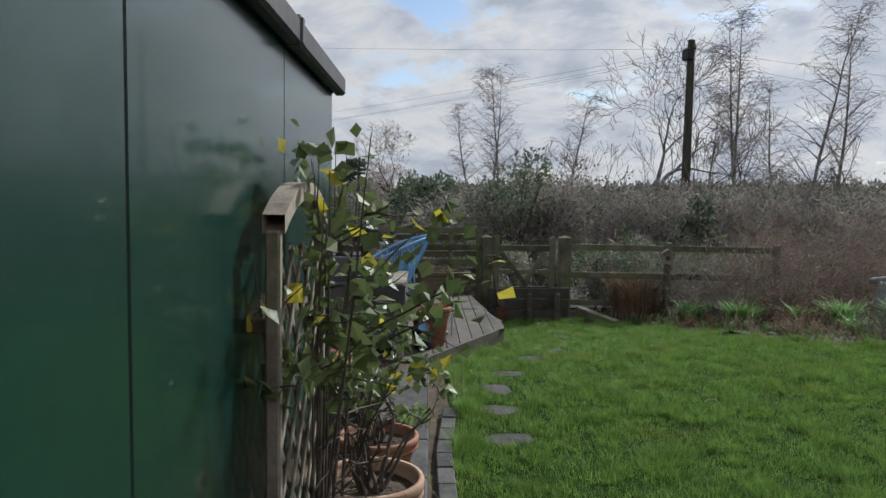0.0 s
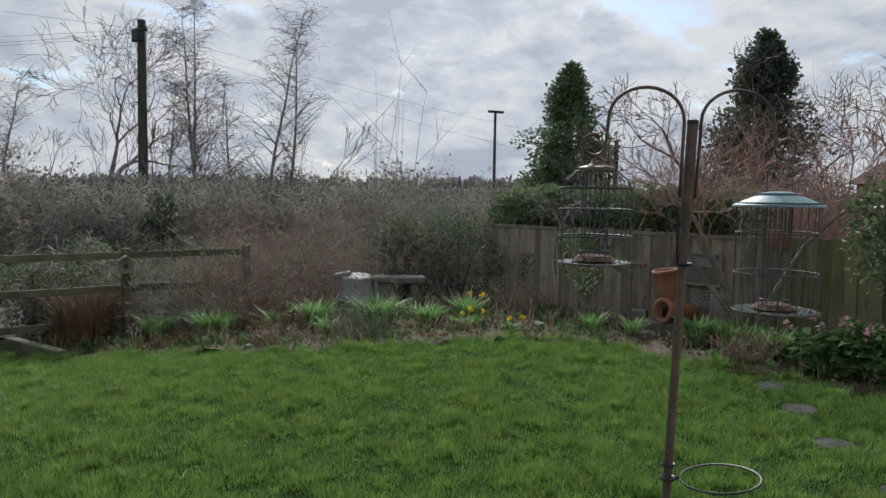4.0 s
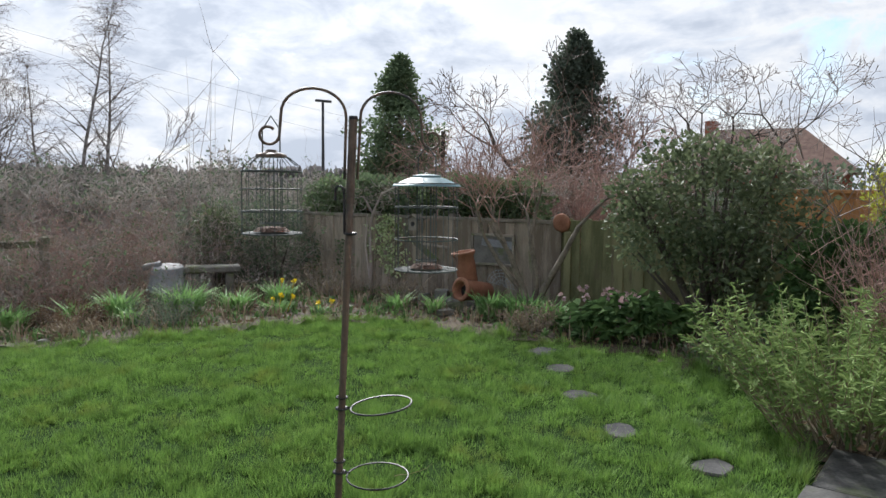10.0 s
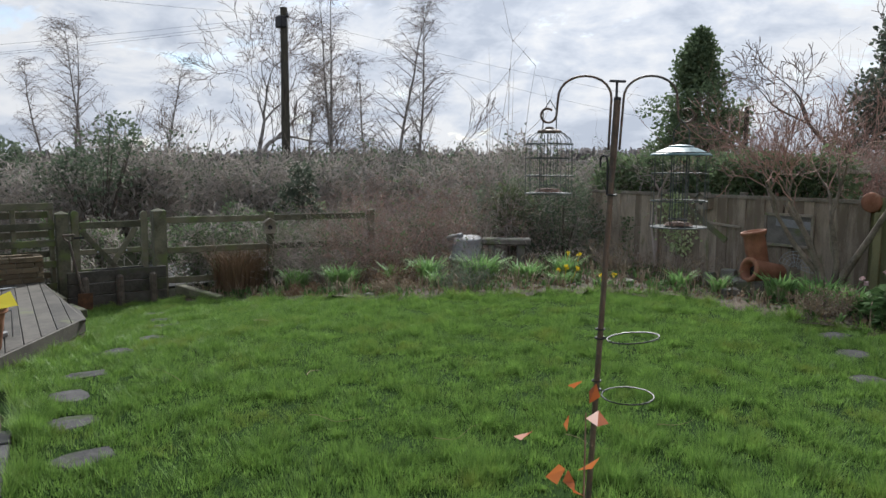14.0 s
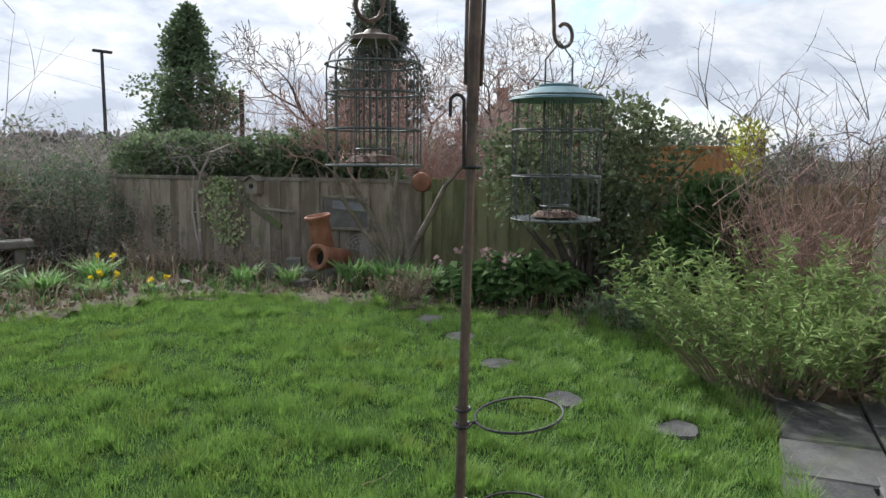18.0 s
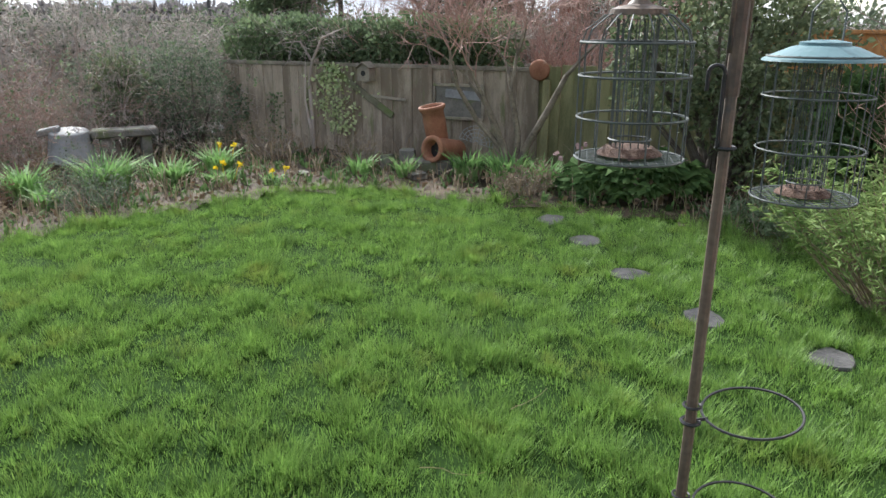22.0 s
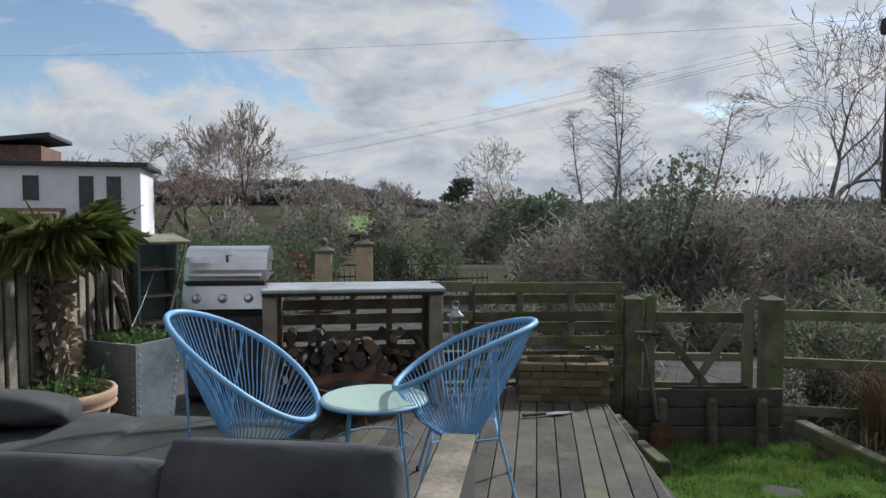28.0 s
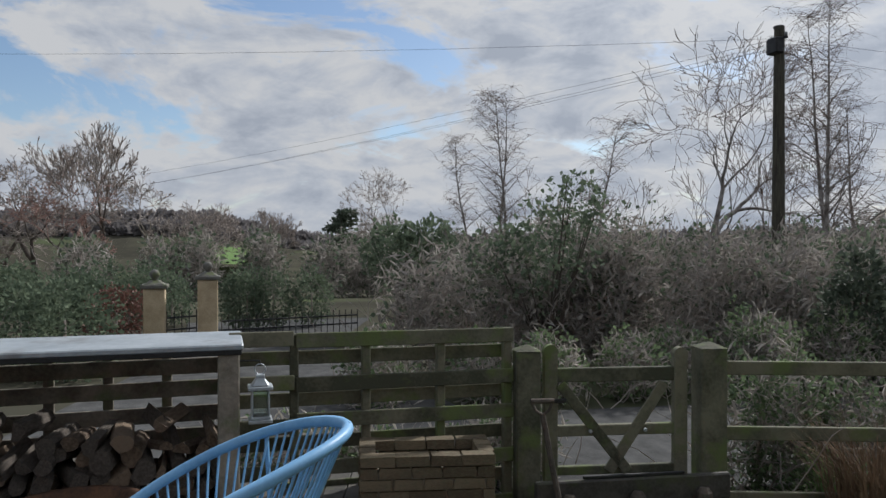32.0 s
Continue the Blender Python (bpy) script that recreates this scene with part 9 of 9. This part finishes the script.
def iron_gate(x0, y0, x1, y1, h):
    g = thing("iron_gate", "black iron bar gate at the entrance drive", "gate", "entrance gates", frame_at(x0, y0, hgt(x0, y0), x1 - x0, y1 - y0))
    L = math.dist((x0, y0), (x1, y1))
    for z in (0.12, h * 0.6, h - 0.12):
        part("rail", MB().box((L / 2, 0, z), (L, 0.025, 0.03), 0.003), M["black"], g)
    k = int(L / 0.13)
    for i in range(k + 1):
        part("bar", MB().tube([(L * i / k, 0, 0.05), (L * i / k, 0, h)], 0.009, 5), M["black"], g)


iron_gate(-18.95, 0.35, -19.2, 0.85, 0.85)
iron_gate(-19.35, 1.3, -19.9, 4.0, 0.72)
hedge_run("clipped_hedge", "tall clipped dark hedge behind the entrance", [(-23.5, 1.2), (-23.8, 3.2)], 1.35, 1.42, 1.0, 1500, 0.08, LF["dark"], 320, 2, 0.5)
hedge_run("clipped_hedge", "tall clipped dark hedge behind the entrance", [(-26, -3.5), (-25.5, 0.2)], 1.25, 1.35, 1.0, 1200, 0.08, LF["dark"], 321, 2, 0.5)
hedge_run("copper_hedge", "russet clipped hedge behind the pillars", [(-21.5, -0.95), (-21.5, -0.25)], 1.1, 1.3, 1.1, 1300, 0.08, LF["redlaurel"], 322, 2, 0.5)
hedge_run("evergreen_hedge", "dark rounded evergreen across the lane", [(-17.5, -3.6), (-17.2, -0.75)], 1.3, 1.6, 1.3, 1500, 0.09, LF["dark"], 323, 2, 0.7)
hedge_run("evergreen_hedge", "dark hedge behind the palm corner", [(-11.5, -9.5), (-11.5, -5.5), (-12.5, -3.0)], 1.5, 1.8, 1.2, 1000, 0.08, LF["dark"], 324, 2, 0.6)
hedge_run("evergreen_hedge", "dark hedge in front of the white house", [(-34, -14), (-33, -6), (-32, 0)], 1.6, 2.2, 1.5, 600, 0.14, LF["dark"], 325, 4, 1.0)
dr = MB()
dr.v += [(-13.2, -1.0, -0.425), (-13.2, 4.2, -0.425), (-19.5, 3.4, -0.425), (-19.5, 0.6, -0.425), (-26, 5.5, hgt(-26, 5) + 0.02), (-26, 0.4, hgt(-26, 0) + 0.02)]
dr.f += [(0, 1, 2, 3), (3, 2, 4, 5)]
single("drive", dr, M["tarmac"], "grey gravel drive behind the iron gates", "road", kind="structure")


def white_house():
    x, y = bearing(-4.0, 0.74, 105.2, 45)
    h = thing("white_house", "modern white rendered house with dark windows", "house", m=pose(x, y, -2.2, 0, 0, 8))
    # local y runs along the front from the near corner to the left (negative y)
    H = 6.55
    part("wall", MB().box((-3.5, -6.0, H / 2), (7, 12, H), 0.02), M["render"], h)
    part("roof_edge", MB().box((-3.5, -6.0, H + 0.12), (7.8, 12.9, 0.26), 0.03), M["darkroof"], h)
    up = part("upper_storey", MB().box((-3.5, -9.0, H + 0.7), (5, 7.2, 1.0), 0.02), M["tile"], h)
    m = Matrix.Translation((-3.5, -9.0, H + 1.3)) @ pose(0, 0, 0, 7, 0, 0)
    part("upper_roof", MB().box((0, 0, 0), (6, 8.4, 0.25), 0.03, m), M["darkroof"], up)
    for yy, w, z0, z1 in ((-1.45, 0.7, 2.4, 5.95), (-2.9, 0.7, 2.4, 5.95), (-5.75, 0.75, 4.6, 5.95), (-8.5, 0.75, 4.6, 5.95)):
        wn = part("window", MB().box((0.02, yy, (z0 + z1) / 2), (0.08, w, z1 - z0), 0.01), M["dimpane"], h)
        part("window_frame", MB().box((0.03, yy - w / 2, (z0 + z1) / 2), (0.1, 0.05, z1 - z0 + 0.1), 0.01).box((0.03, yy + w / 2, (z0 + z1) / 2), (0.1, 0.05, z1 - z0 + 0.1), 0.01).box((0.03, yy, z1), (0.1, w, 0.05), 0.01), M["darkroof"], wn)
    part("porch_roof", MB().box((1.0, -6.2, 4.0), (2.2, 4.6, 0.35), 0.03, pose(0, 0, 0, 0, 8, 0)), M["tile"], h)
    part("porch_wall", MB().box((0.7, -6.2, 1.9), (1.4, 4.2, 3.8), 0.02), M["trim"], h)
    part("wall_lamp", MB().box((0.1, -0.35, 3.9), (0.15, 0.1, 0.2), 0.02), M["black"], h)


white_house()


# wooded hills and fields of the valley side
def ridge(name, label, yaw0, yaw1, dist, h0, h1, seed, lm, count, size, back=60):
    p = thing(name, label, "hill")
    mb, lv = MB(), MB()
    n = 40
    rng = R(seed)
    hs = []
    for i in range(n + 1):
        u = i / n
        x, y = bearing(-3, 0.7, yaw0 + (yaw1 - yaw0) * u, dist)
        h = h0 + (h1 - h0) * u + 0.10 * dist / 30 * noise.noise((u * 6, seed, 0))
        hs.append((x, y, h))
        fx, fy = bearing(-3, 0.7, yaw0 + (yaw1 - yaw0) * u, dist * 0.62)
        kx, ky = bearing(-3, 0.7, yaw0 + (yaw1 - yaw0) * u, dist + back)
        mb.v += [(fx, fy, hgt(fx, fy) - 0.5), ((x + fx) / 2, (y + fy) / 2, (h - 5) * 0.35 - 2.5), (x, y, h), (kx, ky, -6)]
    for i in range(n):
        for k in range(3):
            mb.f.append((4 * i + k, 4 * i + 4 + k, 4 * i + 5 + k, 4 * i + 1 + k))
    part("slope", mb, M["far"], p, smooth=True)
    if count:
        for i in range(n * 2):
            x, y, h = hs[min(i // 2, n)]
            x2, y2, h2 = hs[min(i // 2 + 1, n)]
            t = rng.random()
            s = rng.uniform(0.7, 1.3)
            cloud(lv, (x + (x2 - x) * t, y + (y2 - y) * t, h + (h2 - h) * t - dist * 0.004), (dist * 0.022, dist * 0.02, dist * 0.010 * s), count, size, rng, 1.0, 0.4)
            cloud(lv, (x * 0.93 + (x2 - x) * t, y * 0.93 + (y2 - y) * t, h - dist * 0.018), (dist * 0.022, dist * 0.02, dist * 0.010 * s), count, size, rng, 1.0, 0.4)
        # haze is painted into this woodland's tone
        part("woods", lv, lm, p, "bare brown woodland, its colour paled for haze", kind="stuff")


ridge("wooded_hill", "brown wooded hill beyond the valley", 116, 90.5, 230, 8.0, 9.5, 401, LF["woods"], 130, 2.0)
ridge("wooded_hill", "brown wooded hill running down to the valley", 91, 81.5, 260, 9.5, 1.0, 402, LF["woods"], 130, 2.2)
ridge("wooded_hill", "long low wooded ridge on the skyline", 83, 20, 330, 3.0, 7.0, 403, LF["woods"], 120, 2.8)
fd = MB()
c0, c1 = bearing(-3, 0.7, 90.5, 190), bearing(-3, 0.7, 86.5, 190)
d0, d1 = bearing(-3, 0.7, 90.5, 150), bearing(-3, 0.7, 86.5, 150)
fd.v += [(*d0, -1.9), (*d1, -2.4), (*c1, 0.4), (*c0, 1.6)]
fd.f += [(0, 1, 2, 3)]
single("far_field", fd, LF["grass"], "bright green field on the far slope", "field", kind="structure")

# trees and houses beyond the side fence
def conifer(x, y, h, r, seed, label, lm, top=0.12):
    p = plant("evergreen_tree", label, "tree", x, y, z=hgt(x, y))
    lv, wd = MB(), MB()
    rng = R(seed)
    wd.tube([(0, 0, 0), (0, 0, h * 0.5), (0, 0, h * 0.96)], [0.25, 0.15, 0.03], 8)
    for i in range(210):
        u = rng.random() ** 0.9
        z = h * (0.10 + 0.9 * u)
        k = r * (1 - u) ** 0.80 * (0.8 + 0.25 * math.sin(u * 17 + seed)) + r * top * (1 - u)
        a = rng.uniform(0, 6.28)
        q = rng.uniform(0.35, 1.12) * k
        cloud(lv, (q * math.cos(a), q * math.sin(a), z), (r * (0.10 + 0.13 * (1 - u)), r * (0.10 + 0.13 * (1 - u)), r * 0.13), 75, 0.17, rng, 1.0, 0.2)
        wd.tube([(0, 0, z * 0.95), (q * math.cos(a), q * math.sin(a), z)], [0.04, 0.01], 4)
    part("crown", lv, lm, p)
    part("trunk", wd, M["bark"], p)


conifer(-11.9, 29.3, 7.4, 3.3, 501, "dense dark holly tree beyond the lane", LF["ivy"])
conifer(-4.2, 29.0, 7.5, 3.0, 502, "dark shaggy yew with a ragged top", LF["conifer"], 0.2)
bare_tree("bare_tree", "bare weeping tree beside the yew", -6.2, 27.5, 7.5, 0.16, 7, 503, M["bark"], LF["birchtwig"], 0.14, 32, 0.1, 0.3, thin=0.02, rmin=0.011)
bare_tree("bare_tree", "bare spreading apple tree behind the gardens", 0.9, 33, 8.5, 0.22, 7, 504, M["bark"], LF["twig"], 0.0, 38, 0.05, 0.26, thin=0.02, rmin=0.011)
bare_tree("bare_tree", "bare spreading apple tree behind the gardens", 3.2, 34, 8.0, 0.2, 7, 505, M["bark"], LF["twig"], 0.0, 38, 0.05, 0.26, thin=0.02, rmin=0.011)
bare_tree("bare_tree", "thin bare tree behind the fence", -2.6, 31, 6.0, 0.14, 6, 506, M["bark"], LF["twig"], 0.05, 32, 0.1, 0.28, thin=0.02, rmin=0.011)
sp2 = plant("pole_stump", "short dark pole beside the holly", "post", -9.2, 27.5)
part("shaft", MB().tube([(0, 0, 0), (0, 0, 4.3)], [0.11, 0.09], 8), M["creosote"], sp2)


def bungalow():
    b = thing("bungalow", "low brown-roofed bungalow behind the fences", "house", m=pose(3.2, 42.5, 0, 0, 0, -8))
    part("wall", MB().box((0, 0, 1.3), (9, 6, 2.6), 0.02), M["redbrick"], b)
    rf = MB()
    rf.v += [(-4.9, -3.4, 2.5), (4.9, -3.4, 2.5), (4.9, 3.4, 2.5), (-4.9, 3.4, 2.5), (-2.2, 0, 4.9), (2.2, 0, 4.9)]
    rf.f += [(0, 1, 5, 4), (1, 2, 5), (2, 3, 4, 5), (3, 0, 4), (3, 2, 1, 0)]
    part("roof", rf, M["tile"], b, "brown tiled hipped roof")
    part("chimney", MB().box((-2.4, 0.3, 4.9), (0.6, 0.6, 1.0), 0.02), M["redbrick"], b)


bungalow()


def new_fence():
    f = thing("fence", "fresh orange-brown close-board fence behind the shrubs", "fence", m=frame_at(1.62, 9.17, 0.0, 0.974, -0.227))
    rng = R(9)
    for i in range(12):
        part("fence_board", MB().box((i * 0.12, rng.normal() * 0.003, 0.80), (0.125, 0.02, 1.60), 0.004), M["cedar"], f)
    part("fence_post", MB().box((1.40, -0.05, 0.85), (0.10, 0.09, 1.7), 0.006), M["grey"], f)
    part("capping", MB().box((0.66, -0.02, 1.60), (1.44, 0.05, 0.04), 0.005), M["cedar"], f)


new_fence()


def side_house():
    h = thing("brick_house", "orange-brown brick house corner beyond the glazed room", "house", m=CONS)
    part("wall", MB().box((2.2, CW_LEN + 1.2, 1.35), (3.6, 0.9, 2.7), 0.02), M["orange"], h)
    part("house_wall", MB().box((6.5, 2.5, 2.6), (6.0, 14, 5.2), 0.03), M["redbrick"], h)


side_house()
leafy_bush("far_shrubs", "dark clipped shrubs behind the fresh fence", 3.2, 11.5, [(0, 0, 1.2, 1.2, 0.6, 0.9), (-1.5, 0.2, 1.1, 0.9, 0.5, 0.8)], 2200, 0.09, LF["dark"], R(510))
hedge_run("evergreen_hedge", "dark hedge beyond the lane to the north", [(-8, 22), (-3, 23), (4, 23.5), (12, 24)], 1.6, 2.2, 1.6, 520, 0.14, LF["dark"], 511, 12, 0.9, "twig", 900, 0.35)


# ---- lawn grass: real blades, thick near the walked side ----
def grass():
    rng = np.random.default_rng(77)
    xs = [p[0] for p in LAWN]
    ys = [p[1] for p in LAWN]
    n = 1500000
    # tufts: blades gathered round many stools, each of its own height and vigour, with loose blades between
    k = 8000
    cx, cy = rng.uniform(min(xs), max(xs), k), rng.uniform(min(ys), max(ys), k)
    vig = rng.gamma(1.3, 0.75, k)
    own = rng.choice(k, n, p=vig / vig.sum())
    loose = rng.random(n) < 0.30
    rad = 0.024 + 0.032 * np.sqrt(vig[own])
    ox, oy = rng.normal(size=n) * rad, rng.normal(size=n) * rad
    x = np.where(loose, rng.uniform(min(xs), max(xs), n), cx[own] + ox)
    y = np.where(loose, rng.uniform(min(ys), max(ys), n), cy[own] + oy)
    strong = np.where(loose, 0.2, vig[own])
    out = np.where(loose, rng.uniform(0, 6.283, n), np.arctan2(oy, ox) + rng.normal(size=n) * 0.6)
    # point-in-outline, all points at once
    inn = np.zeros(n, bool)
    j = len(LAWN) - 1
    for i in range(len(LAWN)):
        (xi, yi), (xj, yj) = LAWN[i], LAWN[j]
        if yi != yj:
            c = ((yi > y) != (yj > y)) & (x < (xj - xi) * (y - yi) / (yj - yi) + xi)
            inn ^= c
        j = i
    for sx, sy in STONES:
        d = np.hypot(x - sx, y - sy)
        inn &= d > 0.125 + 0.04 * rng.random(n)
    x, y = x[inn], y[inn]

    def field(size, k):
        """Smooth random swells of about the given size, the same in every direction."""
        g = np.zeros(len(x))
        for _ in range(k):
            t, ph = rng.uniform(0, 6.283), rng.uniform(0, 6.283)
            f = 6.283 / (size * rng.uniform(0.6, 1.7))
            g += np.sin((x * math.cos(t) + y * math.sin(t)) * f + ph)
        return g * (2.0 / k) ** 0.5
    strong, out = strong[inn], out[inn]
    swell = 0.5 * field(1.3, 18) + 0.5 * field(0.45, 26)
    # hummocks a hand or two across; thin and short in the hollows between
    hum = 0.50 * field(0.15, 40) + 0.55 * field(0.42, 30) + 0.50 * field(0.075, 46)
    keep = rng.random(len(x)) < np.clip(0.72 + 0.45 * hum, 0.30, 1.0)
    x, y, strong, out, swell, hum = x[keep], y[keep], strong[keep], out[keep], swell[keep], hum[keep]
    m = len(x)
    u = np.clip((-3.5 - x) / 5.8, 0, 1)
    z = -0.45 * u * u * (3 - 2 * u)
    h = (0.011 + 0.013 * np.minimum(strong, 2.8) + 0.007 * np.clip(swell, -1, 2) + 0.024 * np.clip(hum, 0, 1.8)) * rng.uniform(0.6, 1.35, m)
    h = np.maximum(h, 0.012)
    edge = np.full(m, 9.0)
    for i in range(len(LAWN)):
        (ax, ay), (bx, by) = LAWN[i - 1], LAWN[i]
        dx, dy = bx - ax, by - ay
        t = np.clip(((x - ax) * dx + (y - ay) * dy) / (dx * dx + dy * dy), 0, 1)
        edge = np.minimum(edge, np.hypot(x - ax - t * dx, y - ay - t * dy))
    h *= 1 + 0.9 * np.exp(-(edge / 0.12) ** 2)
    a = out
    lean = h * rng.uniform(0.15, 1.25, m)
    w = rng.uniform(0.0018, 0.0034, m)
    dx, dy = np.cos(a), np.sin(a)
    z0 = z - 0.01
    V = np.empty((m, 3, 3))
    V[:, 0] = np.stack([x - dy * w, y + dx * w, z0], 1)
    V[:, 1] = np.stack([x + dy * w, y - dx * w, z0], 1)
    V[:, 2] = np.stack([x + dx * lean, y + dy * lean, z + h], 1)
    me = bpy.data.meshes.new("lawn_grass")
    me.vertices.add(m * 3)
    me.vertices.foreach_set("co", V.ravel())
    me.loops.add(m * 3)
    me.loops.foreach_set("vertex_index", np.arange(m * 3, dtype=np.int32))
    me.polygons.add(m)
    me.polygons.foreach_set("loop_start", np.arange(0, m * 3, 3, dtype=np.int32))
    me.update(calc_edges=True)
    me.materials.append(LF["grass"])
    tagged(new("lawn_grass", me), "short tufty green grass blades", "grass", kind="stuff")
    # a few dry stalks lying on the lawn
    for i, (sx, sy, rz, L) in enumerate(((-5.16, 3.6, 100, 0.55), (-2.2, 2.1, 20, 0.3), (-1.4, 2.35, 60, 0.25), (-0.9, 2.9, 15, 0.22), (-2.9, 2.6, 130, 0.25), (-0.6, 3.4, 75, 0.2), (-3.4, 1.9, 160, 0.22))):
        g = MB()
        r2 = np.random.default_rng(600 + i)
        for k in range(1):
            twig(g, (0, 0, 0.045), (1, 0, 0.03), L * 1.2, 0.003, r2, 0.5, 6, 4)
        single("dry_stalk", g, LF["straw"], "pale dry stalk lying on the grass", "stalk", "dry stalks", at(sx, sy, hgt(sx, sy) + 0.02, rz))


grass()
